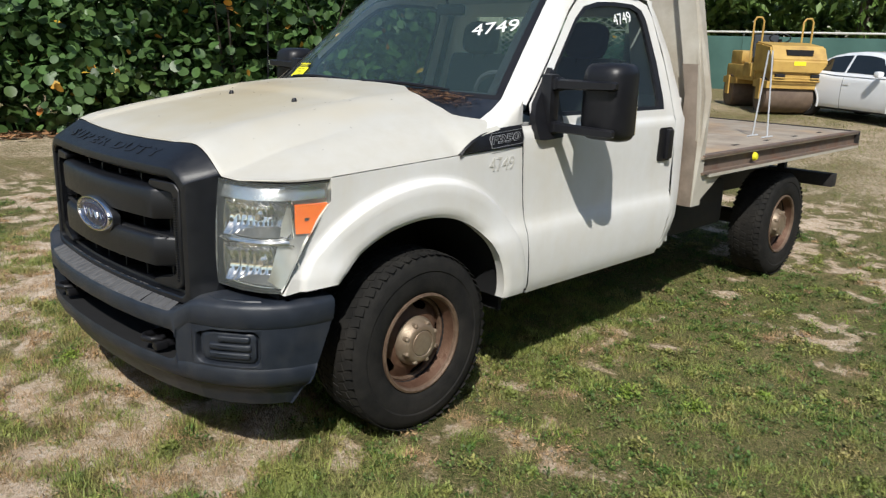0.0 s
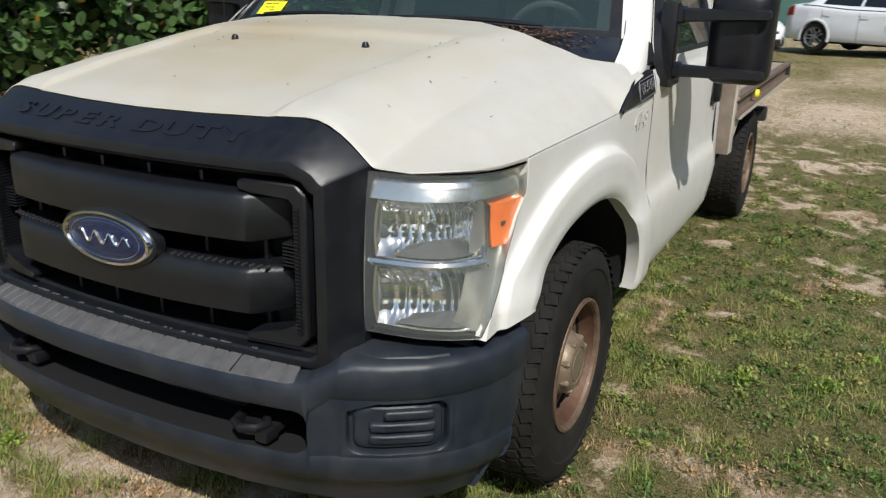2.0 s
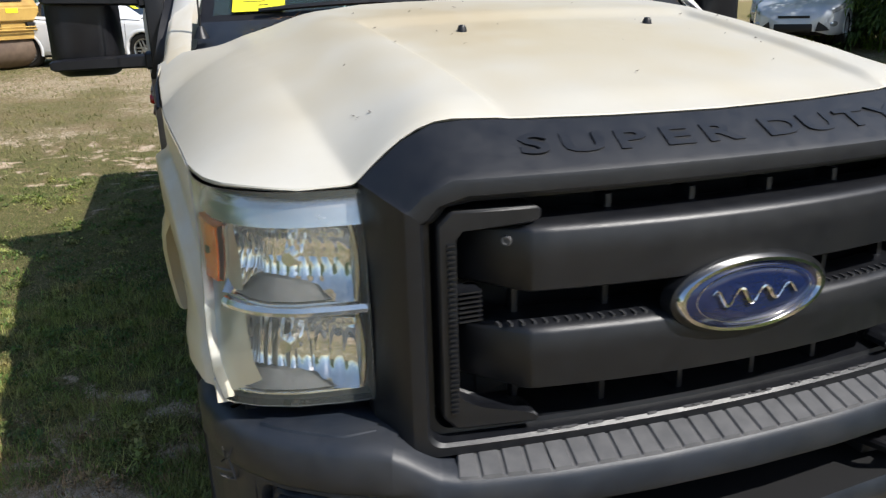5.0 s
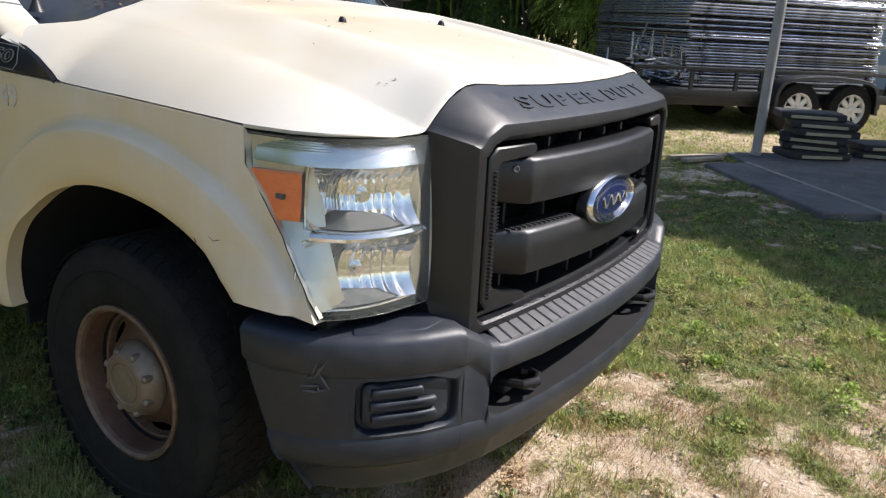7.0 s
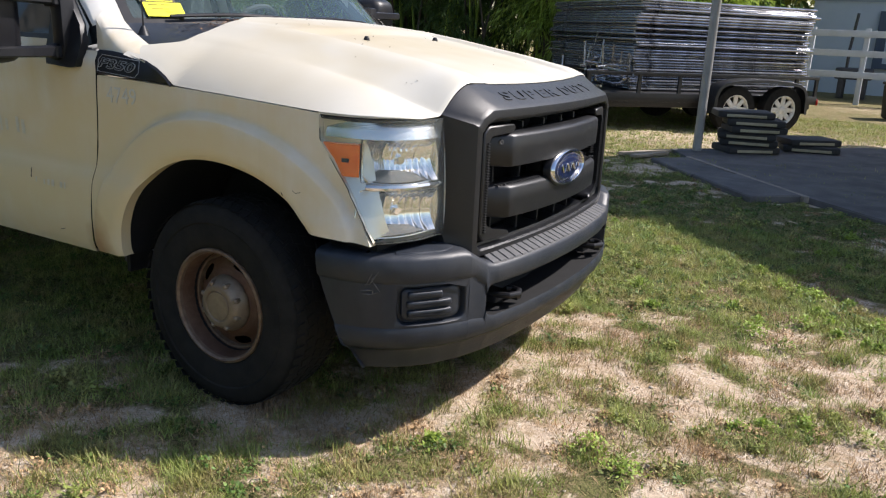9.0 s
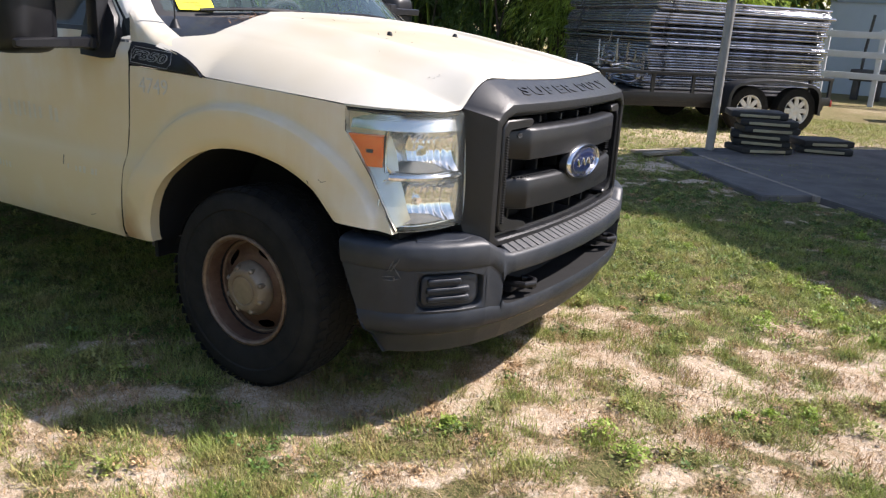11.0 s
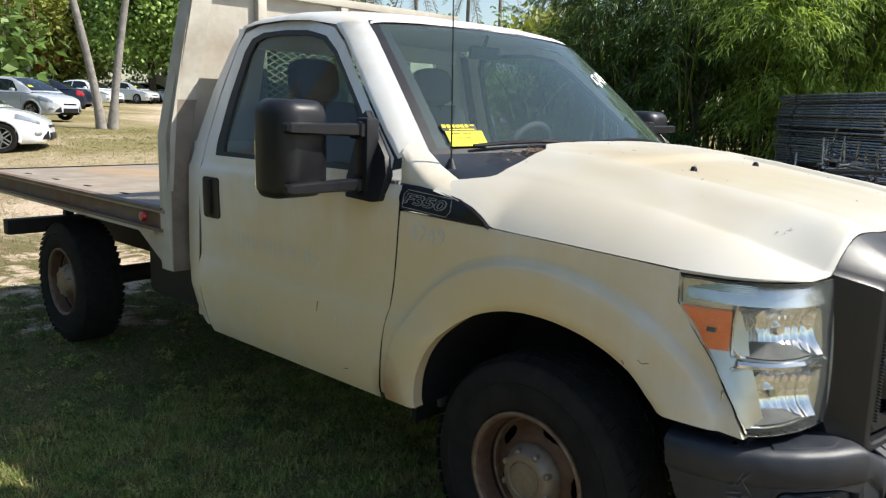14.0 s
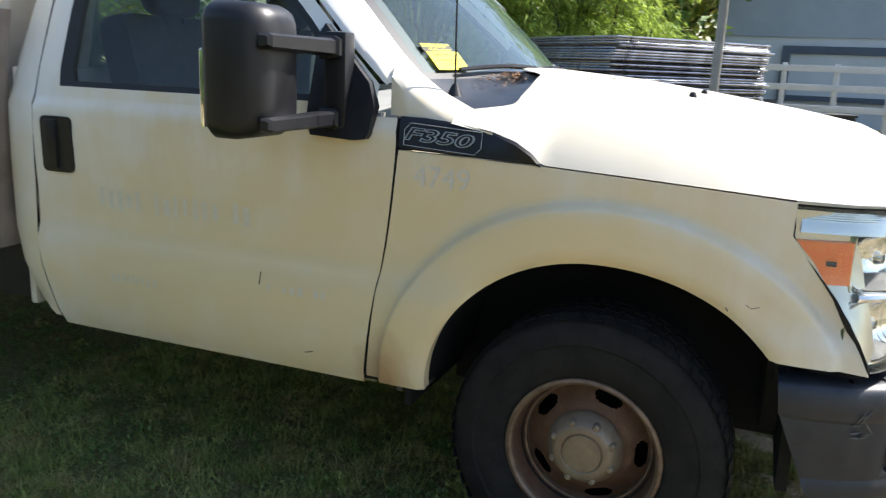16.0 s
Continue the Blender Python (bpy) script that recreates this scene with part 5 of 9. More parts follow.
def headlamp(s):
    lamp = thing("headlamp", "", "")
    lamp.parent = truck
    for k in ("label", "category"):
        if k in lamp:
            del lamp[k]
    lamp["label"] = "clear headlamp with two chrome bowls and amber marker"
    zs = [0.733 + 0.392 * k / 16 for k in range(17)]
    ends = {z: lamp_end(z) for z in zs}
    sheet_ = lambda ins, a=0.0, b=1.0, zz=zs: [[lamp_point((a + (b - a) * k / 18) * ends[z], z, ins) for k in range(19)] for z in zz]
    ob = part("lens", loft(flip(sheet_(0.0), s)), LENS, lamp, "hazy clear lens", angle=60)
    ob.visible_shadow = False
    bm = loft(flip(sheet_(0.112), s))
    # rim between lens and housing
    outer = sheet_(0.002)
    inn = sheet_(0.112)
    loop = lambda g: g[0] + [r[-1] for r in g[1:]] + g[-1][-2::-1] + [r[0] for r in g[-2:0:-1]]
    loft(flip([loop(outer), loop(inn)], s), close_v=True, bm=bm)
    part("housing", bm, HOUSING, lamp, "pale silver lamp housing", angle=40)
    part("lamp_seam", loft(flip([loop(sheet_(0.004)), [(x - 0.003, y + (0.0025 if y > 0.8 else -0.002), z) for x, y, z in loop(sheet_(0.004))], [(x - 0.010, y, z) for x, y, z in loop(sheet_(0.02))]], s), close_v=True), SEAM, lamp)
    # two bowls
    for z0, z1 in ((0.922, 1.058), (0.750, 0.897)):
        bm = bmesh.new()
        nrm = Vector((0.90, 0.43, 0))
        c = Vector(lamp_point(0.33, (z0 + z1) / 2, 0.045))
        nu, nv = 128, 16

        def bowl_point(u, v, d):
            w_ = u * math.sqrt(1 - 0.08 * v * v)
            p = lamp_point(0.368 + 0.325 * w_, (z0 + z1) / 2 + (z1 - z0) / 2 * v * math.sqrt(1 - 0.08 * u * u), 0.008)
            depth = 0.034 - d
            return (p[0] - depth, s * (p[1] - 0.75 * depth * smooth01((u + 0.2) / 1.0)), p[2])
        rws = []
        for iv in range(nv + 1):
            v = 2 * iv / nv - 1
            row = []
            for iu in range(nu + 1):
                u = 2 * iu / nu - 1
                q = min((u ** 6 + v ** 6) ** (1 / 6), 1)
                if z0 > 0.9:
                    flute = (0.0048 * abs(math.sin(25 * u + 1.1 * math.floor((v + 1) * 2.0))) + 0.003 * ((v + 1) * 2.0 % 1.0)) * (1 - q ** 8)
                else:
                    flute = (0.0055 * abs(math.sin(22 * u)) + 0.001 * math.sin(47 * u)) * (1 - q ** 8)
                row.append(bowl_point(u, v, -0.056 + 0.030 * (u * u + v * v) + 0.024 * q ** 5 + flute))
            rws.append(row)
        loft(rws, bm=bm)
        part("bowl", bm, CHROME_CUT, lamp, "fluted chrome reflector bowl", angle=25)
        edge_ = [(2 * k / 20 - 1, -1) for k in range(20)] + [(1, 2 * k / 20 - 1) for k in range(20)] + [(1 - 2 * k / 20, 1) for k in range(20)] + [(-1, 1 - 2 * k / 20) for k in range(20)]
        part("bezel", loft([[bowl_point(u * f, v * f, d) for u, v in edge_] for f, d in ((0.99, -0.004), (1.0, 0.012), (1.02, 0.017), (1.06, 0.018), (1.09, 0.012), (1.11, -0.03))], close_v=True), BEZEL, lamp, "pale silver bezel", angle=35)
        rws = []
        for k in range(13):
            u = -0.90 + 1.80 * k / 12
            top_v = -0.92 + 0.46 * (1 - (u / 0.92) ** 2) * (1.0 if z0 > 0.9 else 0.75)
            rws.append([bowl_point(u, -0.96, 0.012), bowl_point(u, (top_v - 0.96) / 2, -0.004), bowl_point(u, top_v, -0.022), bowl_point(u, top_v, -0.05)])
        part("bowl_floor", loft(rws), LAMP_FLOOR, lamp, "dull grey reflector floor", angle=40)
        bm = bmesh.new()
        tube(bm, [c - nrm * 0.055, c - nrm * 0.03, c - nrm * 0.018], [0.017, 0.017, 0.012], 14)
        bulb = part("bulb_shield", bm, CHROME, lamp, "chrome bulb shield")
        bulb.matrix_basis = Matrix.Diagonal((1, s, 1, 1))
    # chrome bar between the bowls, amber marker
    bm = loft(flip([[lamp_point(k / 14 * 0.68, z, i) for k in range(15)] for z, i in ((0.897, 0.05), (0.901, 0.017), (0.909, 0.013), (0.917, 0.017), (0.922, 0.05))], s))
    part("divider", bm, CHROME, lamp, "chrome divider bar")
    ribs = [(1.058, 0.034), (1.061, 0.0125), (1.070, 0.0145), (1.084, 0.019)] + [(1.0885 + 0.0052 * k + e, 0.0205 + 0.0019 * k + d) for k in range(6) for e, d in ((0, 0), (0.0040, 0.0008))] + [(1.121, 0.034)]
    part("ribbed_top", loft(flip([[lamp_point(k / 14 * 0.975, z, i) for k in range(15)] for z, i in ribs], s)), SIDE_SILVER, lamp, "stepped chrome strip", angle=30)
    side_z = [0.745, 0.80, 0.86, 0.92, 0.98, 1.04, 1.09, 1.118]
    part("side_reflector", loft(flip([[lamp_point((0.70 + 0.299 * k / 8) * lamp_end(z), z, 0.040 - 0.020 * k / 8) for k in range(9)] for z in side_z], s)), HOUSING, lamp, "smooth chrome side reflector", angle=60)
    am = [(0.936, 0.03), (0.939, 0.010), (0.965, 0.009), (0.985, 0.008), (1.0, 0.008), (1.02, 0.008), (1.041, 0.009), (1.044, 0.03)]
    bm = loft(flip([[lamp_point(0.745 + (lamp_end(z) * 0.997 - 0.745) * k / 8, z, i + 0.006 * (1 - k / 8) + (0.004 if k == 0 else 0)) for k in [0, 0.02] + list(range(1, 9))] for z, i in am], s))
    part("amber_marker", bm, AMBER, lamp, "amber side marker")
    p = lamp_point(0.85, 0.99, 0.013)
    bm = bmesh.new()
    box(bm, (p[0] - 0.012, s * p[1] - 0.008, p[2] - 0.006), (p[0] + 0.012, s * p[1] + 0.004, p[2] + 0.006), 0.002)
    part("marker_bulb", bm, INK, lamp)
    return lamp


both(headlamp)

# grille
def bow_x(y):
    return -0.225 * y * y


def grille_loop(hw, z0, z1, r, x, top_dx=0.0, n=8):
    return [(x + bow_x(y) + top_dx * smooth01((z - 0.9) / 0.3), y, z) for y, z in rounded(hw, z0, z1, r, n, 12)]



def shell_outer():
    """Edge against hood, lamps and bumper."""
    pts = []
    for y, z in rounded(0.678, 0.66, 1.26, 0.02, 8, 24):
        a = abs(y)
        top = hood_z(hood_front(a), a) - 0.006
        zz = min(z, top)
        x = hood_front(a) + 0.003 if z > top - 0.02 else lerp(zz, [(0.66, 0.80), (0.75, 0.765), (1.12, 0.755)])
        pts.append((x, y, zz))
    return pts


def face_loop(hw, z0, z1, cut, dx):
    """A loop of the surround's front: corners cut at a slant above, rounded below."""
    return [(0.918 + dx - 0.13 * y * y, y, min(z, z1 - cut * smooth01((abs(y) - hw + 1.15 * cut) / (1.15 * cut)) ** 0.8)) for y, z in rounded(hw, z0, z1, 0.03, 8, 24)]


loops = [[(x - 0.05, y, z - 0.006) for x, y, z in shell_outer()], shell_outer(),
         face_loop(0.640, 0.646, 1.160, 0.050, -0.012), face_loop(0.630, 0.650, 1.151, 0.048, -0.002), face_loop(0.622, 0.655, 1.145, 0.046, 0.0),
         face_loop(0.606, 0.668, 1.124, 0.040, 0.0), face_loop(0.600, 0.674, 1.118, 0.038, -0.006), face_loop(0.597, 0.677, 1.114, 0.037, -0.034), face_loop(0.582, 0.686, 1.106, 0.034, -0.036), face_loop(0.574, 0.692, 1.101, 0.03, -0.14)]
grille = part("grille", loft(loops, close_v=True), GRILLE, truck, "textured black plastic grille surround", angle=24)
bm = bmesh.new()
bm.faces.new([bm.verts.new(p) for p in grille_loop(0.578, 0.675, 1.105, 0.06, 0.80)])
part("radiator_screen", bm, DEEP, grille, smooth=False)


def grille_bar(z0, z1):
    sec = []
    ys = [-0.522, -0.515, -0.49, -0.46, -0.432, -0.424, -0.416] + list(np.linspace(-0.38, 0.38, 13)) + [0.416, 0.424, 0.432, 0.46, 0.49, 0.515, 0.522]
    for y in ys:
        a = abs(y)
        back = 0.085 * max(a - 0.420, 0) / 0.10 + 0.03 * smooth01((a - 0.515) / 0.007)
        x = 0.936 + bow_x(y) - back
        h = (z1 - z0) / 2 * (1 - 0.10 * smooth01((a - 0.43) / 0.08))
        zc = (z0 + z1) / 2
        sec.append([(x - 0.10, y, zc - h * 0.96), (x - 0.008, y, zc - h), (x - 0.001, y, zc - h * 0.93), (x + 0.001, y, zc), (x, y, zc + h * 0.72), (x - 0.005, y, zc + h * 0.84), (x - 0.016, y, zc + h * 0.95), (x - 0.034, y, zc + h), (x - 0.10, y, zc + h * 1.0)])
    return part("grille_bar", loft(sec, close_v=True, caps=True), GRILLE, grille, angle=48)


grille_bar(0.946, 1.068)
grille_bar(0.762, 0.884)
for y, z in ((-0.452, 1.035),):
    bm = bmesh.new()
    revolve(bm, [(0.0, 0.004), (0.004, 0.004), (0.006, 0.0055), (0.009, 0.005), (0.011, -0.004)], 14, "x")
    st_ = part("clip_stud", bm, PAD, grille, "small round grey stud")
    st_.matrix_basis = pose(0.936 + bow_x(y) - 0.085 * 0.32, y, z, 0, 0, -40 if y < 0 else 40)
for s in (1, -1):
    bm = bmesh.new()
    pts = [(0.404, 1.072), (0.398, 1.084), (0.404, 1.097), (0.550, 1.097), (0.575, 1.072), (0.575, 0.722), (0.550, 0.694), (0.404, 0.694), (0.400, 0.706), (0.412, 0.716), (0.44, 0.720), (0.505, 0.730), (0.540, 0.748), (0.548, 0.762), (0.548, 1.050), (0.535, 1.066), (0.43, 1.066)]
    prism(bm, pts, -0.06, 0.004, lambda u, v, h: (0.914 - 0.17 * u * u + h, s * u, v))
    bmesh.ops.bevel(bm, geom=bm.edges[:], offset=0.004, segments=1, affect="EDGES")
    part("side_clip", bm, GRILLE, grille, "black bracket at the grille side", angle=30)
    bm = bmesh.new()
    for k in range(34):
        z = 0.728 + 0.0094 * k
        box(bm, (0.80, s * 0.553 - 0.007, z), (0.872, s * 0.553 + 0.007, z + 0.0035))
    for k in range(7):
        z = 0.889 + 0.0088 * k
        box(bm, (0.80, min(s * 0.492, s * 0.535), z), (0.848, max(s * 0.492, s * 0.535), z + 0.0034))
    tagged(part("side_fin", bm, GRILLE, grille, smooth=False), kind="stuff")
for y in (-0.42, -0.25, -0.085, 0.085, 0.25, 0.42):
    bm = bmesh.new()
    box(bm, (0.80, y - 0.006, 0.68), (0.862 + bow_x(y), y + 0.006, 1.092), 0.002)
    part("grille_post", bm, GRILLE, grille)
for y0 in (0.19, -0.47):
    bm = bmesh.new()
    for k in range(14):
        y = y0 + k * 0.0205
        box(bm, (0.902 + bow_x(y), y, 0.880), (0.919 + bow_x(y), y + 0.005, 0.8858))
    tagged(part("drain_slot", bm, PLASTIC_WORN, grille, smooth=False), kind="stuff")
bm = bmesh.new()
rw_ = random.Random(17)
for k in range(30):
    y = rw_.uniform(-0.42, 0.46)
    box(bm, (0.910 - 0.13 * y * y, y, 0.6735), (0.9155 - 0.13 * y * y, y + rw_.uniform(0.004, 0.022), 0.6755))
tagged(part("sill_scuff", bm, PAD, grille, "pale scuffs along the grille sill", smooth=False), kind="stuff")
# raised letters along the top
from mathutils.bvhtree import BVHTree
shell_tree = BVHTree.FromPolygons([v.co.copy() for v in grille.data.vertices], [tuple(p.vertices) for p in grille.data.polygons])
for k, ch in enumerate("SUPER DUTY"):
    if ch == " ":
        continue
    y = -0.392 + k * 0.0885 if k < 5 else 0.098 + (k - 6) * 0.0885
    hit_, nrm_, _, _ = shell_tree.ray_cast(Vector((0.862 + bow_x(y) * 0.62, y, 1.5)), Vector((0, 0, -1)))
    if nrm_.z < 0:
        nrm_ = -nrm_
    right_ = Vector((-0.4 * y, 1, 0))
    up_ = nrm_.cross(right_)
    writing("raised_letter", ch, 0.086, axes(hit_ + nrm_ * 0.001, right_, up_) @ Matrix.Diagonal((1.38, 0.80, 1, 1)), GRILLE, grille, 0.0018, bold=0.0022)
# oval emblem: chrome ring, blue field, a plain flourish in place of lettering
em = []
for q, qz, d in ((1.13, 1.24, -0.03), (1.11, 1.20, -0.002), (1.06, 1.10, -0.002), (1.05, 1.08, 0.006), (1.02, 1.04, 0.012), (0.965, 0.95, 0.012), (0.94, 0.91, 0.006)):
    em.append([(0.938 + d, 0.153 * q * math.cos(a), 0.902 + 0.0655 * qz * math.sin(a)) for a in np.linspace(0, 2 * math.pi, 48, endpoint=False)])
part("emblem_base", loft(em[:3], close_v=True), GRILLE, grille)
badge = part("emblem", loft(em[2:], close_v=True), CHROME, grille, "oval badge with chrome rim and blue field")
bm = bmesh.new()
revolve(bm, [(0.0, 0.0), (0.5, -0.0008), (0.875, -0.003), (0.90, -0.006)], 48, "x")
fld = part("emblem_field", bm, BLUE, badge, "blue enamel field")
fld.matrix_basis = pose(0.947, 0, 0.902) @ Matrix.Diagonal((1, 0.1635, 0.0685, 1))
bm = bmesh.new()
ring = [(0.9485, 0.124 * math.cos(a), 0.902 + 0.0525 * math.sin(a)) for a in np.linspace(0, 2 * math.pi, 61)]
tube(bm, ring, 0.0009, 5, False)
part("emblem_line", bm, CHROME, badge)
bm = bmesh.new()
pts_ = [(0.9496, -0.092 + 0.184 * i / 48, 0.902 + 0.017 * math.sin(i * 0.46 + 0.6) * (1 - 0.3 * i / 48)) for i in range(49)]
tube(bm, pts_, [0.0008 + 0.0040 * abs(math.sin(i * 0.23 + 0.3)) * math.sin(math.pi * (i + 2) / 52) ** 0.5 for i in range(49)], 6)
part("emblem_flourish", bm, CHROME, badge, "silver flourish on the badge")

# bumper
BPLAN = [(0.0, 0.985), (0.2, 0.980), (0.4, 0.962), (0.55, 0.935), (0.68, 0.895), (0.78, 0.845), (0.86, 0.785), (0.92, 0.715), (0.96, 0.64), (0.982, 0.55), (0.985, 0.47)]


def bump_plan(t, inset=0.0):
    """Along the bumper, t from -1 to 1."""
    n = len(BPLAN) - 1
    f = abs(t) * n
    i = min(int(f), n - 1)
    k = f - i
    y, x = BPLAN[i][0] + (BPLAN[i + 1][0] - BPLAN[i][0]) * k, BPLAN[i][1] + (BPLAN[i + 1][1] - BPLAN[i][1]) * k
    dy, dx = BPLAN[i + 1][0] - BPLAN[i][0], BPLAN[i + 1][1] - BPLAN[i][1]
    L = math.hypot(dx, dy)
    nx, ny = dy / L, -dx / L
    return x - nx * inset, (y - ny * inset) * (1 if t >= 0 else -1)


def t_of(y):
    """The bumper parameter at half width y."""
    n = len(BPLAN) - 1
    for i in range(n):
        if BPLAN[i][0] <= y <= BPLAN[i + 1][0]:
            return (i + (y - BPLAN[i][0]) / (BPLAN[i + 1][0] - BPLAN[i][0])) / n
    return 1.0


def bumper_top(y):
    return lerp(abs(y), [(0, 0.640), (0.565, 0.640), (0.60, 0.648), (0.67, 0.692), (0.70, 0.702), (1.0, 0.702)])


bumper = thing("front_bumper", "", "")
bumper.parent = truck
for k in ("category",):
    if k in bumper:
        del bumper[k]
bumper["label"] = "weathered grey-blue plastic front bumper"
ts = sorted(set(list(np.linspace(-1, 1, 81)) + [s * t_of(v) for s in (1, -1) for v in (0.545, 0.56, 0.572, 0.582, 0.590, 0.596, 0.600, 0.606, 0.62, 0.66, 0.68, 0.885, 0.905)]))


def strip(ts_, profile):
    """A surface along the bumper: profile(y) gives (inset, z) pairs. Its ends are cut on a slant."""
    out = []
    for t in ts_:
        y = bump_plan(t)[1]
        row = []
        for i, z in profile(y):
            x_, y_ = bump_plan(t, i)
            row.append((max(x_, 0.445 + 0.42 * max(0.69 - z, 0)), y_, z))
        out.append(row)
    return out


def corner_cut(y):
    """Rounding of the opening's corners."""
    q = min(max((abs(y) - 0.56) / 0.04, 0), 1)
    return 0.034 * (1 - math.sqrt(1 - q * q)) if abs(y) < 0.601 else 0.0


def face_top(y):
    return lerp(abs(y), [(0.60, 0.556), (0.606, 0.556), (0.66, 0.600), (1.0, 0.600)]) - corner_cut(y)


def face_low(y):
    return lerp(abs(y), [(0.60, 0.438), (0.606, 0.438), (0.66, 0.446), (1.0, 0.446)]) + corner_cut(y)


OPEN = 0.600
bm = bmesh.new()
loft(strip(ts, lambda y: [(0.26, bumper_top(y) - 0.004), (0.16, bumper_top(y)), (0.032, bumper_top(y) - 0.004), (0.010, bumper_top(y) - 0.012), (0.0, bumper_top(y) - 0.026), (-0.001, face_top(y) + 0.012), (0.006, face_top(y))]), bm=bm)
loft(strip(ts, lambda y: [(0.006, face_low(y)), (0.001, face_low(y) - 0.012), (0.002, 0.400), (0.010, 0.375), (0.030, 0.362), (0.12, 0.356)]), bm=bm)
for s in (1, -1):
    side_t = [t for t in ts if t * s >= t_of(OPEN) - 1e-6]
    zone = lambda a, b: [t for t in side_t if a - 1e-6 <= abs(t) <= b + 1e-6]
    full = lambda y: [(0.006 if q in (0, 4) else 0.004, face_top(y) + (face_low(y) - face_top(y)) * q / 4) for q in range(5)]
    loft(strip(zone(t_of(OPEN), t_of(0.68)), full), bm=bm)
    loft(strip(zone(t_of(0.905), 1.0), full), bm=bm)
    t = s * t_of(OPEN)
    loft([[(*bump_plan(t, 0.006), z), (*bump_plan(t, 0.21), z)] for z in np.linspace(0.405, 0.565, 5)], bm=bm)
body = part("bumper_shell", bm, BUMPER, bumper, "grey-blue bumper shell", angle=40)
bm = bmesh.new()
loft(strip([t for t in ts if abs(t) <= t_of(OPEN) + 1e-6], lambda y: [(0.006, face_top(y)), (0.20, 0.55)]), bm=bm)
loft(strip([t for t in ts if abs(t) <= t_of(OPEN) + 1e-6], lambda y: [(0.006, face_low(y)), (0.05, 0.43), (0.20, 0.41)]), bm=bm)
loft(strip([t for t in ts if abs(t) <= t_of(0.62) + 1e-6], lambda y: [(0.20, 0.60), (0.20, 0.38)]), bm=bm)
part("bumper_cavity", bm, DEEP, bumper)
part("air_dam", loft(strip(ts[4:-4], lambda y: [(0.024, 0.364), (0.040, 0.350), (0.055, 0.31), (0.070, 0.280), (0.12, 0.276)])), BUMPER, bumper, "dark lower air dam", angle=40)
# ribbed step pad
bm = bmesh.new()
loft(strip([t for t in ts if abs(t) <= t_of(0.56) + 1e-6], lambda y: [(0.205, 0.640), (0.20, 0.652), (0.077, 0.652), (0.010, 0.6285), (0.004, 0.618)]), bm=bm)
pad = part("step_pad", bm, PAD, bumper, "faded ribbed step pad")
bm = bmesh.new()
for k in range(27):
    y = -0.5525 + k * 0.0425
    t0, t1 = [math.copysign(t_of(abs(v)), v) for v in (y - 0.0190, y + 0.0190)]
    prof_ = ((0.19, 0.650), (0.19, 0.6575), (0.078, 0.6575), (0.011, 0.6335), (0.008, 0.624))
    loft([[(*bump_plan(t_, i_), z_ - (0.004 if e_ else 0)) for i_, z_ in prof_] for t_, e_ in ((t0, 1), (t0 + (t1 - t0) * 0.08, 0), (t0 + (t1 - t0) * 0.92, 0), (t1, 1))], bm=bm)
part("pad_ribs", bm, PAD, pad)
# flat plates let into the bumper top beside the lamps
for s in (1, -1):
    tt = [s * (t_of(0.715) + (t_of(0.90) - t_of(0.715)) * k / 10) for k in range(11)]
    fr_ = lambda y: lerp(abs(y), [(0.715, 0.060), (0.76, 0.034), (0.90, 0.028)])
    part("corner_plate", loft(strip(tt, lambda y: [(0.12, 0.700), (0.12, 0.7035), (fr_(y) + 0.01, 0.7030), (fr_(y), 0.7012), (fr_(y) - 0.003, 0.6960)])), BUMPER, bumper, "flat plate on the bumper corner", angle=30)
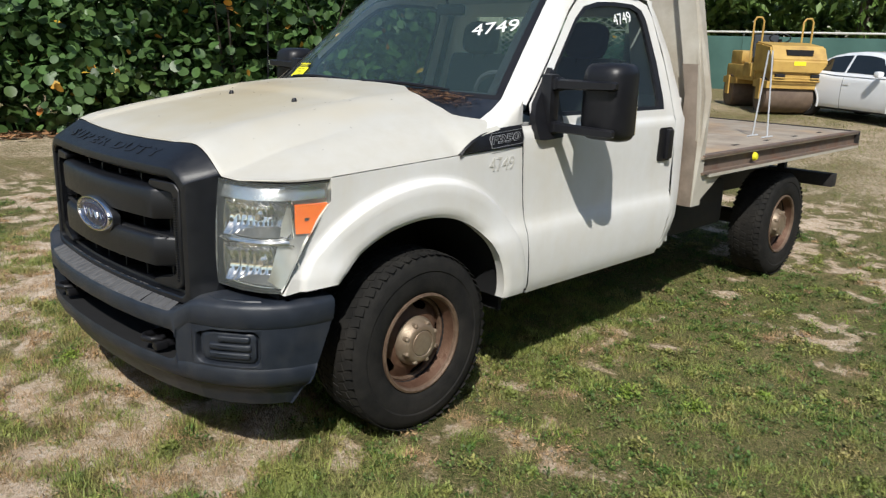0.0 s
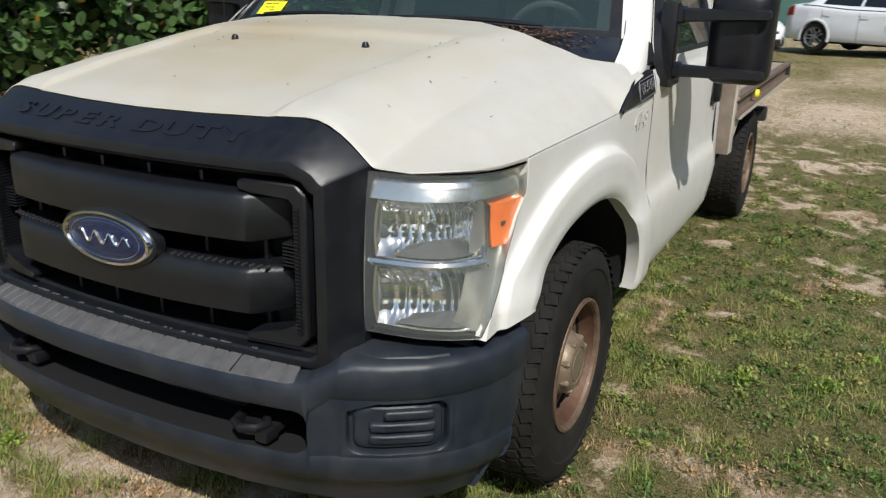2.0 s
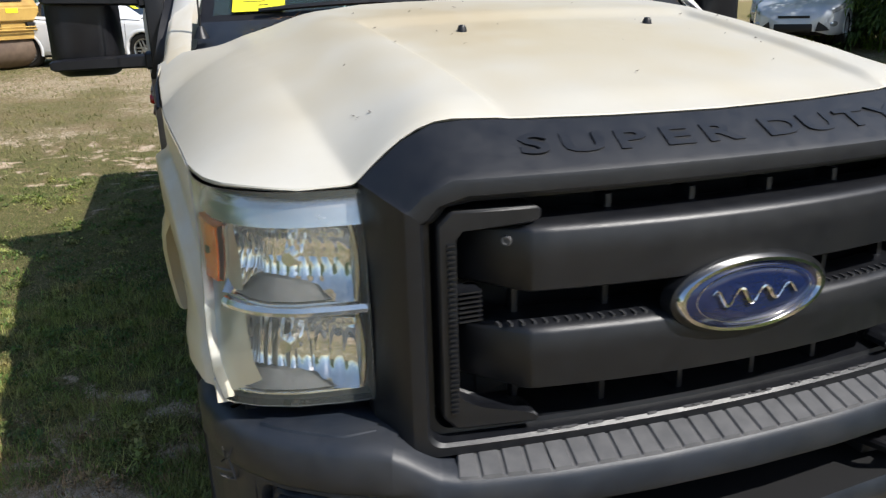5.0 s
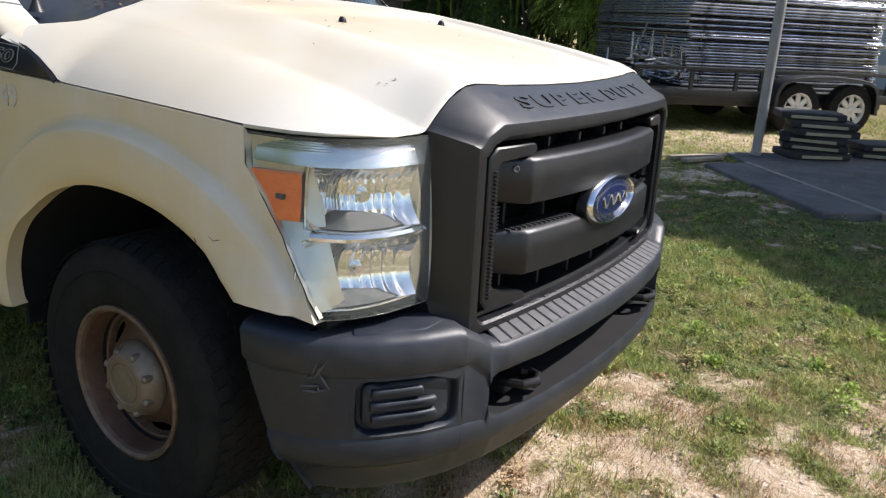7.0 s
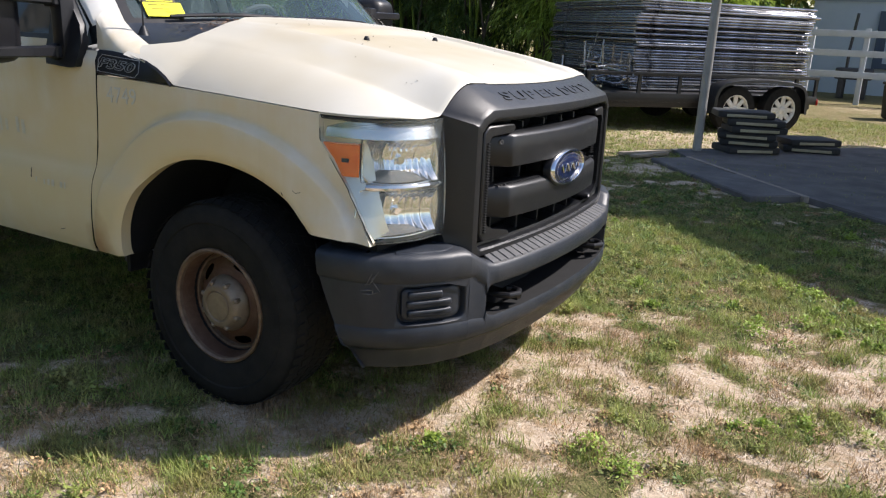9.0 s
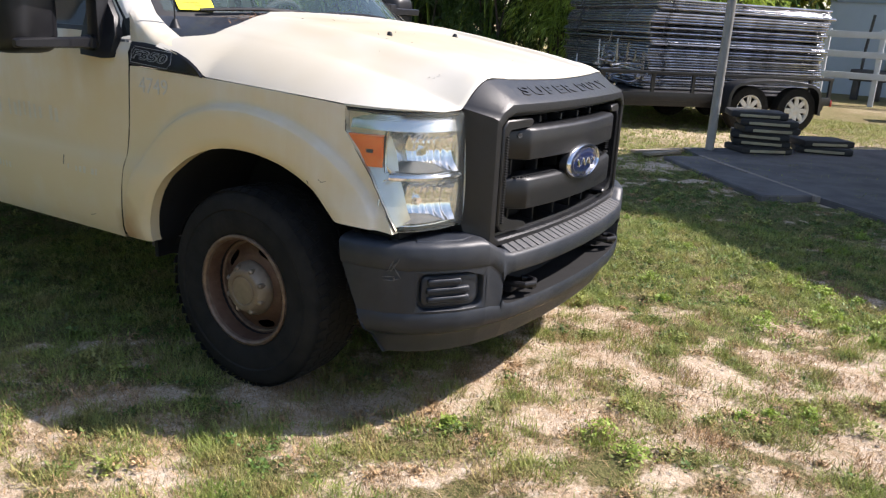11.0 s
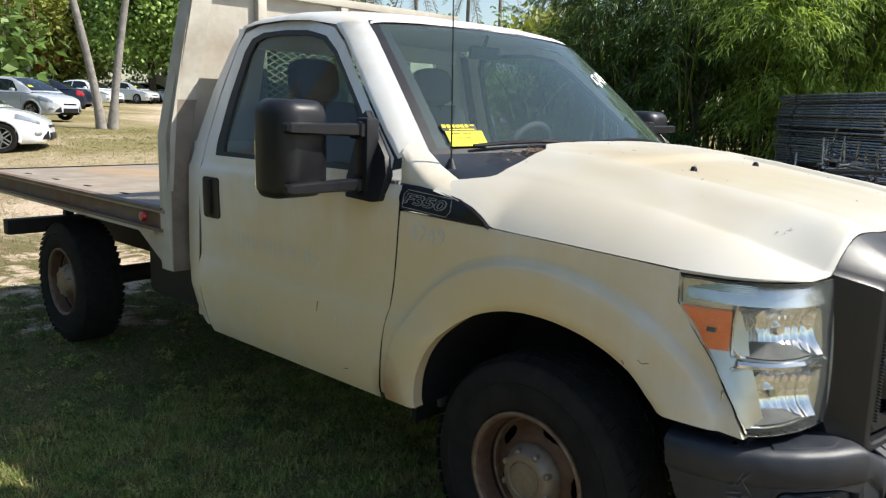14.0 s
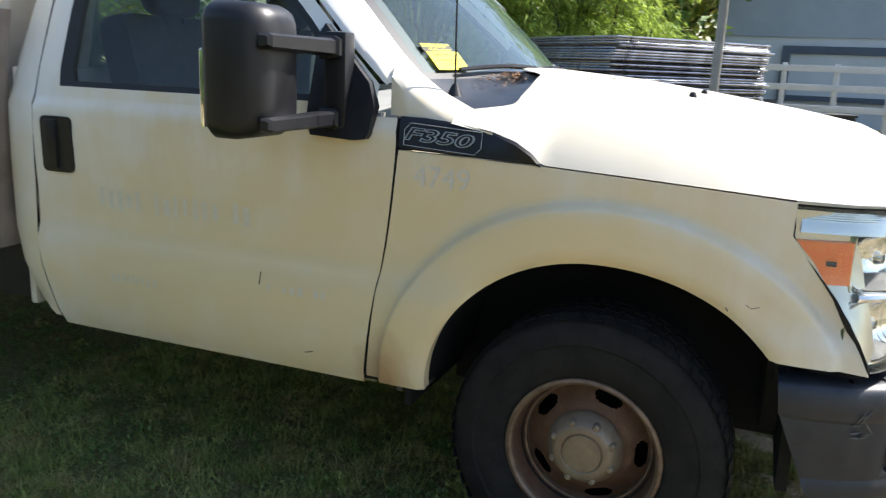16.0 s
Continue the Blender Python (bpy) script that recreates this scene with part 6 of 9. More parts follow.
# blank lamp covers in deep recesses
for s in (1, -1):
    ta, tb = t_of(0.68), t_of(0.905)

    def on_face(loop_, inset, slant=0.0):
        """A loop of (along, z) laid on the bumper face; its upper inner corner is cut on a slant."""
        out = []
        for a, z in loop_:
            z = min(z, 0.600 - slant * max(0, -0.035 - a) / 0.105)
            out.append((*bump_plan(s * (ta + (tb - ta) * (0.5 + a / 0.28)), inset), z))
        return out

    rec_ = [on_face(rounded(0.14, 0.4455, 0.6005, 0.002, 4, 10), 0.0055)]
    rec_ += [on_face(rounded(0.128 - 0.002 * k, 0.4545 + 0.002 * k, 0.593 - 0.002 * k, 0.032, 4, 10), d, 0.034) for k, d in enumerate((0.0045, 0.007, 0.016, 0.030))]
    rec_.append(on_face(rounded(0.03, 0.51, 0.54, 0.01, 4, 10), 0.033))
    bm = loft(rec_, close_v=True)
    rec = part("lamp_recess", bm, BUMPER, bumper, angle=50)
    cov = [on_face(rounded(0.113 - e, 0.466 + e, 0.580 - e, 0.026, 4, 10), d, 0.040) for e, d in ((0, 0.034), (0.001, 0.020), (0.006, 0.015), (0.018, 0.0145), (0.029, 0.0145))]
    part("lamp_cover", loft(cov, close_v=True, caps=True), BUMPER, rec, "blank lamp cover", angle=40)
    for z0, a0, a1 in ((0.5585, -0.045, 0.088), (0.5265, -0.078, 0.092), (0.4945, -0.078, 0.088)):
        mid, hw = (a0 + a1) / 2, (a1 - a0) / 2
        rib = [on_face([(mid + a, z) for a, z in rounded(hw - e, z0 - 0.0125 + e, z0 + 0.0125 - e, 0.0075, 4, 8)], d) for e, d in ((0, 0.016), (0.001, 0.0085), (0.0035, 0.0050), (0.0075, 0.0040))]
        part("cover_rib", loft(rib, close_v=True, caps=True), BUMPER, rec, angle=50)
    # tow hook
    bm = bmesh.new()
    c = Vector((0.915, s * 0.43, 0.485))
    tube(bm, [c + Vector(p) for p in ((-0.12, -0.045, 0.0), (-0.02, -0.048, 0.0), (0.025, -0.035, 0.002), (0.045, 0.0, 0.004), (0.03, 0.035, 0.004), (0.0, 0.045, 0.004), (-0.02, 0.03, 0.004))], 0.0125, 10)
    box(bm, c + Vector((-0.14, -0.062, -0.03)), c + Vector((-0.015, 0.06, -0.006)), 0.006)
    box(bm, c + Vector((-0.02, 0.028, -0.035)), c + Vector((0.03, 0.068, -0.002)), 0.008)
    part("tow_hook", bm, BLACK, bumper, "black steel tow hook")
bm = bmesh.new()
rs = random.Random(3)
for k in range(9):
    y, z = -0.945 + rs.uniform(-0.012, 0.012), 0.60 + rs.uniform(-0.035, 0.03)
    p = Vector((*bump_plan(-t_of(-y), -0.002), z))
    d = Vector((0.01, 0.012 * rs.uniform(-1, 1), rs.uniform(-0.02, 0.02)))
    tube(bm, [p - d * 1.4, p + d * 0.2, p + d * 1.4], [0.0008, 0.0026, 0.0006], 5)
part("scrape_mark", bm, PAD, bumper, "pale scrape on the bumper corner")

# wheels


def wheel(x, s, steer=0.0):
    w = new("wheel")
    w.parent = truck
    w["label"] = "rusty steel wheel with worn black tyre"
    w.matrix_basis = pose(x, s * 0.86, 0.385, 0, 0, steer + (0 if s > 0 else 180))
    bm = bmesh.new()
    prof = [(0.206, -0.105), (0.222, -0.115), (0.29, -0.128), (0.345, -0.125), (0.375, -0.112), (0.388, -0.095), (0.391, -0.05), (0.391, 0.05), (0.388, 0.095), (0.375, 0.112), (0.345, 0.125), (0.318, 0.129), (0.312, 0.125), (0.29, 0.128), (0.255, 0.124), (0.232, 0.120), (0.219, 0.112), (0.209, 0.098)]
    revolve(bm, prof, 64)
    tyre = part("tyre", bm, RUBBER, w, "worn black all-terrain tyre", angle=40)
    bm = bmesh.new()
    lug_rows = [(-0.098, 0.040, 0.0), (-0.05, 0.038, 0.5), (0.0, 0.034, 0.0), (0.05, 0.038, 0.5), (0.098, 0.040, 0.0)]
    n = 56
    for yc, wd, ph in lug_rows:
        for k in range(n):
            a = 2 * math.pi * (k + ph) / n
            m = Matrix.Rotation(-a, 4, "Y") @ Matrix.Translation((0, yc, 0)) @ Matrix.Rotation(radians(18 if yc > 0 else -18), 4, "X")
            lean = 0.009 if abs(yc) > 0.08 else 0.0
            vs = [bm.verts.new(m @ Vector(p)) for p in ((0.386, -wd / 2, -0.0165), (0.386, wd / 2, -0.0165), (0.386, wd / 2, 0.0165), (0.386, -wd / 2, 0.0165))]
            up = [bm.verts.new(m @ Vector((0.3935 - lean * (1 if yv * yc > 0 else 0), yv * 0.92, zv * 0.9))) for yv, zv in ((-wd / 2, -0.0165), (wd / 2, -0.0165), (wd / 2, 0.0165), (-wd / 2, 0.0165))]
            bm.faces.new(up)
            for i in range(4):
                bm.faces.new((vs[i], vs[(i + 1) % 4], up[(i + 1) % 4], up[i]))
    tr = part("tread", bm, RUBBER, tyre, smooth=False)
    # steel disc with hand holes
    bm = bmesh.new()
    prof = [(0.236, 0.106), (0.234, 0.118), (0.226, 0.121), (0.219, 0.115), (0.215, 0.096), (0.210, 0.082), (0.205, 0.045), (0.198, 0.030), (0.191, 0.026)]
    prof += [(0.187 - 0.0045 * k, 0.027 + 0.0026 * k) for k in range(12)] + [(0.130, 0.057), (0.12, 0.061), (0.10, 0.062), (0.085, 0.062)]
    N, holes = 180, 5
    rows_ = []
    for r, h in prof:
        rows_.append([bm.verts.new((r * math.cos(2 * math.pi * k / N), h, r * math.sin(2 * math.pi * k / N))) for k in range(N)])
    for i in range(len(prof) - 1):
        for k in range(N):
            ph = (k % (N // holes)) / (N / holes)
            rm = (prof[i][0] + prof[i + 1][0]) / 2
            hole = abs((ph - 0.5) / 0.20) ** 2.6 + abs((rm - 0.165) / 0.0185) ** 2.6 < 1.0
            if not hole:
                bm.faces.new((rows_[i][k], rows_[i][(k + 1) % N], rows_[i + 1][(k + 1) % N], rows_[i + 1][k]))
    rim = part("rim", bm, RUST, w, "rust-brown steel rim", angle=45)
    rim.matrix_basis = Matrix.Diagonal((0.93, 1, 0.93, 1))
    bm = bmesh.new()
    revolve(bm, [(0.228, 0.10), (0.205, 0.05), (0.20, -0.10), (0.0, -0.10)], 40)
    part("rim_barrel", bm, DEEP, rim)
    bm = bmesh.new()
    revolve(bm, [(0.203, 0.032), (0.202, 0.041), (0.197, 0.045), (0.192, 0.043), (0.189, 0.034), (0.188, 0.022)], 72)
    part("rim_bead", bm, RIM_LIP, rim, "scuffed raised bead of the rim")
    bm = bmesh.new()
    revolve(bm, [(0.2375, 0.108), (0.2355, 0.1205), (0.226, 0.1235), (0.2175, 0.1165), (0.215, 0.105)], 72)
    part("rim_lip", bm, RIM_LIP, rim, "scuffed outer lip of the rim")
    bm = bmesh.new()
    revolve(bm, [(0.108, 0.064), (0.108, 0.072), (0.102, 0.082), (0.092, 0.100), (0.083, 0.114), (0.075, 0.119), (0.060, 0.119), (0.056, 0.115), (0.053, 0.119), (0.03, 0.121), (0.0, 0.121)], 48)
    cap = part("hub_cap", bm, CAP, w, "tarnished silver hub cap")
    for k in range(8):
        a = 2 * math.pi * (k + 0.5) / 8
        p = Vector((0.087 * math.cos(a), 0.0, 0.087 * math.sin(a)))
        bm = bmesh.new()
        tube(bm, [p + Vector((0, 0.09, 0)), p + Vector((0, 0.112, 0)), p + Vector((0, 0.118, 0))], [0.012, 0.011, 0.006], 8)
        part("wheel_nut", bm, CAP, cap)
    return w


for s in (1, -1):
    wheel(0.0, s, 0)
    wheel(-WB, s)


# inner splash guards behind the front wheels, scratches on the far flank
for s in (1, -1):
    bm = bmesh.new()
    box(bm, (-0.60, s * 0.86 - 0.055, 0.43), (-0.575, s * 0.86 + 0.055, 0.66), 0.01)
    box(bm, (-0.60, s * 0.80 - 0.02, 0.43), (-0.52, s * 0.80 + 0.02, 0.58), 0.01)
    part("splash_guard", bm, PAD, truck, "worn grey inner splash guard")
for pts_ in ([(0.405, 0.872), (0.385, 0.866), (0.372, 0.874)], [(0.325, 0.865), (0.332, 0.852)], [(-0.84, 0.548), (-0.87, 0.540)], [(-1.02, 0.78), (-1.025, 0.74)], [(-0.30, 0.95), (-0.33, 0.948)]):
    bm = bmesh.new()
    tube(bm, [(x, -(skin(x, z) + (0.033 if x > 0.1 else 0.0005)), z) for x, z in pts_], 0.0015, 5)
    part("scratch", bm, STEEL_DARK, truck, "dark scratch in the paint")

# door mirrors: upright head on two arms
def mirror(s):
    mr = new("door_mirror")
    mr.parent = truck
    mr["label"] = "black towing mirror on two arms"

    def ring(xo, hy, z0, z1, r, x):
        return [(x, s * (1.215 + y), z) for y, z in rounded(hy, z0, z1, r, 5)]
    secs = [ring(0, 0.075, 1.262, 1.515, 0.035, -0.985), ring(0, 0.10, 1.225, 1.548, 0.045, -0.975), ring(0, 0.112, 1.212, 1.558, 0.05, -0.955), ring(0, 0.112, 1.212, 1.558, 0.05, -0.90),
            ring(0, 0.105, 1.220, 1.555, 0.05, -0.85), ring(0, 0.085, 1.238, 1.543, 0.05, -0.815), ring(0, 0.055, 1.262, 1.52, 0.045, -0.80)]
    part("mirror_head", loft(secs, close_v=True, caps=True), BLACK, mr, "rounded black mirror shell", angle=40)
    bm = bmesh.new()
    box(bm, (-0.992, s * 1.215 - 0.095, 1.24), (-0.978, s * 1.215 + 0.095, 1.44), 0.006)
    part("mirror_glass", bm, CHROME, mr, "mirror glass")
    for za, zb, w in ((1.455, 1.462, 0.024), (1.262, 1.256, 0.022)):
        bm = bmesh.new()
        y0, y1 = 0.975, 1.33
        sec = []
        for k, (y, q) in enumerate(((y0, 1.3), (1.03, 1.3), (1.036, 1.0), (1.12, 0.92), (1.31, 0.8), (1.322, 0.5))):
            zc = za + (zb - za) * (y - y0) / (y1 - y0)
            xc = -0.772 - 0.018 * (y - y0) / (y1 - y0)
            sec.append([(xc + w * q * 1.1, s * y, zc - w * q * 0.7), (xc + w * q * 1.1, s * y, zc + w * q * 0.7), (xc + w * q * 0.5, s * y, zc + w * q), (xc - w * q, s * y, zc + w * q), (xc - w * q, s * y, zc - w * q), (xc + w * q * 0.5, s * y, zc - w * q)])
        part("mirror_arm", loft(sec, close_v=True, caps=True), BLACK, mr, angle=30)
    bm = bmesh.new()
    base = [(-0.655, 1.225), (-0.648, 1.30), (-0.675, 1.365), (-0.76, 1.445), (-0.845, 1.525), (-0.86, 1.50), (-0.862, 1.26), (-0.84, 1.212), (-0.70, 1.205), (-0.665, 1.21)]
    prism(bm, base, -0.005, 0.028, lambda u, v, h: (u, s * (skin(u, v) + h), v))
    box(bm, (-0.80, s * 0.985 - 0.03, 1.225), (-0.73, s * 0.985 + 0.03, 1.50), 0.012)
    part("mirror_base", bm, BLACK, mr, "black mirror sail panel", angle=30)


both(mirror)

# cabin
bm = bmesh.new()
rows = [[(x, y, z - 0.06 * (abs(y) / 0.8) ** 3) for y in np.linspace(-0.82, 0.82, 13)] for x, z in ((-0.60, 1.30), (-0.72, 1.33), (-0.95, 1.325), (-1.02, 1.29), (-1.04, 1.15), (-1.0, 0.9))]
loft(rows, bm=bm)
box(bm, (-1.06, 0.2, 1.29), (-0.98, 0.62, 1.36), 0.02)
part("dashboard", bm, CABIN, truck, "grey dashboard")
bm = bmesh.new()
tube(bm, [(-1.12 + 0.19 * 0.35 * math.sin(a), 0.40 + 0.19 * math.cos(a), 1.30 + 0.19 * 0.93 * math.sin(a)) for a in np.linspace(0, 2 * math.pi, 33)], 0.015, 8, False)
tube(bm, [(-1.12, 0.22, 1.30), (-1.10, 0.40, 1.28), (-1.12, 0.58, 1.30)], 0.02, 8)
tube(bm, [(-1.10, 0.40, 1.28), (-1.0, 0.40, 1.22)], 0.03, 8)
part("steering_wheel", bm, SEAT, truck, "dark steering wheel")
for y, hw in ((0.42, 0.27), (-0.42, 0.27), (0.0, 0.13)):
    st = new("seat")
    st.parent = truck
    st["label"] = "dark cloth seat with head restraint"
    bm = bmesh.new()
    box(bm, (-1.75, y - hw, 0.80), (-1.22, y + hw, 0.98), 0.05)
    part("cushion", bm, SEAT, st)
    bm = bmesh.new()
    box(bm, (-0.09, y - hw, 0.0), (0.07, y + hw * 1.0, 0.66), 0.06, Matrix.Translation((-1.72, 0, 0.92)) @ Matrix.Rotation(radians(-14), 4, "Y"))
    part("backrest", bm, SEAT, st)
    if hw > 0.2:
        bm = bmesh.new()
        t = bmesh.new()
        bmesh.ops.create_uvsphere(t, u_segments=20, v_segments=12, radius=1)
        for v in t.verts:
            v.co = Vector([math.copysign(abs(c) ** 0.6, c) for c in v.co])
        bmesh.ops.transform(t, matrix=Matrix.Translation((-1.83, y, 1.66)) @ Matrix.Rotation(radians(-10), 4, "Y") @ Matrix.Diagonal((0.06, 0.14, 0.105, 1)), verts=t.verts)
        join(bm, t)
        tube(bm, [(-1.80, y - 0.05, 1.50), (-1.82, y - 0.05, 1.60)], 0.007, 6)
        tube(bm, [(-1.80, y + 0.05, 1.50), (-1.82, y + 0.05, 1.60)], 0.007, 6)
        part("head_restraint", bm, SEAT, st)
bm = bmesh.new()
box(bm, (-2.05, -0.93, 0.55), (-0.6, 0.93, 0.60))
box(bm, (-0.62, -0.90, 0.55), (-0.58, 0.90, 1.30))
for s in (1, -1):
    box(bm, (-1.9, s * 0.93 - 0.02, 0.55), (-0.65, s * 0.93 + 0.02, 1.28))
part("cabin_lining", bm, CABIN, truck, "grey cabin lining")
bm = bmesh.new()
rows = [[(x, y, 1.90 - 0.03 * abs(y)) for y in (-0.7, 0, 0.7)] for x in (-1.12, -1.95)]
loft(rows, bm=bm)
part("headliner", bm, mat("pale_headliner", (0.58, 0.58, 0.55), rough=0.9), truck)
bm = bmesh.new()
box(bm, (-1.10, -0.09, 1.77), (-1.08, 0.12, 1.83), 0.015)
tube(bm, [(-1.08, 0.0, 1.83), (-1.06, 0.0, 1.88)], 0.008, 6)
part("rear_view_mirror", bm, BLACK, truck, "black inside mirror")

# chassis
for s in (1, -1):
    bm = bmesh.new()
    box(bm, (-4.6, s * 0.43 - 0.04, 0.55), (0.75, s * 0.43 + 0.04, 0.75), 0.01)
    part("frame_rail", bm, FRAME, truck, "black frame rail")
bm = bmesh.new()
revolve(bm, [(0.0, -0.75), (0.06, -0.75), (0.06, -0.2), (0.15, -0.12), (0.17, 0.0), (0.15, 0.12), (0.06, 0.2), (0.06, 0.75), (0.0, 0.75)], 16)
ax = part("rear_axle", bm, FRAME, truck, "black rear axle")
ax.matrix_basis = pose(-WB, 0, 0.385)
for nm, lo, hi, bv, lab in (("front_axle", (-0.06, -0.75, 0.30), (0.06, 0.75, 0.40), 0.02, "black front axle"), ("exhaust_box", (-2.9, -0.80, 0.45), (-2.2, -0.50, 0.80), 0.04, "dark exhaust box"),
                        ("fuel_tank", (-3.1, 0.50, 0.45), (-2.3, 0.80, 0.78), 0.04, "dark fuel tank"), ("radiator", (0.45, -0.62, 0.40), (0.70, 0.62, 1.10), 0.02, "dark radiator"), ("engine", (-0.55, -0.42, 0.45), (0.44, 0.42, 1.1), 0.02, "dark engine block")):
    part(nm, box(bmesh.new(), lo, hi, bv), FRAME, truck, lab)

# flatbed
bed = new("flatbed")
bed.parent = truck
bed["label"] = "rusty steel flatbed with a tall headboard"
BX0, BX1, BY = -4.86, -2.16, 1.075
bm = bmesh.new()
box(bm, (BX0, -BY + 0.004, 1.005), (BX1, BY - 0.004, 1.022), 0.003)
part("deck", bm, DECK, bed, "rust-stained steel deck plate")
for x in (-2.45, -2.95, -3.45, -3.95, -4.45):
    for s in (1, -1):
        part("stake_slot", box(bmesh.new(), (x - 0.04, s * 0.90 - 0.012, 1.0225), (x + 0.04, s * 0.90 + 0.012, 1.0245)), DEEP, bed, smooth=False)
for s in (1, -1):
    bm = bmesh.new()
    prism(bm, [(BY, 1.03), (BY, 1.016), (BY - 0.034, 1.016), (BY - 0.034, 0.927), (BY, 0.927), (BY, 0.912), (BY - 0.047, 0.912), (BY - 0.047, 1.03)], BX0, BX1 - 0.02, lambda u, v, h: (h, s * u, v))
    part("side_channel", bm, RAIL, bed, "rusty steel side channel", smooth=False)
    bm = bmesh.new()
    box(bm, (BX0, s * (BY - 0.012) - 0.008, 0.895), (BX1 - 0.1, s * (BY - 0.012) + 0.016, 0.913))
    part("lower_rail", bm, TAN_STEEL, bed, smooth=False)
    for x in ((-2.88,) if s > 0 else (-2.36,)):
        bm = bmesh.new()
        revolve(bm, [(0.0, 0.022), (0.02, 0.02), (0.026, 0.012), (0.028, 0.0)], 16)
        mk = part("side_marker", bm, YELLOW if s > 0 else LAMP_RED, bed, "round yellow marker lamp" if s > 0 else "round red marker lamp")
        mk.matrix_basis = pose(x, s * (BY - 0.008), 0.972, 0, 0, 0 if s > 0 else 180)
bm = bmesh.new()
for x in np.linspace(-4.7, -2.3, 9):
    box(bm, (x - 0.03, -BY + 0.05, 0.90), (x + 0.03, BY - 0.05, 1.004))
for s in (1, -1):
    box(bm, (BX0, s * 0.43 - 0.05, 0.76), (BX1, s * 0.43 + 0.05, 0.90))
box(bm, (BX0 - 0.02, -BY, 0.90), (BX0, BY, 1.03))
part("cross_members", bm, FRAME, bed, "black steel cross members")
bm = bmesh.new()
box(bm, (BX0 - 0.02, -0.95, 0.55), (BX0 + 0.08, 0.95, 0.66), 0.01)
for s in (1, -1):
    box(bm, (BX0, s * 0.5 - 0.03, 0.64), (BX0 + 0.06, s * 0.5 + 0.03, 0.92))
part("rear_bar", bm, FRAME, bed, "black rear underride bar")
# headboard: leaning sides follow the cab
for s in (1, -1):
    bm = bmesh.new()
    prism(bm, [(BX1 - 0.045, 0.73), (BX1 + 0.06, 0.73), (BX1 + 0.075, 1.38), (BX1 + 0.05, 2.085), (BX1 - 0.045, 2.085), (BX1 - 0.045, 1.38), (BX1 - 0.12, 1.02), (BX1 - 0.30, 0.92), (BX1 - 0.04, 0.76)][0:6], -0.006, 0.006, lambda u, v, h: (u, s * (lerp(v, [(0.73, 1.055), (1.38, 1.055), (2.085, 0.905)]) + h), v))
    rows = [[(x_, s * (lerp(v, [(0.73, 1.055), (1.38, 1.055), (2.085, 0.905)]) - d), v) for x_, d in ((BX1 + 0.065, 0.0), (BX1 + 0.065, 0.10))] for v in (0.73, 1.05, 1.38, 1.7, 2.085)]
    loft(rows, bm=bm)
    flange = bmesh.new()
    loft([[(x_, s * (lerp(v, [(0.73, 1.055), (1.38, 1.055), (2.085, 0.905)]) - d), v) for x_, d in ((BX1 + 0.069, -0.004), (BX1 + 0.069, 0.105))] for v in (0.73, 1.05, 1.38, 1.48, 1.55)], bm=flange)
    part("front_flange", flange, GRIMY_SHADE_STEEL, bed, "grimy brown front flange with shade in its colour", smooth=False)
    rows = [[(x_, s * (lerp(v, [(0.73, 1.055), (1.38, 1.055), (2.085, 0.905)]) - d), v) for x_, d in ((BX1 - 0.042, 0.0), (BX1 - 0.042, 0.10))] for v in (1.03, 1.38, 1.7, 2.085)]
    loft(rows, bm=bm)
    part("headboard_side", bm, TAN_STEEL, bed, "chalky beige folded steel side", smooth=False)
    bm = bmesh.new()
    prism(bm, [(BX1 - 0.34, 0.905), (BX1 + 0.05, 0.905), (BX1 + 0.05, 0.735), (BX1 - 0.02, 0.735)], -0.005, 0.005, lambda u, v, h: (u, s * (1.045 + h), v))
    part("gusset", bm, TAN_STEEL, bed, smooth=False)
bm = bmesh.new()
box(bm, (BX1 - 0.045, -0.915, 2.075), (BX1 + 0.06, 0.915, 2.115), 0.004)
part("top_rail", bm, TAN_STEEL, bed, "beige steel top rail")
for pan_ in ([(-1.05, 1.02), (1.05, 1.02), (1.05, 1.38), (-1.05, 1.38)], [(0.52, 1.38), (1.05, 1.38), (0.905, 2.075), (0.52, 2.075)], [(-0.52, 1.38), (-1.05, 1.38), (-0.905, 2.075), (-0.52, 2.075)], [(-0.52, 1.93), (0.52, 1.93), (0.52, 2.075), (-0.52, 2.075)]):
    part("headboard_panel", prism(bmesh.new(), pan_, -0.004, 0.004, lambda u, v, h: (BX1 + 0.01 + h, u, v)), TAN_STEEL, bed, "chalky beige sheet round a mesh window", smooth=False)
for y in (-0.53, 0.0, 0.53):
    bm = bmesh.new()
    box(bm, (BX1 + 0.014, y - 0.025, 1.05), (BX1 + 0.055, y + 0.025, 2.075), 0.004)
    part("headboard_post", bm, TAN_STEEL, bed)
bm = bmesh.new()
for k in range(-22, 24):
    for sg in (1, -1):
        f0, f1 = -0.52, 0.52
        zc_ = 1.655 + k * 0.0345
        lo_, hi_ = sorted(((1.38 - zc_) / 0.48, (1.93 - zc_) / 0.48))
        f0, f1 = max(f0, lo_), min(f1, hi_)
        if f1 - f0 > 0.02:
            tube(bm, [(BX1 + 0.01, sg * f0, zc_ + 0.48 * f0), (BX1 + 0.01, sg * f1, zc_ + 0.48 * f1)], 0.0034, 4, False)
part("expanded_mesh", bm, TAN_STEEL, bed, "beige expanded metal mesh", smooth=False)

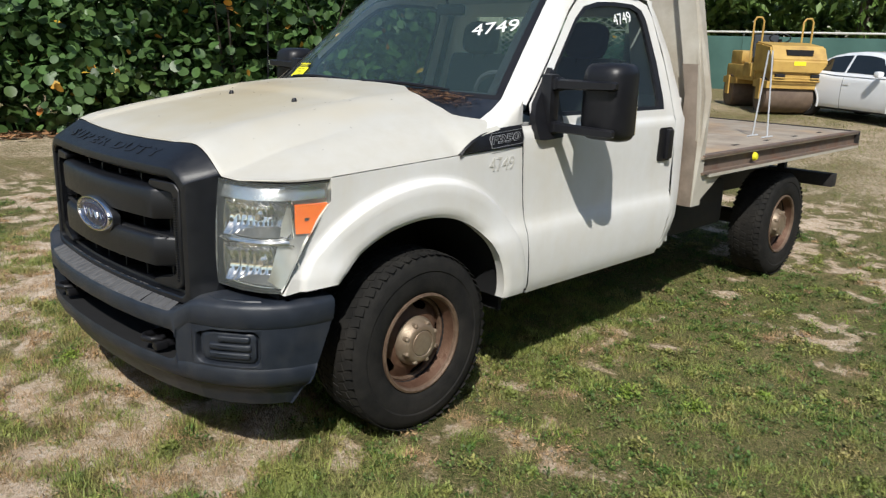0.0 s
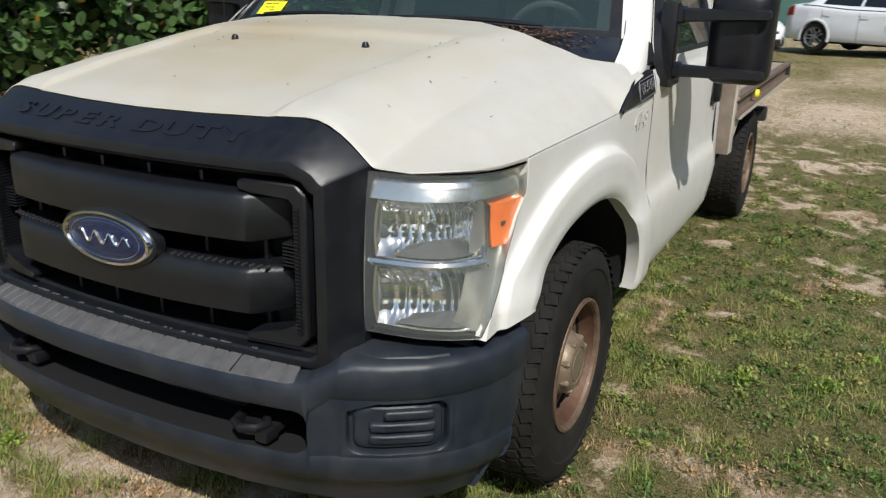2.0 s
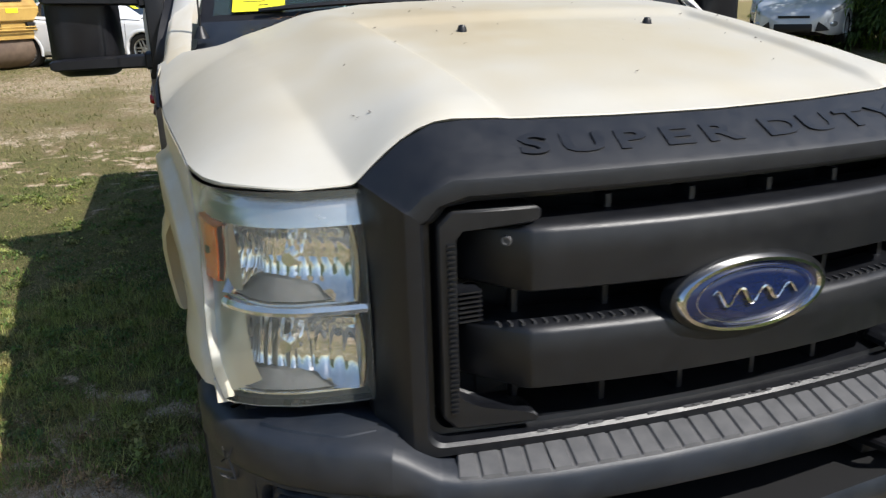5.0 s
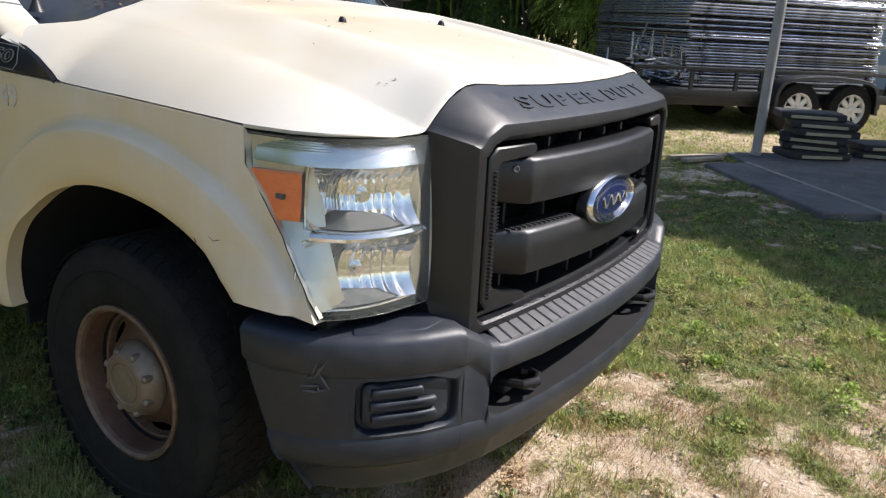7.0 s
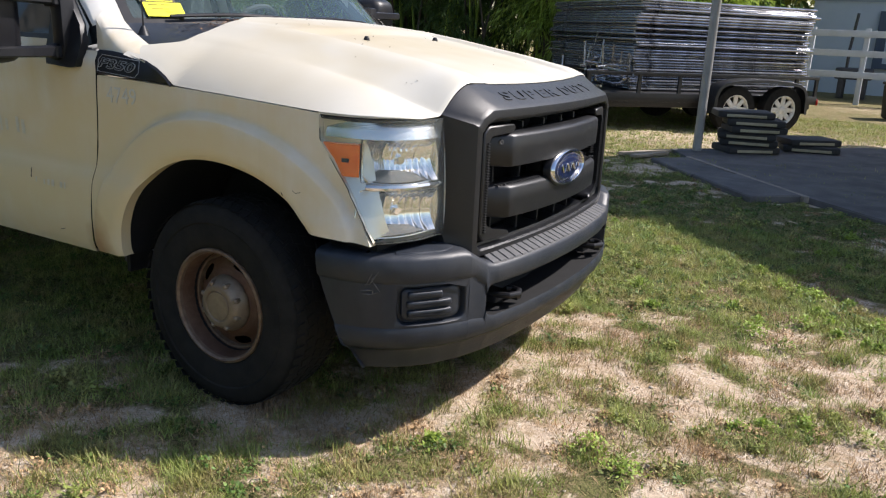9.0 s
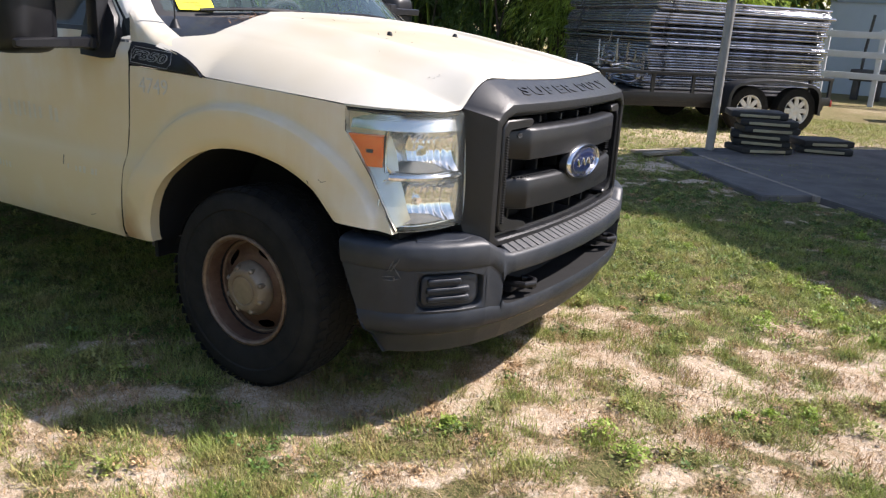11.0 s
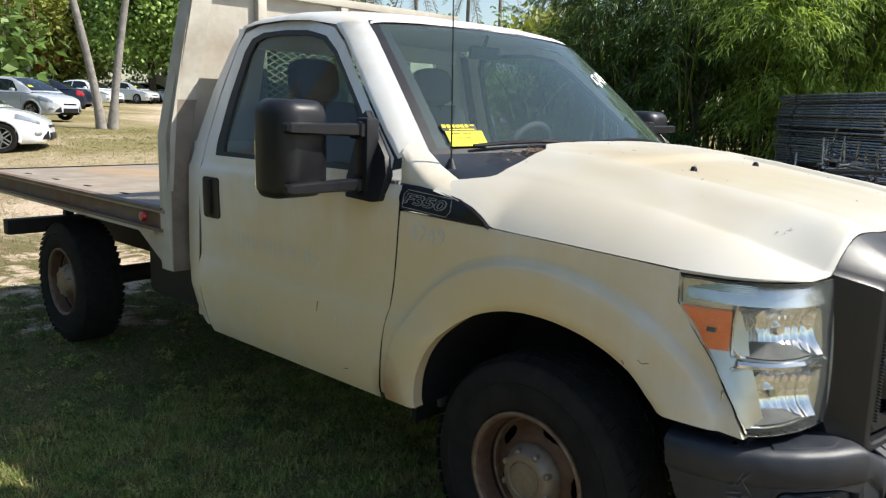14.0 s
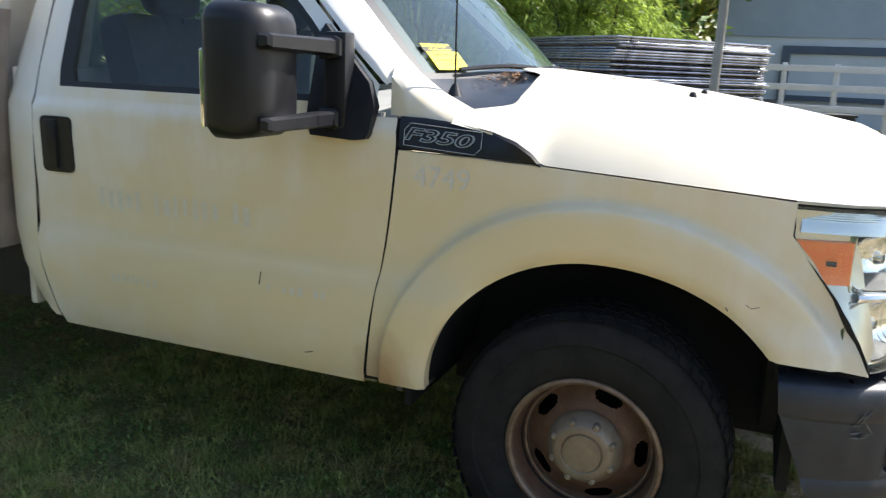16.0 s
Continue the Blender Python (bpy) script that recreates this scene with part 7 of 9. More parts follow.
# a thin white wire stand on the deck
bm = bmesh.new()
tube(bm, [(0, -0.055, 0.006), (0.0, -0.014, 0.62), (0, 0.014, 0.62), (0.0, 0.055, 0.006)], 0.006, 6)
tube(bm, [(-0.09, -0.055, 0.006), (0.09, -0.055, 0.006)], 0.006, 6)
tube(bm, [(-0.09, 0.055, 0.006), (0.09, 0.055, 0.006)], 0.006, 6)
stand = part("wire_stand", bm, FENCE_WHITE, None)
stand.matrix_basis = pose(-3.63, 0.77, 1.0225)
tagged(stand, "thin white wire stand on the truck deck", "wire stand")

# leaves and trees ----------------------------------------------------------------
def leaf_arrays(c, d, n, length, width, shape):
    """Corners and faces of leaves at c, pointing along d, with normals n. shape: 'round' or 'blade'."""
    d = d / np.linalg.norm(d, axis=1, keepdims=True)
    n = n - d * np.sum(n * d, 1, keepdims=True)
    n = n / (np.linalg.norm(n, axis=1, keepdims=True) + 1e-9)
    s = np.cross(d, n)
    L, W = np.asarray(length)[:, None], np.asarray(width)[:, None]
    if shape == "round":
        pts = [(0.0, 0.0, 0.0)] + [(0.5 * math.cos(k * math.pi / 4.5), 0.5 * math.sin(k * math.pi / 4.5), 0.09 * abs(math.sin(k * math.pi / 4.5)) - 0.03 * math.cos(k * math.pi / 4.5)) for k in range(9)]
        tri = [(0, k + 1, (k + 1) % 9 + 1) for k in range(9)]
    else:
        pts = [(0.0, 0.0, 0), (0.4, 0.5, 0.03), (1.0, 0.0, -0.12), (0.4, -0.5, 0.03)]
        tri = [(0, 1, 2), (0, 2, 3)]
    v = np.stack([c + d * (a * L) + s * (b * W) + n * (e * L) for a, b, e in pts], 1)
    f = (np.arange(len(c))[:, None, None] * len(pts) + np.array(tri)[None]).reshape(-1, 3)
    return v.reshape(-1, 3), f


def unit(r, n):
    v = r.normal(size=(n, 3))
    return v / np.linalg.norm(v, axis=1, keepdims=True)


def crown(name, blobs, count, length, width, material, parent, seed, shape="blade", clump=26, spread=0.35, droop=0.2, shell=0.55):
    """A crown of leaves: clumps scattered in blobs (x, y, z, rx, ry, rz), thin inside and uneven outside."""
    r = np.random.default_rng(seed)
    b = np.array(blobs, float)
    wts = b[:, 3] * b[:, 4] * b[:, 5]
    k = max(count // clump, 1)
    pick = r.choice(len(b), k, p=wts / wts.sum())
    u = unit(r, k)
    rad = np.where(r.random(k) < 0.75, r.uniform(shell, 1.08, k), r.uniform(shell * 0.4, shell, k))[:, None]
    cc = b[pick, :3] + u * rad * b[pick, 3:]
    cc = np.repeat(cc, clump, 0)
    out = np.repeat(u, clump, 0)
    n = len(cc)
    off = r.normal(size=(n, 3)) * spread * np.array([1, 1, 0.6])
    c = cc + off
    d = out * 0.5 + unit(r, n) * 0.9 + np.array([0, 0, -droop])
    nn = unit(r, n) * 0.8 + np.array([0, 0, 0.9]) + out * 0.4
    ln = length * r.uniform(0.6, 1.3, n)
    v, f = leaf_arrays(c, d, nn, ln, ln * (width / length) * r.uniform(0.8, 1.2, n), shape)
    keep = c[:, 2] > 0.02
    f = f[np.repeat(keep, len(f) // n)]
    return fast(name, v, f, material, parent)


def tree(label, at, trunk_h, trunk_r, blobs, count, length, width, leaf, seed, bark=DARK_BARK, lean=(0, 0), category="tree", **kw):
    t = thing("tree", label, category)
    t.matrix_basis = pose(*at)
    r = random.Random(seed)
    bm = bmesh.new()
    top = Vector((lean[0], lean[1], trunk_h))
    tube(bm, [(0, 0, -0.1), top * 0.3 + Vector((0.05, 0, 0)), top * 0.7, top], [trunk_r * 1.35, trunk_r, trunk_r * 0.8, trunk_r * 0.6], 10)
    part("trunk", bm, bark, t)
    for bl in blobs[:7]:
        bm = bmesh.new()
        e = Vector(bl[:3])
        s = top * r.uniform(0.55, 0.98)
        tube(bm, [s, s.lerp(e, 0.5) + Vector((r.uniform(-0.2, 0.2), r.uniform(-0.2, 0.2), 0.1)), e], [trunk_r * 0.45, trunk_r * 0.3, trunk_r * 0.1], 6)
        part("limb", bm, bark, t)
    crown("crown", blobs, count, length, width, leaf, t, seed, **kw)
    return t


# sea-grape hedge: one run of bushes along a line
hedge_line = [(-12.2, -7.6), (-10.4, -7.7), (-8.6, -7.9), (-6.9, -8.4), (-5.2, -9.3), (-3.5, -10.3), (-1.9, -11.3), (-0.2, -12.3), (1.6, -13.2)]
for i, (hx, hy) in enumerate(hedge_line):
    b = thing("hedge_bush", "tall hedge bush with round glossy green leaves", "hedge", "hedge along the lawn")
    b.matrix_basis = pose(hx, hy, 0)
    r = random.Random(i)
    blobs = [(r.uniform(-0.5, 0.5), r.uniform(-0.3, 0.4), z, 1.15, 1.05, 0.75) for z in (0.5, 1.2, 2.0, 2.8)] + [(r.uniform(-0.8, 0.8), 0.5, r.uniform(0.4, 1.4), 0.6, 0.6, 0.5)]
    crown("leaves", blobs, 2800, 0.165, 0.16, LEAF_SG, b, 100 + i, "round", 9, 0.24, 0.35, 0.45)
    crown("old_leaves", blobs, 48, 0.14, 0.13, LEAF_OLD, b, 200 + i, "round", 1, 0.2, 0.5, 0.8)
    for k in range(7):
        bm = bmesh.new()
        e = Vector((r.uniform(-1, 1), r.uniform(-0.6, 0.9), r.uniform(1.2, 2.8)))
        s = Vector((r.uniform(-0.4, 0.4), r.uniform(-0.4, 0.2), -0.05))
        tube(bm, [s, s.lerp(e, 0.5) + Vector((r.uniform(-0.3, 0.3), 0, 0)), e], [0.035, 0.022, 0.008], 6)
        part("branch", bm, DARK_BARK, b)
    crown("inner_leaves", [(0, -0.9, 1.3, 1.2, 0.7, 1.5)], 700, 0.20, 0.19, LEAF_SG, b, 300 + i, "round", 9, 0.3, 0.2, 0.1)

# fallen leaves below the hedge
rf = np.random.default_rng(77)
fx = rf.uniform(-11.5, 0.5, 900)
fy = np.interp(fx, [p[0] for p in hedge_line], [p[1] + 1.15 for p in hedge_line]) + rf.normal(0, 0.35, 900)
v, f = leaf_arrays(np.stack([fx, fy, rf.uniform(0.005, 0.04, 900)], 1), unit(rf, 900) * np.array([1, 1, 0.2]), np.tile([0, 0, 1.0], (900, 1)) + unit(rf, 900) * 0.3, rf.uniform(0.08, 0.15, 900), rf.uniform(0.08, 0.14, 900), "round")
tagged(fast("fallen_leaves", v, f, LITTER_M), "dry fallen leaves along the hedge foot", "fallen leaves", kind="stuff")


def frond(rows_v, rows_f, base, az, length, lift, r, leaflets=26, wide=0.035, leaf_len=0.6):
    """One feathered palm frond as leaflets along an arching rib."""
    d = np.array([math.cos(az), math.sin(az)])
    pts = []
    for k in range(leaflets):
        u = (k + 1) / leaflets
        h = length * (lift * u - (0.55 + 0.35 * (1 - lift)) * u * u)
        pts.append(np.array([base[0] + d[0] * length * u * 0.9, base[1] + d[1] * length * u * 0.9, base[2] + h]))
    c, dd, nn, ln = [], [], [], []
    for k, p in enumerate(pts):
        u = (k + 1) / leaflets
        for sgn in (1, -1):
            sd = np.array([-d[1] * sgn, d[0] * sgn, -0.45])
            c.append(p)
            dd.append(sd + np.array([d[0] * 0.6, d[1] * 0.6, 0]) + r.normal(0, 0.12, 3))
            nn.append(np.array([0, 0, 1.0]))
            ln.append(leaf_len * (1 - 0.75 * abs(u - 0.4)) * r.uniform(0.8, 1.1))
    v, f = leaf_arrays(np.array(c), np.array(dd), np.array(nn), np.array(ln), np.full(len(c), wide), "blade")
    rows_f.append(f + sum(len(q) for q in rows_v))
    rows_v.append(v)
    return pts


def palm(label, at, h, rad, lean, seed, fronds=15, flen=2.6, dead=0):
    t = thing("palm_tree", label, "palm tree")
    t.matrix_basis = pose(*at)
    r = np.random.default_rng(seed)
    bm = bmesh.new()
    n = 14
    pts = [(lean[0] * (k / n) ** 1.3, lean[1] * (k / n) ** 1.3, -0.1 + (h + 0.1) * k / n) for k in range(n + 1)]
    tube(bm, pts, [rad * (1.5 - 0.5 * min(k / 2, 1)) * (1 - 0.3 * k / n) * (1 + 0.03 * (k % 2)) for k in range(n + 1)], 14)
    part("trunk", bm, BARK, t)
    top = pts[-1]
    for mat_, cnt, lo, hi, nm in ((LEAF_PALM, fronds, 0.1, 1.1, "fronds"), (LEAF_DEAD, dead, -1.6, -0.6, "dead_fronds")):
        if not cnt:
            continue
        vs, fs = [], []
        bm = bmesh.new()
        for k in range(cnt):
            pp = frond(vs, fs, top, 2 * math.pi * k / cnt + r.uniform(-0.2, 0.2), flen * r.uniform(0.8, 1.1), r.uniform(lo, hi), r)
            tube(bm, [top] + [tuple(p) for p in pp[::5]], 0.02, 4, False)
        fast("crown" if nm == "fronds" else "dead_fronds", np.concatenate(vs), np.concatenate(fs), mat_, t)
        part("ribs", bm, mat_, t)
    return t


palm("smooth grey palm trunk standing in a bare sand ring", (-6.35, -3.62, 0), 6.2, 0.165, (0.1, -0.1), 1, 14, 2.4)
palm("slender leaning palm in a pair on the far lawn", (-23.2, 7.60, 0.6), 7.6, 0.125, (-1.0, -1.25), 2, 14, 3.0)
palm("slender leaning palm in a pair on the far lawn", (-23.1, 7.88, 0.6), 7.3, 0.125, (0.2, 1.15), 3, 14, 3.0)
bm = bmesh.new()
rb = random.Random(12)
for k in range(9):
    p = Vector((-6.35 + rb.uniform(-0.9, 0.9), -3.62 + rb.uniform(-0.7, 0.8), 0.015))
    a = rb.uniform(0, 6.28)
    d = Vector((math.cos(a), math.sin(a), 0))
    tube(bm, [p - d * 0.16, p + Vector((0, 0, 0.02)), p + d * rb.uniform(0.1, 0.22)], [0.02, 0.035, 0.012], 5)
tagged(part("bark_scraps", bm, DARK_BARK), "dark dry palm bark scraps on sand", "bark", kind="stuff")

# tall palms and round trees far behind
for k, (px_, py_, h, dd) in enumerate([(-47, 31, 14.5, 8), (-44, 34.5, 15.5, 10), (-45, 37, 13.5, 9), (-41, 38.5, 15, 8), (-39, 41.5, 13.5, 4), (-37, 43, 16, 3), (-34, 43, 9.5, 2), (-36, 47, 14, 6), (-58, 17.5, 15, 6), (-50, 30, 16, 6)]):
    palm("tall palm with hanging brown dead fronds" if dd > 5 else "tall palm with green fronds", (px_, py_, 0), h * 0.78, 0.17, (0.4 * math.sin(k * 2.1), 0.5 * math.cos(k)), 20 + k, 14, 3.0, dd)


def round_blobs(r, w, h, z0, n=9):
    rr = random.Random(r)
    out = [(0, 0, z0 + h * 0.5, w * 0.75, w * 0.75, h * 0.5)]
    for k in range(n):
        a = 2 * math.pi * k / n + rr.uniform(-0.3, 0.3)
        out.append((math.cos(a) * w * 0.6, math.sin(a) * w * 0.6, z0 + h * rr.uniform(0.15, 0.75), w * 0.42, w * 0.42, h * 0.33))
    return out


for k, (x, y, w, h, z0, cnt, leaf, lab) in enumerate([
        (-55, 24.9, 4.5, 8.2, 4.0, 22000, LEAF_ROUND, "round dense dark green shade tree"),
        (-60, 20.0, 4.4, 7.2, 2.4, 13000, LEAF_PALE, "yellow-green flowering shade tree"),
        (-64, 30.5, 5.5, 12.0, 3.5, 9000, LEAF_TREE, "large dark green shade tree"),
        (-59, 35.0, 5.5, 14.0, 1.5, 11000, LEAF_TREE, "large dark green shade tree"),
        (-56, 41.0, 5.5, 12.0, 1.5, 9000, LEAF_TREE, "large dark green shade tree"),
        (-50, 45.0, 5.0, 8.0, 1.5, 6000, LEAF_TREE, "large dark green shade tree"),
        (-42, 48.0, 5.0, 7.0, 1.2, 6000, LEAF_PALE, "yellow-green shade tree far behind"),
        (-66, 13.0, 5.5, 10.0, 1.5, 6000, LEAF_TREE, "large dark green shade tree"),
        (-54, 31.0, 4.2, 6.5, 4.2, 9000, LEAF_TREE, "large dark green shade tree"),
        (-48, 33.5, 4.4, 8.0, 3.2, 9000, LEAF_TREE, "large dark green shade tree"),
        (-43, 40.5, 3.6, 6.4, 1.2, 5000, LEAF_PALE, "yellow-green shade tree far behind"),
        (-29, -13.0, 4.5, 8.0, 1.6, 5000, LEAF_TREE, "dark shade tree beyond the green fence"),
        (-30, -7.0, 4.5, 8.0, 1.8, 5000, LEAF_TREE, "dark shade tree beyond the green fence"),
        (-31, -1.0, 4.5, 8.0, 1.8, 5000, LEAF_TREE, "dark shade tree beyond the green fence"),
        (-24, -17.0, 4.5, 8.0, 1.2, 5000, LEAF_TREE, "dark shade tree beyond the hedge"),
        (-15, -15.0, 4.0, 7.5, 1.0, 5000, LEAF_TREE, "dark shade tree beyond the hedge"),
        (-7, -16.5, 4.0, 7.5, 1.0, 5000, LEAF_TREE, "dark shade tree beyond the hedge")]):
    tree(lab, (x, y, 0), z0 + h * 0.4, 0.28, round_blobs(k, w, h, z0), int(cnt * (1.7 if x < -40 else 1)), 0.33 if x < -40 else 0.42, 0.23 if x < -40 else 0.2, leaf, 40 + k, clump=14, spread=0.38)
crown("flowers", [(-60.5, 17.5, 5.5, 1.8, 1.8, 1.6), (-59, 19, 4.5, 1.2, 1.2, 1.0)], 260, 0.4, 0.3, RED_FLOWER, None, 9, clump=6)
tagged(bpy.data.objects["flowers"], "red flower clusters on the far tree", "flowers", kind="stuff")


# bamboo grove and trees behind the trailer
def bamboo(at, seed, h=7.0, n_clumps=150, leaf=LEAF_BAM, rad=1.7):
    t = thing("bamboo_clump", "tall clump of arching yellow-green to dark foliage in the bamboo grove", "bamboo", "bamboo grove")
    t.matrix_basis = pose(*at)
    r = np.random.default_rng(seed)
    cs, ds, ns, ls = [], [], [], []
    for k in range(15):
        a = r.uniform(0, 2 * math.pi)
        reach = rad * r.uniform(0.4, 1.25)
        hh = h * r.uniform(0.65, 1.1)
        base = Vector((r.normal(0, 0.35), r.normal(0, 0.35), -0.05))
        pts = [base + Vector((math.cos(a) * reach * (q / 8) ** 2.2, math.sin(a) * reach * (q / 8) ** 2.2, hh * (q / 8) * (1 - 0.12 * (q / 8) ** 2))) for q in range(9)]
        bm = bmesh.new()
        tube(bm, pts, [0.035 * (1 - 0.8 * q / 8) for q in range(9)], 6)
        part("culm", bm, LEAF_BAM if k % 2 else DARK_BARK, t)
        for q in range(n_clumps // 15):
            f = r.uniform(0.10, 1.0) ** 0.8
            i = min(int(f * 8), 7)
            p = np.array(pts[i].lerp(pts[i + 1], f * 8 - i))
            oa = a + r.normal(0, 1.0)
            out = np.array([math.cos(oa), math.sin(oa), r.uniform(-0.1, 0.5)])
            L = r.uniform(0.6, 1.5)
            m = 92
            u = r.uniform(0.15, 1.0, m)
            arc = p + out * (u * L)[:, None] + np.array([0, 0, -0.55]) * (L * u ** 2)[:, None]
            off = r.normal(size=(m, 3)) * np.array([0.085, 0.085, 0.05])
            cs.append(arc + off)
            ds.append(off * 3.0 + out * 0.5 + np.array([0, 0, -0.55]) * (0.5 + u)[:, None] + r.normal(size=(m, 3)) * 0.25)
            ns.append(np.tile([0, 0, 1.0], (m, 1)) + r.normal(size=(m, 3)) * 0.4)
            ls.append(r.uniform(0.11, 0.25, m))
    c, d, nn, ln = np.concatenate(cs), np.concatenate(ds), np.concatenate(ns), np.concatenate(ls)
    v, f = leaf_arrays(c, d, nn, ln, ln * 0.17, "blade")
    keep = np.repeat(c[:, 2] > 0.05, 2)
    fast("foliage", v, f[keep], leaf, t)
    return t


# Middle clumps take the dark leaf and stand in for a dark tree mass.
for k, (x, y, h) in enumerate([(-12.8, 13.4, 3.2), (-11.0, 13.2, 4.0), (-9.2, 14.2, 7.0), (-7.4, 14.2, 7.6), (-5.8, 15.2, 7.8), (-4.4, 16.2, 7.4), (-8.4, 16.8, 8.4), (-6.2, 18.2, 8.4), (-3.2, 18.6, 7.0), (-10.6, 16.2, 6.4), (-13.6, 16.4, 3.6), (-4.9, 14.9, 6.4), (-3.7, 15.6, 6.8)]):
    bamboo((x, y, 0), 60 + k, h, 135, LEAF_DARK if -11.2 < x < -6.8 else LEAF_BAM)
for k, (x, y, w, h, leaf) in enumerate([(-9, 22, 4, 9, LEAF_TREE), (-4.5, 24, 4, 9, LEAF_TREE), (-15, 21, 3.4, 4.6, LEAF_PALE), (-3.6, 33, 4.5, 9, LEAF_PALE), (-20, 27, 3.4, 4.6, LEAF_PALE), (-28, 36, 4.5, 7, LEAF_TREE)]):
    tree("dark green tree behind the bamboo", (x, y, 0), 4, 0.25, round_blobs(70 + k, w, h, 0.6), 6000, 0.42, 0.2, leaf, 90 + k, clump=14, spread=0.45)

# dark woods beyond the fence and the hedge
woods = crown("far_woods", [(-34 - (k % 3) * 1.5, -24 + 3.2 * k, 2.6 + 0.6 * (k % 2), 2.6, 2.6, 3.4) for k in range(11)] + [(-24 + 4.0 * k, -21 - (k % 2), 3.0, 3.0, 2.4, 3.6) for k in range(7)], 26000, 0.6, 0.36, LEAF_TREE, None, 66, clump=14, spread=0.6, shell=0.3)
tagged(woods, "dark green woods beyond the fence", "woods", kind="stuff")

# fence with green cloth
fence = thing("fence", "chain fence hung with green windscreen cloth", "fence", kind="")
fy0, fy1, fxp = -18.0, 4.5, -24.5
for k in range(11):
    y = fy0 + (fy1 - fy0) * k / 10
    bm = bmesh.new()
    tube(bm, [(fxp, y, 0.0), (fxp, y, 2.3)], 0.03, 8)
    part("post", bm, GALV, fence)
    if k < 10:
        bm = bmesh.new()
        y2 = fy0 + (fy1 - fy0) * (k + 1) / 10
        rows = [[(fxp + 0.04 + 0.03 * math.sin(9 * u + 3 * w), y + (y2 - y) * u, 0.18 + 1.98 * w) for u in np.linspace(0, 1, 12)] for w in np.linspace(0, 1, 6)]
        part("cloth", loft(rows), FENCE_M, fence)
bm = bmesh.new()
tube(bm, [(fxp, fy0, 2.3), (fxp, fy1, 2.3)], 0.035, 8)
part("top_rail", bm, RIM_WHITE, fence)


# cars -----------------------------------------------------------------------------
CAR_TOP = [(-2.22, 0.70), (-2.16, 0.93), (-2.02, 1.02), (-1.75, 1.05), (-1.3, 1.03), (-0.6, 0.97), (0.4, 0.95), (1.0, 0.955), (1.35, 0.925), (1.7, 0.86), (1.95, 0.775), (2.10, 0.68), (2.19, 0.56), (2.22, 0.46)]
CAR_HALF = [(-2.22, 0.60), (-2.14, 0.74), (-1.95, 0.83), (-1.5, 0.885), (-0.8, 0.905), (0.6, 0.905), (1.3, 0.895), (1.7, 0.865), (1.95, 0.79), (2.10, 0.66), (2.19, 0.46), (2.22, 0.30)]
CAR_LOW = [(-2.22, 0.42), (-2.1, 0.30), (-1.7, 0.21), (1.7, 0.19), (2.08, 0.21), (2.22, 0.30)]
CAR_ROOF = [(-1.72, 1.03), (-1.55, 1.10), (-1.25, 1.26), (-0.95, 1.375), (-0.6, 1.44), (-0.2, 1.465), (0.15, 1.455), (0.45, 1.40), (0.75, 1.275), (1.05, 1.115), (1.32, 0.945)]


def car_skin(x, v, out=0.0):
    """A point of the car's lower body: v from the sill (0) over the shoulder (0.6) to the middle (1)."""
    hw, zt, zl = lerp(x, CAR_HALF), lerp(x, CAR_TOP), lerp(x, CAR_LOW)
    h = zt - zl
    y = lerp(v, [(0, 0.90), (0.06, 0.965), (0.18, 0.995), (0.32, 1.0), (0.44, 0.985), (0.54, 0.972), (0.60, 0.945), (0.66, 0.875), (0.76, 0.68), (0.88, 0.36), (1, 0)]) * hw
    z = zl + h * lerp(v, [(0, 0.0), (0.06, 0.05), (0.18, 0.26), (0.32, 0.50), (0.44, 0.70), (0.54, 0.86), (0.60, 0.935), (0.66, 0.975), (0.76, 1.005), (0.88, 1.02), (1, 1.025)])
    return (x + out * 0.4 * (1 if x > 0 else -1), y + out, z + out * max(0.0, (v - 0.5)) * 2)


def car_cabin(x, v, out=0.0):
    """A point of the car's cabin: v from the belt (0) over the roof edge (0.6) to the middle (1)."""
    zr, zb = lerp(x, CAR_ROOF), lerp(x, CAR_TOP) - 0.03
    hb = lerp(x, CAR_HALF) * 0.955
    hr = lerp(x, [(-1.72, 0.70), (-1.2, 0.60), (-0.5, 0.575), (0.3, 0.585), (0.8, 0.66), (1.32, 0.78)])
    f = lerp(v, [(0, 0), (0.12, 0.16), (0.48, 0.80), (0.60, 0.955), (0.70, 0.985), (1, 1)])
    y = hb + (hr - hb) * min(v / 0.55, 1) if v < 0.56 else hr * lerp(v, [(0.56, 1.0), (0.62, 0.94), (0.72, 0.80), (1, 0)])
    return (x, y + out, zb + (zr - zb) * f + (0.012 * (v - 0.6) / 0.4 if v > 0.6 else 0) + out * max(0.0, v - 0.3))


def patch(fn, xs, vs, s, out):
    return [[(p[0], s * p[1], p[2]) for p in (fn(x, v, out) for v in vs)] for x in xs]


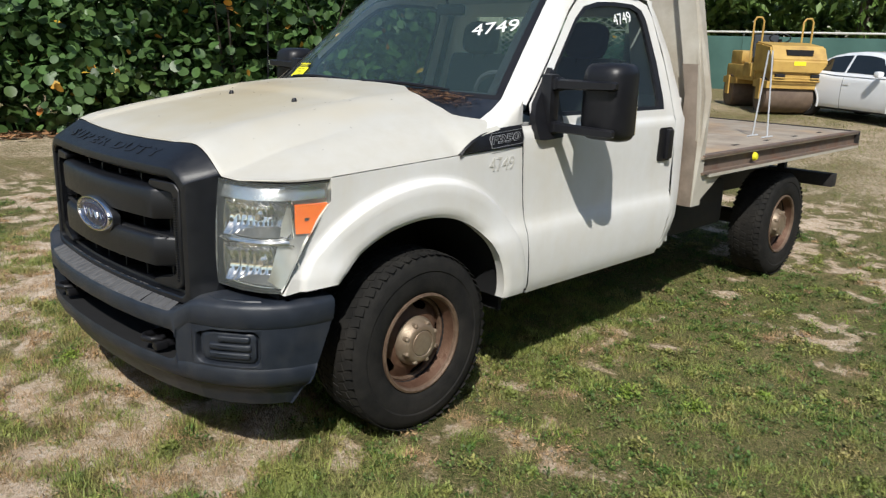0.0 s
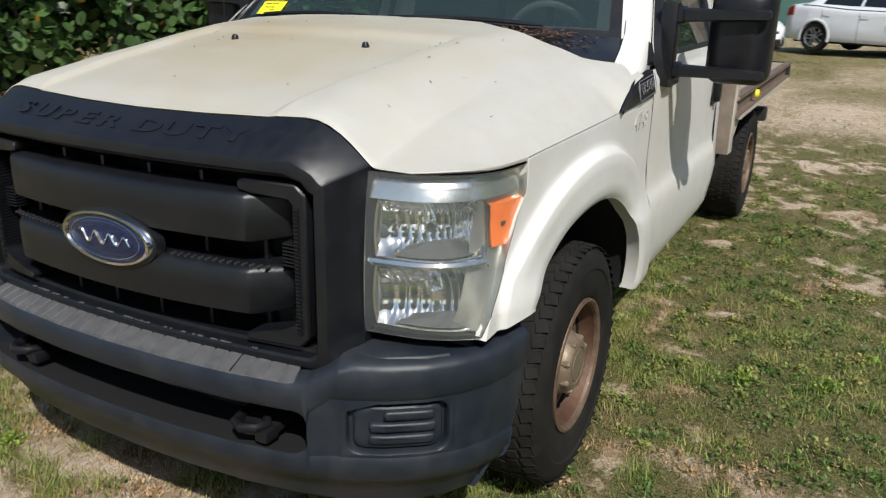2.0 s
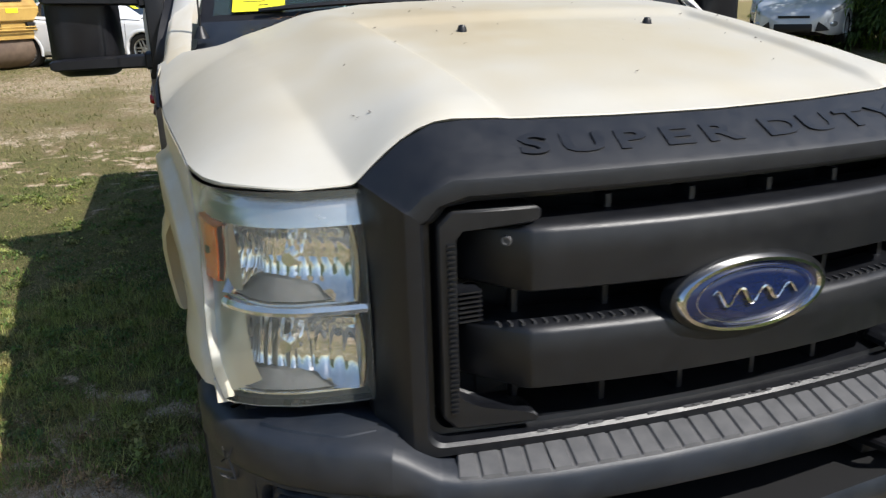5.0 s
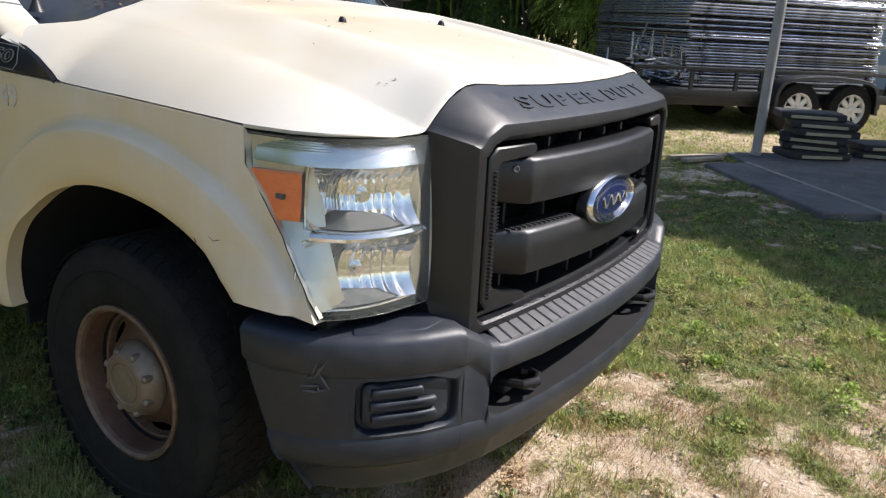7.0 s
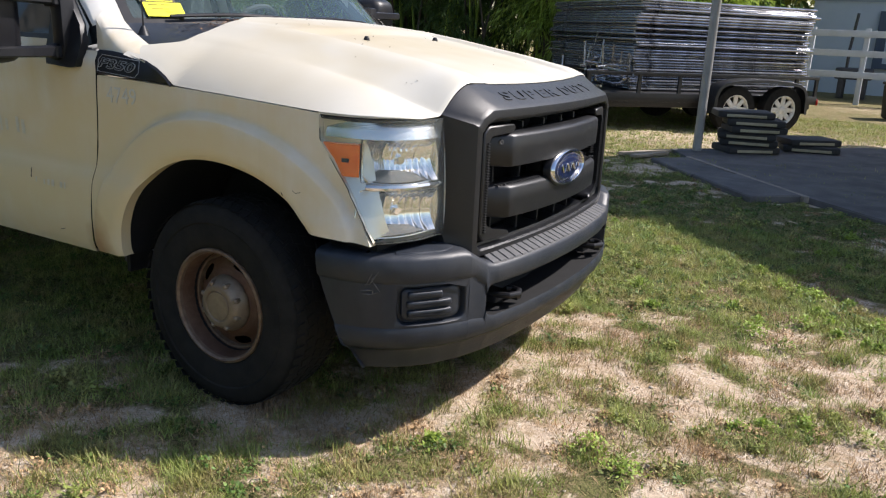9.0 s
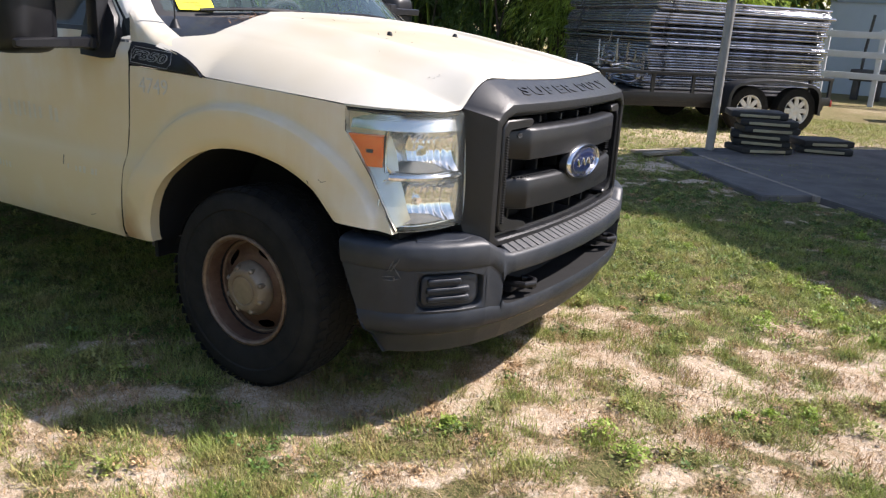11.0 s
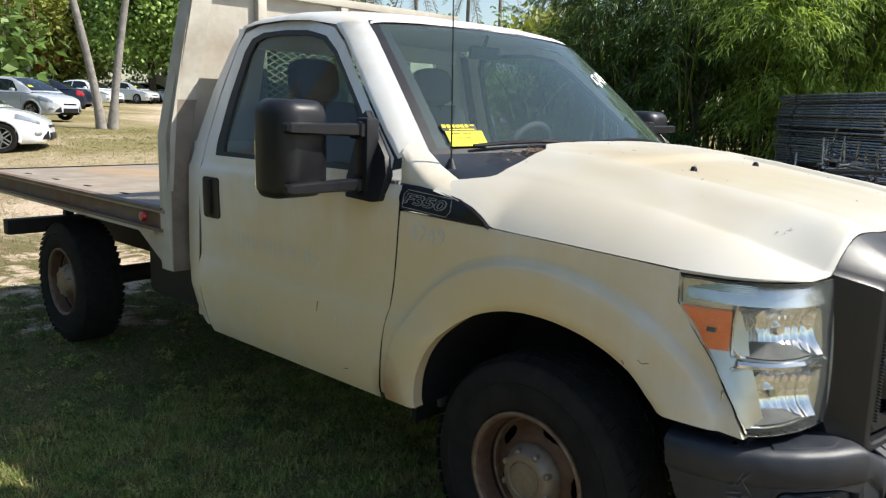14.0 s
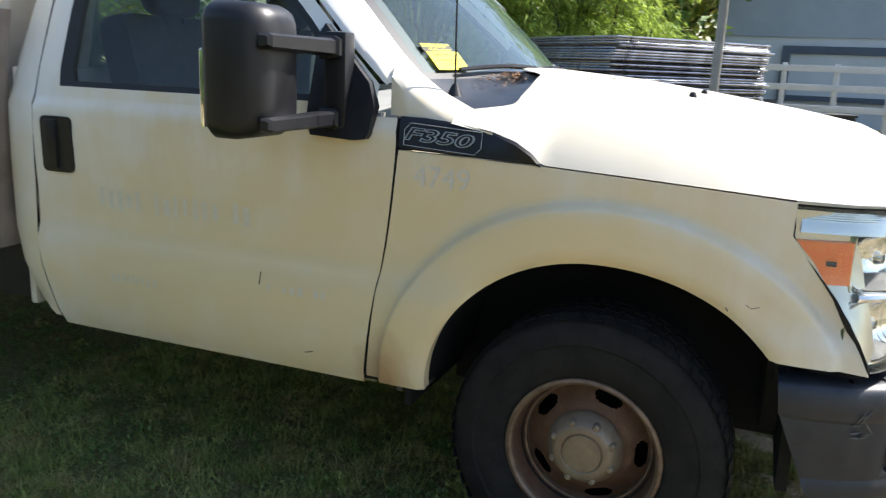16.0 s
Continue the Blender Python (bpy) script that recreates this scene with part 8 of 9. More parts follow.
def sedan(label, at, paint, group):
    """A compact saloon, nose towards +x, centre at the origin."""
    c = thing("car", label, "car", group)
    c.matrix_basis = at
    bm = bmesh.new()
    xs, vs = np.linspace(-2.22, 2.22, 75), [0, 0.06, 0.12, 0.18, 0.25, 0.32, 0.38, 0.44, 0.49, 0.54, 0.60, 0.66, 0.71, 0.76, 0.88, 1.0]
    for s in (1, -1):
        grid = [[bm.verts.new((p[0], s * p[1], p[2])) for p in (car_skin(x, v) for v in vs)] for x in xs]
        for i in range(len(xs) - 1):
            for j in range(len(vs) - 1):
                q = (grid[i][j], grid[i + 1][j], grid[i + 1][j + 1], grid[i][j + 1])
                m_ = sum((v.co for v in q), Vector()) / 4
                if j < 11 and min(math.hypot(m_.x - 1.33, m_.z - 0.33), math.hypot(m_.x + 1.31, m_.z - 0.33)) < 0.355:
                    continue
                bm.faces.new(q)
        for end in (grid[0], grid[-1]):
            bm.faces.new(end + [bm.verts.new((end[0].co.x, 0, end[0].co.z))])
    bmesh.ops.remove_doubles(bm, verts=bm.verts[:], dist=1e-4)
    part("body", bm, paint, c, angle=55)
    bm = bmesh.new()
    cx, cv = list(np.linspace(-1.72, 1.32, 49)), [0, 0.06, 0.12, 0.24, 0.36, 0.48, 0.56, 0.62, 0.70, 0.80, 0.9, 1.0]
    for s in (1, -1):
        loft(patch(car_cabin, cx, cv, s, 0.0), bm=bm)
    bmesh.ops.remove_doubles(bm, verts=bm.verts[:], dist=1e-4)
    part("cabin", bm, paint, c, angle=50)
    # screens lie across the cabin; the door windows taper towards both ends
    for nm, xa, xb in (("windscreen", 0.36, 1.24), ("rear_screen", -1.60, -0.92)):
        bm = bmesh.new()
        for s in (1, -1):
            loft(patch(lambda x, v, o: car_cabin(x, v, o), np.linspace(xa, xb, 12), [0.66, 0.74, 0.82, 0.9, 1.0], s, 0.006), bm=bm)
        part(nm, bm, CAR_GLASS, c, "dark car screen", angle=50)
    for s in (1, -1):
        for xa, xb in ((-0.30, 0.78), (-1.22, -0.36)):
            rows = []
            for x in np.linspace(xa, xb, 12):
                top = 0.51 * min(1, max(0.12, (0.98 - x) / 0.50), max(0.12, (x + 1.42) / 0.42))
                rows.append([(p[0], s * p[1], p[2]) for p in (car_cabin(x, 0.10 + (top - 0.10) * k / 5 if top > 0.12 else 0.10 + 0.02 * k / 5, 0.006) for k in range(6))])
            part("side_window", loft(rows), CAR_GLASS, c, "dark door window", angle=50)
        for x in (0.98, -0.31, -1.18):
            part("door_seam", loft(patch(car_skin, (x - 0.005, x + 0.005), np.linspace(0.06, 0.58, 10), s, 0.002)), SEAM, c)
        for x in (-0.16, -1.02):
            part("door_handle", loft(patch(car_skin, np.linspace(x - 0.09, x + 0.09, 5), (0.47, 0.485, 0.50), s, 0.022)), paint, c)
        part("sill", loft(patch(car_skin, np.linspace(-0.95, 0.97, 14), (0, 0.03, 0.06), s, 0.004)), BLACK, c)
        for x0 in (1.33, -1.31):
            rows = [[(x0 + r_ * math.cos(a), s * (car_skin(x0 + r_ * math.cos(a), 0.25)[1] + o), 0.33 + r_ * math.sin(a)) for r_, o in ((0.33, -0.06), (0.335, 0.004), (0.35, 0.012), (0.385, 0.008), (0.40, -0.004))] for a in np.linspace(-0.28, math.pi + 0.28, 25)]
            part("arch_lip", loft(rows), paint, c, angle=50)
        part("headlamp", loft(patch(car_skin, np.linspace(1.62, 2.06, 9), np.linspace(0.50, 0.60, 5), s, 0.008)), LAMP_CLEAR, c, "clear swept-back headlamp")
        part("tail_lamp", loft(patch(car_skin, np.linspace(-2.17, -1.90, 7), np.linspace(0.42, 0.60, 5), s, 0.008)), LAMP_RED, c, "red tail lamp")
        bm = bmesh.new()
        box(bm, (0.66, min(s * 0.90, s * 1.06), 0.94), (0.80, max(s * 0.90, s * 1.06), 1.07), 0.045)
        part("mirror", bm, paint, c)
        bm = bmesh.new()
        prism(bm, [(0.42, 0.28), (0.66, 0.30), (0.62, 0.36), (0.46, 0.47)], -0.10, 0.015, lambda u, v, h: (lerp(u, [(0.42, 2.195), (0.66, 2.10)]) + h, s * u, v))
        part("side_intake", bm, BLACK, c, "black side intake", smooth=False)
        bm = bmesh.new()
        revolve(bm, [(0.0, 0.03), (0.05, 0.028), (0.075, 0.01), (0.08, -0.03)], 16, "x")
        fg = part("fog_lamp", bm, LAMP_CLEAR, c)
        fg.matrix_basis = pose(2.03, s * 0.715, 0.42, 0, 0, s * 48) @ Matrix.Diagonal((1, 1.2, 0.7, 1))
    bm = bmesh.new()
    box(bm, (-1.9, -0.70, 0.19), (1.9, 0.70, 0.72))
    part("underbody", bm, DEEP, c)
    for sx in (-1.31, 1.33):
        for s in (1, -1):
            w = new("wheel")
            w.parent = c
            w.matrix_basis = pose(sx, s * 0.785, 0.318, 0, 0, 0 if s > 0 else 180)
            bm = bmesh.new()
            revolve(bm, [(0.20, -0.09), (0.29, -0.095), (0.318, -0.07), (0.318, 0.07), (0.29, 0.095), (0.22, 0.09), (0.21, 0.07)], 32)
            part("tyre", bm, RUBBER, w)
            bm = bmesh.new()
            revolve(bm, [(0.217, 0.088), (0.205, 0.08), (0.198, 0.02)], 32)
            for k in range(5):
                a = 2 * math.pi * k / 5
                for e in (-0.035, 0.035):
                    box(bm, (0.03, 0.055, -0.014 + e), (0.207, 0.08, 0.014 + e), 0.005, Matrix.Rotation(a, 4, "Y"))
            revolve(bm, [(0.0, 0.088), (0.05, 0.085), (0.06, 0.06)], 16)
            part("rim", bm, ALLOY, w, "silver five-spoke rim")
    bm = bmesh.new()
    box(bm, (2.12, -0.36, 0.27), (2.235, 0.36, 0.43), 0.03)
    part("lower_grille", bm, BLACK, c, "black lower grille")
    bm = bmesh.new()
    box(bm, (2.08, -0.30, 0.535), (2.205, 0.30, 0.585), 0.012)
    part("upper_grille", bm, BLACK, c, "slim black upper grille")
    bm = bmesh.new()
    box(bm, (-0.06, -0.09, -0.002), (0.06, 0.09, 0.004))
    nt = part("sale_sheet", bm, YELLOW, c, "yellow paper sheet", smooth=False)
    nt.matrix_basis = pose(1.0, -0.46, 1.150, 0, 32, 0)
    return c


def on_ground(x, y, h):
    return pose(x, y, float(ground_z(np.array([x]), np.array([y]))[0]) + 0.005, 0, 0, h)


# a row side by side, and more cars down the lot
white = sedan("white saloon car parked in a row", on_ground(-17.0, -2.25, 62), CAR_WHITE, "parked cars")
for x, y, h in ((-18.13, 1.95, 62), (-29.5, 2.9, 32), (-46.2, 16.5, 30), (-56.6, 25.4, 30)):
    copy_thing(white, on_ground(x, y, h))
silver = sedan("silver saloon car parked in a row", on_ground(-28.9, 7.05, 30), CAR_SILVER, "parked cars")
copy_thing(silver, on_ground(-53.6, 22.4, 30))
dark = sedan("dark blue saloon car with red tail lamps", on_ground(-34.9, 9.7, -125), CAR_DARK, "parked cars")
copy_thing(dark, on_ground(-21.6, 11.0, 150))
grey = copy_thing(silver, pose(-12.6, 12.6, 0.3, 0, 0, -52))
tagged(grey, "grey saloon car parked under the bamboo")
copy_thing(grey, pose(-15.2, 14.6, 0.45, 0, 0, -52))
bm = bmesh.new()
v1 = thing("pickup_truck", "red pickup truck with a white box, far off", "truck")
v1.matrix_basis = on_ground(-59.5, 29.6, 62)
box(bm, (-2.4, -0.95, 0.5), (2.4, 0.95, 1.1), 0.1)
box(bm, (-0.4, -0.85, 1.1), (1.2, 0.85, 1.85), 0.15)
part("body", bm, CAR_RED, v1)
bm = bmesh.new()
prism(bm, [(-2.3, 1.1), (-0.5, 1.1), (-0.3, 2.1), (-2.5, 2.1)], -1.0, 1.0, lambda u, v, h: (u, h, v))
part("box", bm, RIM_WHITE, v1, "white tipper box", smooth=False)
for sx in (-1.5, 1.5):
    for s in (1, -1):
        bm = bmesh.new()
        revolve(bm, [(0.0, -0.1), (0.38, -0.1), (0.38, 0.1), (0.2, 0.11), (0.0, 0.1)], 20)
        w = part("wheel", bm, RUBBER, v1)
        w.matrix_basis = pose(sx, s * 0.88, 0.38)

# tandem roller ----------------------------------------------------------------------
rol = thing("road_roller", "faded yellow tandem road roller with rusty drums", "road roller")
rol.matrix_basis = on_ground(-17.34, -4.82, 44) @ Matrix.Diagonal((1.12, 1.12, 1.12, 1))
for x in (0.75, -1.15):
    bm = bmesh.new()
    revolve(bm, [(0.0, -0.58), (0.30, -0.58), (0.33, -0.55), (0.36, -0.57), (0.36, 0.57), (0.33, 0.55), (0.30, 0.58), (0.0, 0.58)], 40)
    d = part("drum", bm, DRUM, rol, "rusty smooth steel drum")
    d.matrix_basis = pose(x, 0, 0.36)
    bm = bmesh.new()
    prism(bm, [(x - 0.36, 0.52), (x + 0.40, 0.52), (x + 0.40, 0.66), (x - 0.36, 0.66)], -0.60, 0.60, lambda u, v, h: (u, h, v))
    for s in (1, -1):
        box(bm, (x - 0.10, s * 0.61 - 0.02, 0.28), (x + 0.10, s * 0.61 + 0.02, 0.70), 0.01)
    part("drum_frame", bm, ROLLER_Y, rol, "orange-yellow drum frame", smooth=False)
bm = bmesh.new()
prism(bm, [(0.15, 0.82), (1.18, 0.82), (1.18, 1.08), (0.98, 1.36), (0.15, 1.44)], -0.56, 0.56, lambda u, v, h: (u, h, v))
bmesh.ops.bevel(bm, geom=bm.edges[:], offset=0.03, segments=2, affect="EDGES")
part("engine_hood", bm, ROLLER_Y, rol, "yellow engine hood", angle=30)
bm = bmesh.new()
box(bm, (0.99, -0.26, 1.16), (1.115, 0.26, 1.27), 0.0, Matrix.Translation((0.02, 0, 0.015)))
part("hood_vent", bm, DEEP, rol)
bm = bmesh.new()
box(bm, (1.17, -0.12, 0.98), (1.186, 0.12, 1.06))
part("warning_sticker", bm, YELLOW, rol, "bright yellow sticker")
for y in (-0.36, 0.36):
    bm = bmesh.new()
    box(bm, (1.12, y - 0.10, 0.70), (1.19, y + 0.10, 0.81), 0.01)
    part("work_lamp", bm, DEEP, rol, "dark work lamp")
for z in (0.68, 0.73):
    bm = bmesh.new()
    tube(bm, [(1.15, -0.55, z), (1.22, -0.5, z), (1.22, 0.5, z), (1.15, 0.55, z)], 0.014, 6)
    part("guard_bar", bm, ROLLER_Y, rol)
part("front_frame", box(bmesh.new(), (0.2, -0.5, 0.66), (1.12, 0.5, 0.83), 0.02), ROLLER_Y, rol)
bm = bmesh.new()
box(bm, (-1.5, -0.55, 0.62), (0.2, 0.55, 0.95), 0.04)
box(bm, (-1.45, -0.50, 0.95), (-0.75, 0.50, 1.25), 0.05)
box(bm, (-0.35, -0.58, 0.7), (0.1, 0.58, 1.0), 0.03)
part("rear_body", bm, ROLLER_Y, rol, "yellow rear body")
bm = bmesh.new()
box(bm, (-0.75, -0.28, 1.0), (-0.35, 0.28, 1.12), 0.04)
box(bm, (-0.85, -0.28, 1.1), (-0.72, 0.28, 1.6), 0.05)
part("seat", bm, SEAT, rol, "dark operator seat")
bm = bmesh.new()
tube(bm, [(-0.05, 0, 1.0), (0.02, 0, 1.5)], 0.04, 8)
tube(bm, [(-0.0 + 0.06 * math.cos(a), 0.2 * math.cos(a), 1.52 + 0.2 * math.sin(a) * 0.5) for a in np.linspace(0, 6.283, 20)], 0.015, 6, False)
part("steering_column", bm, BLACK, rol)
for s in (1, -1):
    bm = bmesh.new()
    tube(bm, [(0.1, s * 0.42, 1.4), (0.1, s * 0.42, 1.86), (0.1, s * 0.47, 1.93), (0.1, s * 0.58, 1.93), (0.1, s * 0.62, 1.86), (0.1, s * 0.62, 0.98)], 0.022, 8)
    part("grab_rail", bm, ROLLER_Y, rol, "yellow bent grab rail")

# trailer with fence panels ------------------------------------------------------------
A = Vector((0.68, 0.733, 0)).normalized()
TR = axes((-0.41, 10.09, 0), A, Vector((-A.y, A.x, 0)))
trailer = thing("trailer", "black tandem-axle utility trailer on the lawn", "trailer")
trailer.matrix_basis = TR
for y in (0.20, 2.0):
    bm = bmesh.new()
    box(bm, (-2.42, y - 0.03, 0.825), (1.72, y + 0.03, 0.875), 0.005)
    part("side_rail", bm, TRAILER_M, trailer, "black trailer rail")
    bm = bmesh.new()
    box(bm, (-2.42, y - 0.03, 0.43), (1.72, y + 0.03, 0.56), 0.005)
    part("deck_beam", bm, TRAILER_M, trailer)
    for x in (-2.39, -1.55, -0.85, -0.45, 1.30, 1.69):
        bm = bmesh.new()
        box(bm, (x - 0.025, y - 0.02, 0.55), (x + 0.025, y + 0.02, 0.83))
        part("upright", bm, TRAILER_M, trailer)
bm = bmesh.new()
box(bm, (-2.42, 0.2, 0.50), (1.72, 2.02, 0.55))
part("floor", bm, TRAILER_M, trailer)
bm = bmesh.new()
box(bm, (-2.36, 0.26, 0.34), (1.68, 1.98, 0.50), 0.02)
part("underframe", bm, TRAILER_M, trailer)
bm = bmesh.new()
tube(bm, [(-2.42, 0.3, 0.48), (-3.6, 1.1, 0.48)], 0.05, 6)
tube(bm, [(-2.42, 1.9, 0.48), (-3.6, 1.1, 0.48)], 0.05, 6)
tube(bm, [(-3.5, 1.1, 0.0), (-3.5, 1.1, 0.8)], 0.03, 8)
part("drawbar", bm, TRAILER_M, trailer)
for x in (0.0, 0.88):
    for y in (0.0, 2.22):
        w = new("wheel")
        w.parent = trailer
        w.matrix_basis = pose(x, y, 0.36, 0, 0, 180 if y < 1 else 0)
        bm = bmesh.new()
        revolve(bm, [(0.205, -0.09), (0.31, -0.10), (0.352, -0.085), (0.36, -0.06), (0.36, 0.06), (0.352, 0.085), (0.31, 0.10), (0.225, 0.095), (0.212, 0.07)], 32)
        part("tyre", bm, RUBBER, w)
        bm = bmesh.new()
        revolve(bm, [(0.226, 0.097), (0.220, 0.100), (0.208, 0.088), (0.195, 0.03)], 32)
        for k in range(8):
            a = 2 * math.pi * k / 8
            box(bm, (0.05, 0.05, -0.036), (0.21, 0.075, 0.036), 0.004, Matrix.Rotation(a, 4, "Y"))
        revolve(bm, [(0.0, 0.095), (0.04, 0.09), (0.07, 0.07), (0.075, 0.05)], 16)
        part("rim", bm, RIM_WHITE, w, "white spoke rim")
for y in (0.0, 2.22):
    rows = []
    for a in np.linspace(0, math.pi, 15):
        x = 0.44 + math.copysign(0.44, math.cos(a)) * min(1, abs(math.cos(a)) * 1.5) + 0.42 * math.cos(a)
        z = 0.30 + 0.535 * math.sin(a) ** 0.5
        q = max(0, 1 - math.sin(a))
        rows.append([(x, y + (0.13 if y < 1 else -0.13), z), (x, y + (-0.10 if y < 1 else 0.10), z), (x, y + (-0.135 if y < 1 else 0.135), z - 0.015 * (1 - q)), (x - 0.05 * math.cos(a), y + (-0.138 if y < 1 else 0.138), z - 0.06 * (1 - q))])
    part("mudguard", loft(rows), TRAILER_M, trailer, "black rounded mudguard")
bm = bmesh.new()
box(bm, (1.71, 0.16, 0.42), (1.75, 0.30, 0.52), 0.01)
part("tail_lamp", bm, LAMP_RED, trailer, "red tail lamp")

# stack of pipe-framed fence panels: one built, the rest copied
STACK_L, STACK_W = 3.27, 3.2
pan = thing("barrier", "galvanised pipe barrier lying in a stack", "barrier", "stack of fence panels")
for (p, q) in (((0, 0), (STACK_L, 0)), ((0, STACK_W), (STACK_L, STACK_W)), ((0, 0), (0, STACK_W)), ((STACK_L, 0), (STACK_L, STACK_W)), ((STACK_L * 0.5, 0), (STACK_L * 0.5, STACK_W))):
    bm = bmesh.new()
    tube(bm, [(p[0], p[1], 0.021), (q[0], q[1], 0.021)], 0.021, 8)
    part("pipe", bm, GALV, pan)
bm = bmesh.new()
for k in range(46):
    tube(bm, [(STACK_L * (k + 0.5) / 46, 0, 0.02), (STACK_L * (k + 0.5) / 46, STACK_W, 0.02)], 0.005, 3, False)
for k in range(30):
    tube(bm, [(0, STACK_W * (k + 0.5) / 30, 0.02), (STACK_L, STACK_W * (k + 0.5) / 30, 0.02)], 0.006, 3, False)
part("wire_mesh", bm, STEEL_DARK, pan, smooth=False)
K0 = TR @ Vector((-1.358, 0.769, 0))
rk = random.Random(4)
base = axes(K0, A, Vector((-A.y, A.x, 0)))
first = True
for k in range(33):
    z = 0.565 + k * 0.0422
    m = base @ pose(rk.uniform(-0.05, 0.05) + (0.10 if k > 27 else 0), rk.uniform(-0.04, 0.04), z, rk.uniform(-0.1, 0.1), 0.25 * (k > 27), rk.uniform(-0.5, 0.5) + (1.0 if k > 29 else 0))
    if first:
        pan.matrix_basis = m
        first = False
    else:
        copy_thing(pan, m)
# loose pipe stands in front of the stack
std = thing("pipe_stand", "galvanised pipe stand in a loose heap", "pipe stand", "heap of pipe stands")
bm = bmesh.new()
tube(bm, [(-0.26, 0, 0.02), (0.26, 0, 0.02)], 0.02, 6)
part("foot", bm, GALV, std)
bm = bmesh.new()
tube(bm, [(0, -0.0, 0.02), (0, 0.0, 0.40)], 0.016, 6)
part("upright", bm, GALV, std)
first = True
for k in range(28):
    q = TR @ Vector((-2.2 + rk.uniform(-0.25, 0.7), 0.52 + rk.uniform(-0.22, 0.7), 0))
    m = pose(q.x, q.y, 0.58 + 0.012 * k * rk.random() + 0.009 * k, rk.uniform(-10, 10) if k % 2 else rk.choice((-1, 1)) * rk.uniform(72, 88), rk.uniform(-8, 8), rk.uniform(0, 180))
    if first:
        std.matrix_basis = m
        first = False
    else:
        copy_thing(std, m)

# pole, slab, pads -------------------------------------------------------------------
bm = bmesh.new()
tube(bm, [(-0.235, 7.33, -0.05), (-0.215, 7.33, 3.1)], 0.055, 14)
tagged(part("pole", bm, POLE_M), "grey steel pole standing at the slab edge", "pole")


def slab(name, outline, z, label):
    bm = bmesh.new()
    prism(bm, outline, -0.05, z, lambda u, v, h: (u, v, h))
    bmesh.ops.bevel(bm, geom=[e for e in bm.edges if e.verts[0].co.z > 0 and e.verts[1].co.z > 0], offset=0.012, segments=1, affect="EDGES")
    return tagged(part(name, bm, CONCRETE, None, smooth=False), label, "slab", kind="structure")


slab("pavement", [(-0.50, 6.25), (0.18, 5.42), (0.55, 5.80), (-0.17, 6.62)], 0.035, "stained broken concrete slab")
slab("pavement", [(0.20, 5.40), (0.92, 4.58), (1.30, 4.98), (0.57, 5.78)], 0.045, "stained broken concrete slab")
slab("pavement", [(-0.55, 7.25), (-0.15, 6.66), (1.33, 5.02), (2.2, 4.2), (6.5, 5.0), (6.5, 10.5), (1.6, 9.6)], 0.03, "stained concrete slab")
bm = bmesh.new()
prism(bm, [(-0.20, 6.63), (1.33, 4.94), (1.37, 4.98), (-0.15, 6.67)], -0.02, 0.042, lambda u, v, h: (u, v, h))
tagged(part("pavement_joint", bm, JOINT_SAND, None, smooth=False), "pale sand in the joint between concrete slabs", "joint", kind="structure")
pad_ = thing("pad", "black rubber pad with pale foam edge, stacked", "pad", "stacked pads")
bm = bmesh.new()
box(bm, (-0.35, -0.24, 0.0), (0.35, 0.24, 0.085), 0.03)
part("cover", bm, MAT_M, pad_)
bm = bmesh.new()
box(bm, (-0.24, -0.246, 0.015), (0.24, -0.22, 0.05), 0.004)
part("edge", bm, MAT_EDGE, pad_, "pale foam edge")
first = True
for x, y, n in ((0.27, 7.75, 6), (0.85, 8.45, 2)):
    for k in range(n):
        m = pose(x + rk.uniform(-0.09, 0.09), y + rk.uniform(-0.07, 0.07), 0.032 + k * 0.086, 0, 0, 25 + rk.uniform(-25, 25))
        if first:
            pad_.matrix_basis = m
            first = False
        else:
            copy_thing(pad_, m)
for k, (x, y, a, L) in enumerate([(-0.72, 6.75, 60, 0.8), (-0.62, 6.6, 66, 0.6)]):
    bm = bmesh.new()
    box(bm, (-L / 2, -0.05, 0), (L / 2, 0.05, 0.035), 0.004)
    pk = part("plank", bm, WOOD)
    pk.matrix_basis = pose(x, y, 0.0, 0, 0, a)
    tagged(pk, "weathered plank lying by the slab", "plank", "planks")

# unseen flat roof on posts, added to cast the shade over the slab
bm = bmesh.new()
RZ = 3.2
sh = Vector((0.68, 0.60)) * RZ
prism(bm, [(x + sh.x, y + sh.y) for x, y in ((0.0, 3.3), (0.62, 3.15), (2.3, 1.75), (8.0, 2.6), (8.0, 11.0), (1.4, 10.1), (-0.25, 7.4), (-1.2, 5.9), (-2.0, 4.4))], RZ, RZ + 0.12, lambda u, v, h: (u, v, h))
shelter = thing("shelter", "unseen flat roof on posts, added to shade the slab", "shelter")
part("roof", bm, POLE_M, shelter, smooth=False)
for x, y in ((4.6, 4.1), (9.6, 5.2), (9.6, 12.2), (4.2, 11.6)):
    bm = bmesh.new()
    tube(bm, [(x, y, -0.05), (x, y, RZ + 0.01)], 0.055, 10)
    part("post", bm, POLE_M, shelter)

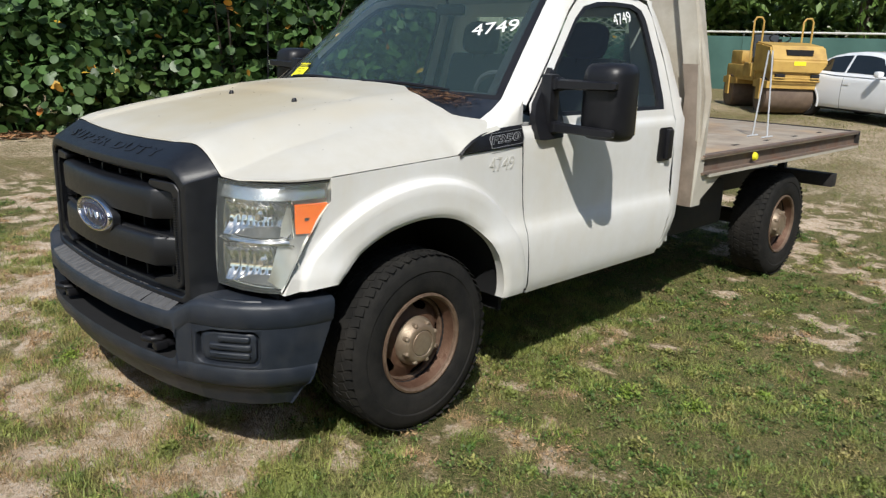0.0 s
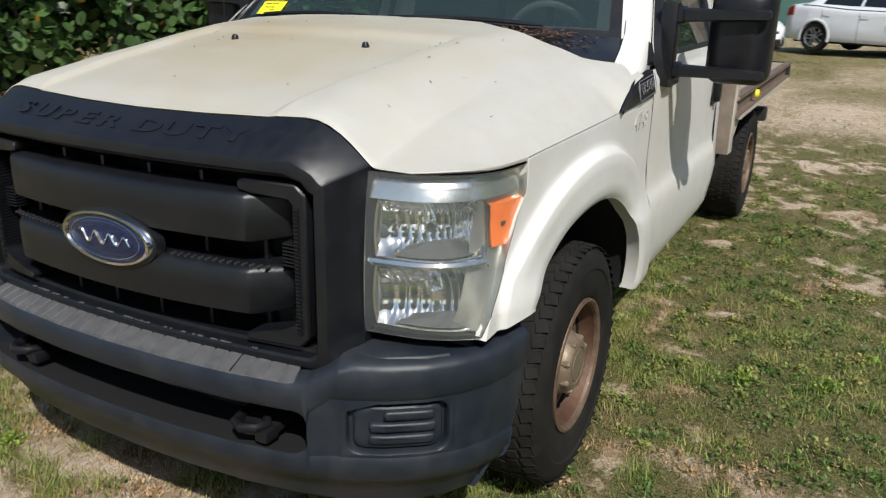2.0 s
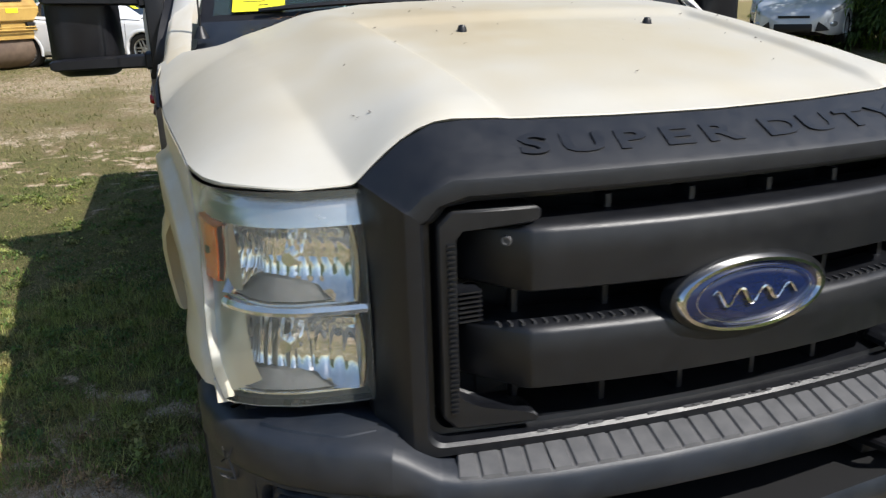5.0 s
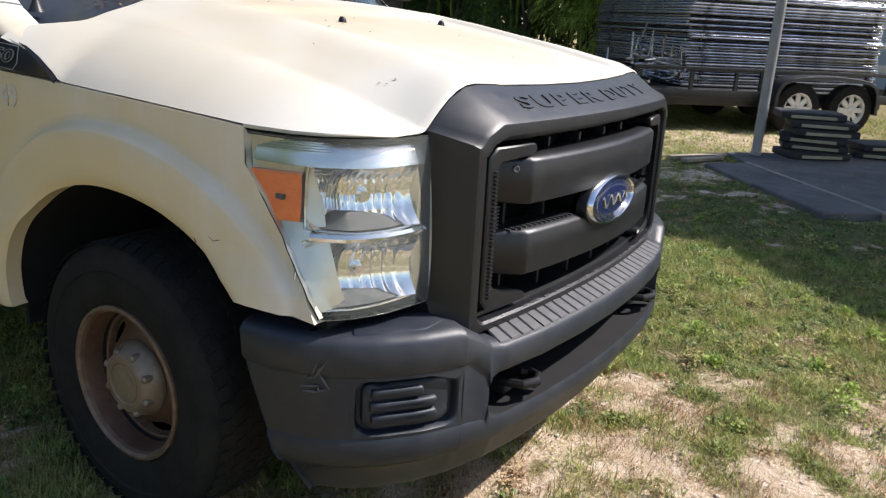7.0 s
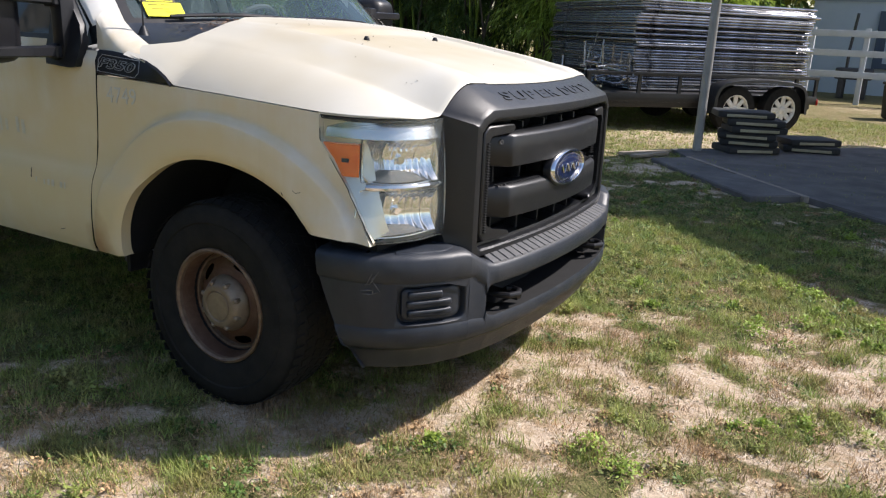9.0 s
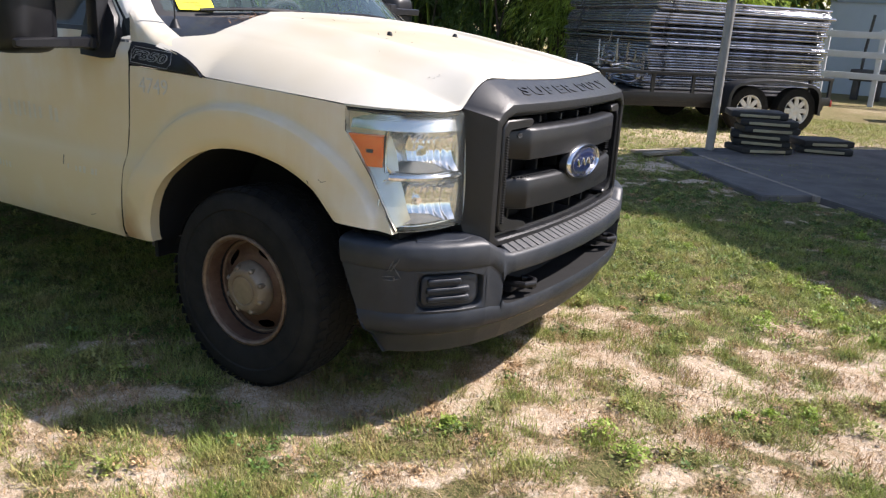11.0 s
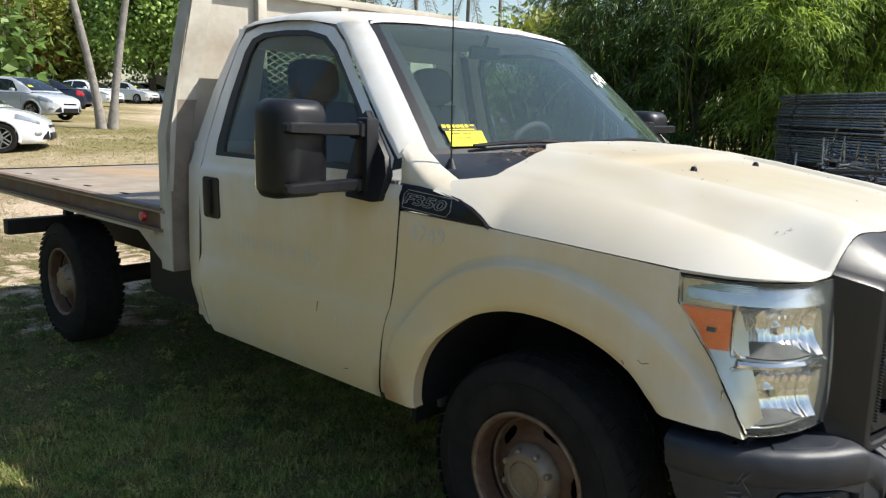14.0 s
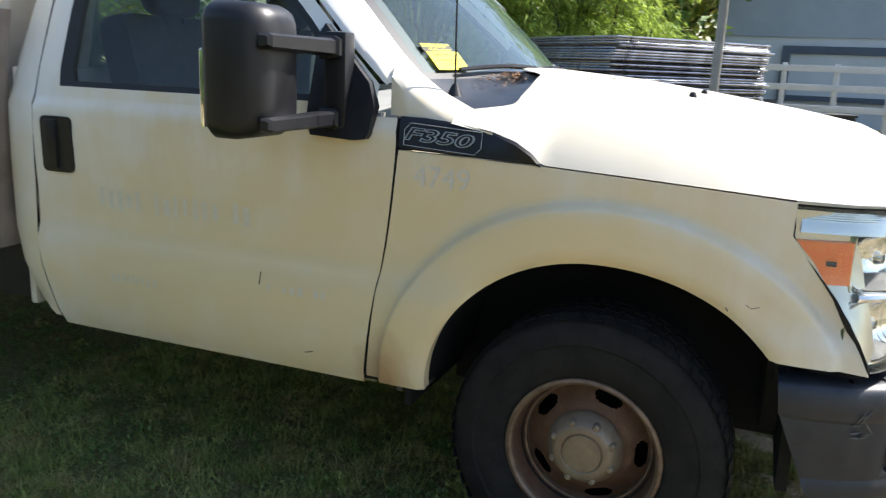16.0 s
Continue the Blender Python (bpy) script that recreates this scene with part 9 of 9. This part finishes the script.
# house and white rail fence ---------------------------------------------------------
house = thing("house", "grey-blue house wall with pale lower band", "house")
bm = bmesh.new()
box(bm, (-1.1, 23.6, 2.6), (16, 32, 6.0))
part("upper_wall", bm, WALL_M, house, "grey-blue upper wall", smooth=False)
bm = bmesh.new()
box(bm, (-1.08, 23.65, -0.1), (15.98, 31.9, 2.6))
part("lower_wall", bm, WALL_LIGHT, house, "pale blue-grey lower wall", smooth=False)
bm = bmesh.new()
prism(bm, [(23.2, 6.0), (32.4, 6.0), (27.8, 8.2)], -1.5, 16.4, lambda u, v, h: (h, u, v))
part("roof", bm, POLE_M, house, smooth=False)
win = new("window")
win.parent = house
bm = bmesh.new()
for lo, hi in (((0.7, 23.52, 0.75), (0.95, 23.64, 2.35)), ((0.95, 23.52, 2.12), (5.2, 23.64, 2.35)), ((5.2, 23.52, 0.75), (5.4, 23.64, 2.35)), ((0.95, 23.52, 0.75), (5.2, 23.64, 0.9))):
    box(bm, lo, hi)
part("window_frame", bm, mat("dark_blue_trim", (0.05, 0.075, 0.11), (0.045, 0.065, 0.10), 3, 0.6), win, smooth=False)
bm = bmesh.new()
box(bm, (0.95, 23.60, 0.9), (5.2, 23.64, 2.12))
part("pane", bm, WALL_LIGHT, win, "pale blind behind the window", smooth=False)
rail = thing("rail_fence", "white post and rail fence before the house", "fence")
for x in (-0.45, 0.75, 1.95, 3.15, 4.35):
    bm = bmesh.new()
    box(bm, (x - 0.06, 18.94, -0.05), (x + 0.06, 19.06, 1.78), 0.01)
    part("post", bm, FENCE_WHITE, rail)
for z in (0.62, 1.12, 1.58):
    bm = bmesh.new()
    box(bm, (-0.6, 18.90, z), (5.0, 18.938, z + 0.15), 0.006)
    part("rail", bm, FENCE_WHITE, rail)
bm = bmesh.new()
tube(bm, [(0.25, 21.2, 0), (0.25, 21.2, 1.3), (0.32, 21.2, 2.2)], 0.04, 6)
box(bm, (0.0, 21.0, 0.5), (0.9, 21.6, 0.8), 0.05)
box(bm, (0.1, 21.05, 0.0), (0.25, 21.5, 0.55), 0.02)
box(bm, (0.65, 21.05, 0.0), (0.8, 21.5, 0.55), 0.02)
tagged(part("garden_machine", bm, STEEL_DARK), "dark garden machine behind the white fence", "machine")
bin_ = thing("bin", "dark square rubbish bin standing on the lawn", "bin")
bin_.matrix_basis = pose(1.78, 15.4, 0.0, 0, 0, 20)
bm = bmesh.new()
prism(bm, [(-0.30, -0.28), (0.30, -0.28), (0.30, 0.28), (-0.30, 0.28)], 0.0, 0.66, lambda u, v, h: (u * (0.86 + 0.2 * h), v * (0.86 + 0.2 * h), h))
bmesh.ops.bevel(bm, geom=bm.edges[:], offset=0.02, segments=2, affect="EDGES")
part("body", bm, MAT_M, bin_, angle=40)
bm = bmesh.new()
box(bm, (-0.32, -0.30, 0.662), (0.32, 0.30, 0.72), 0.02)
part("lid", bm, MAT_M, bin_, angle=40)
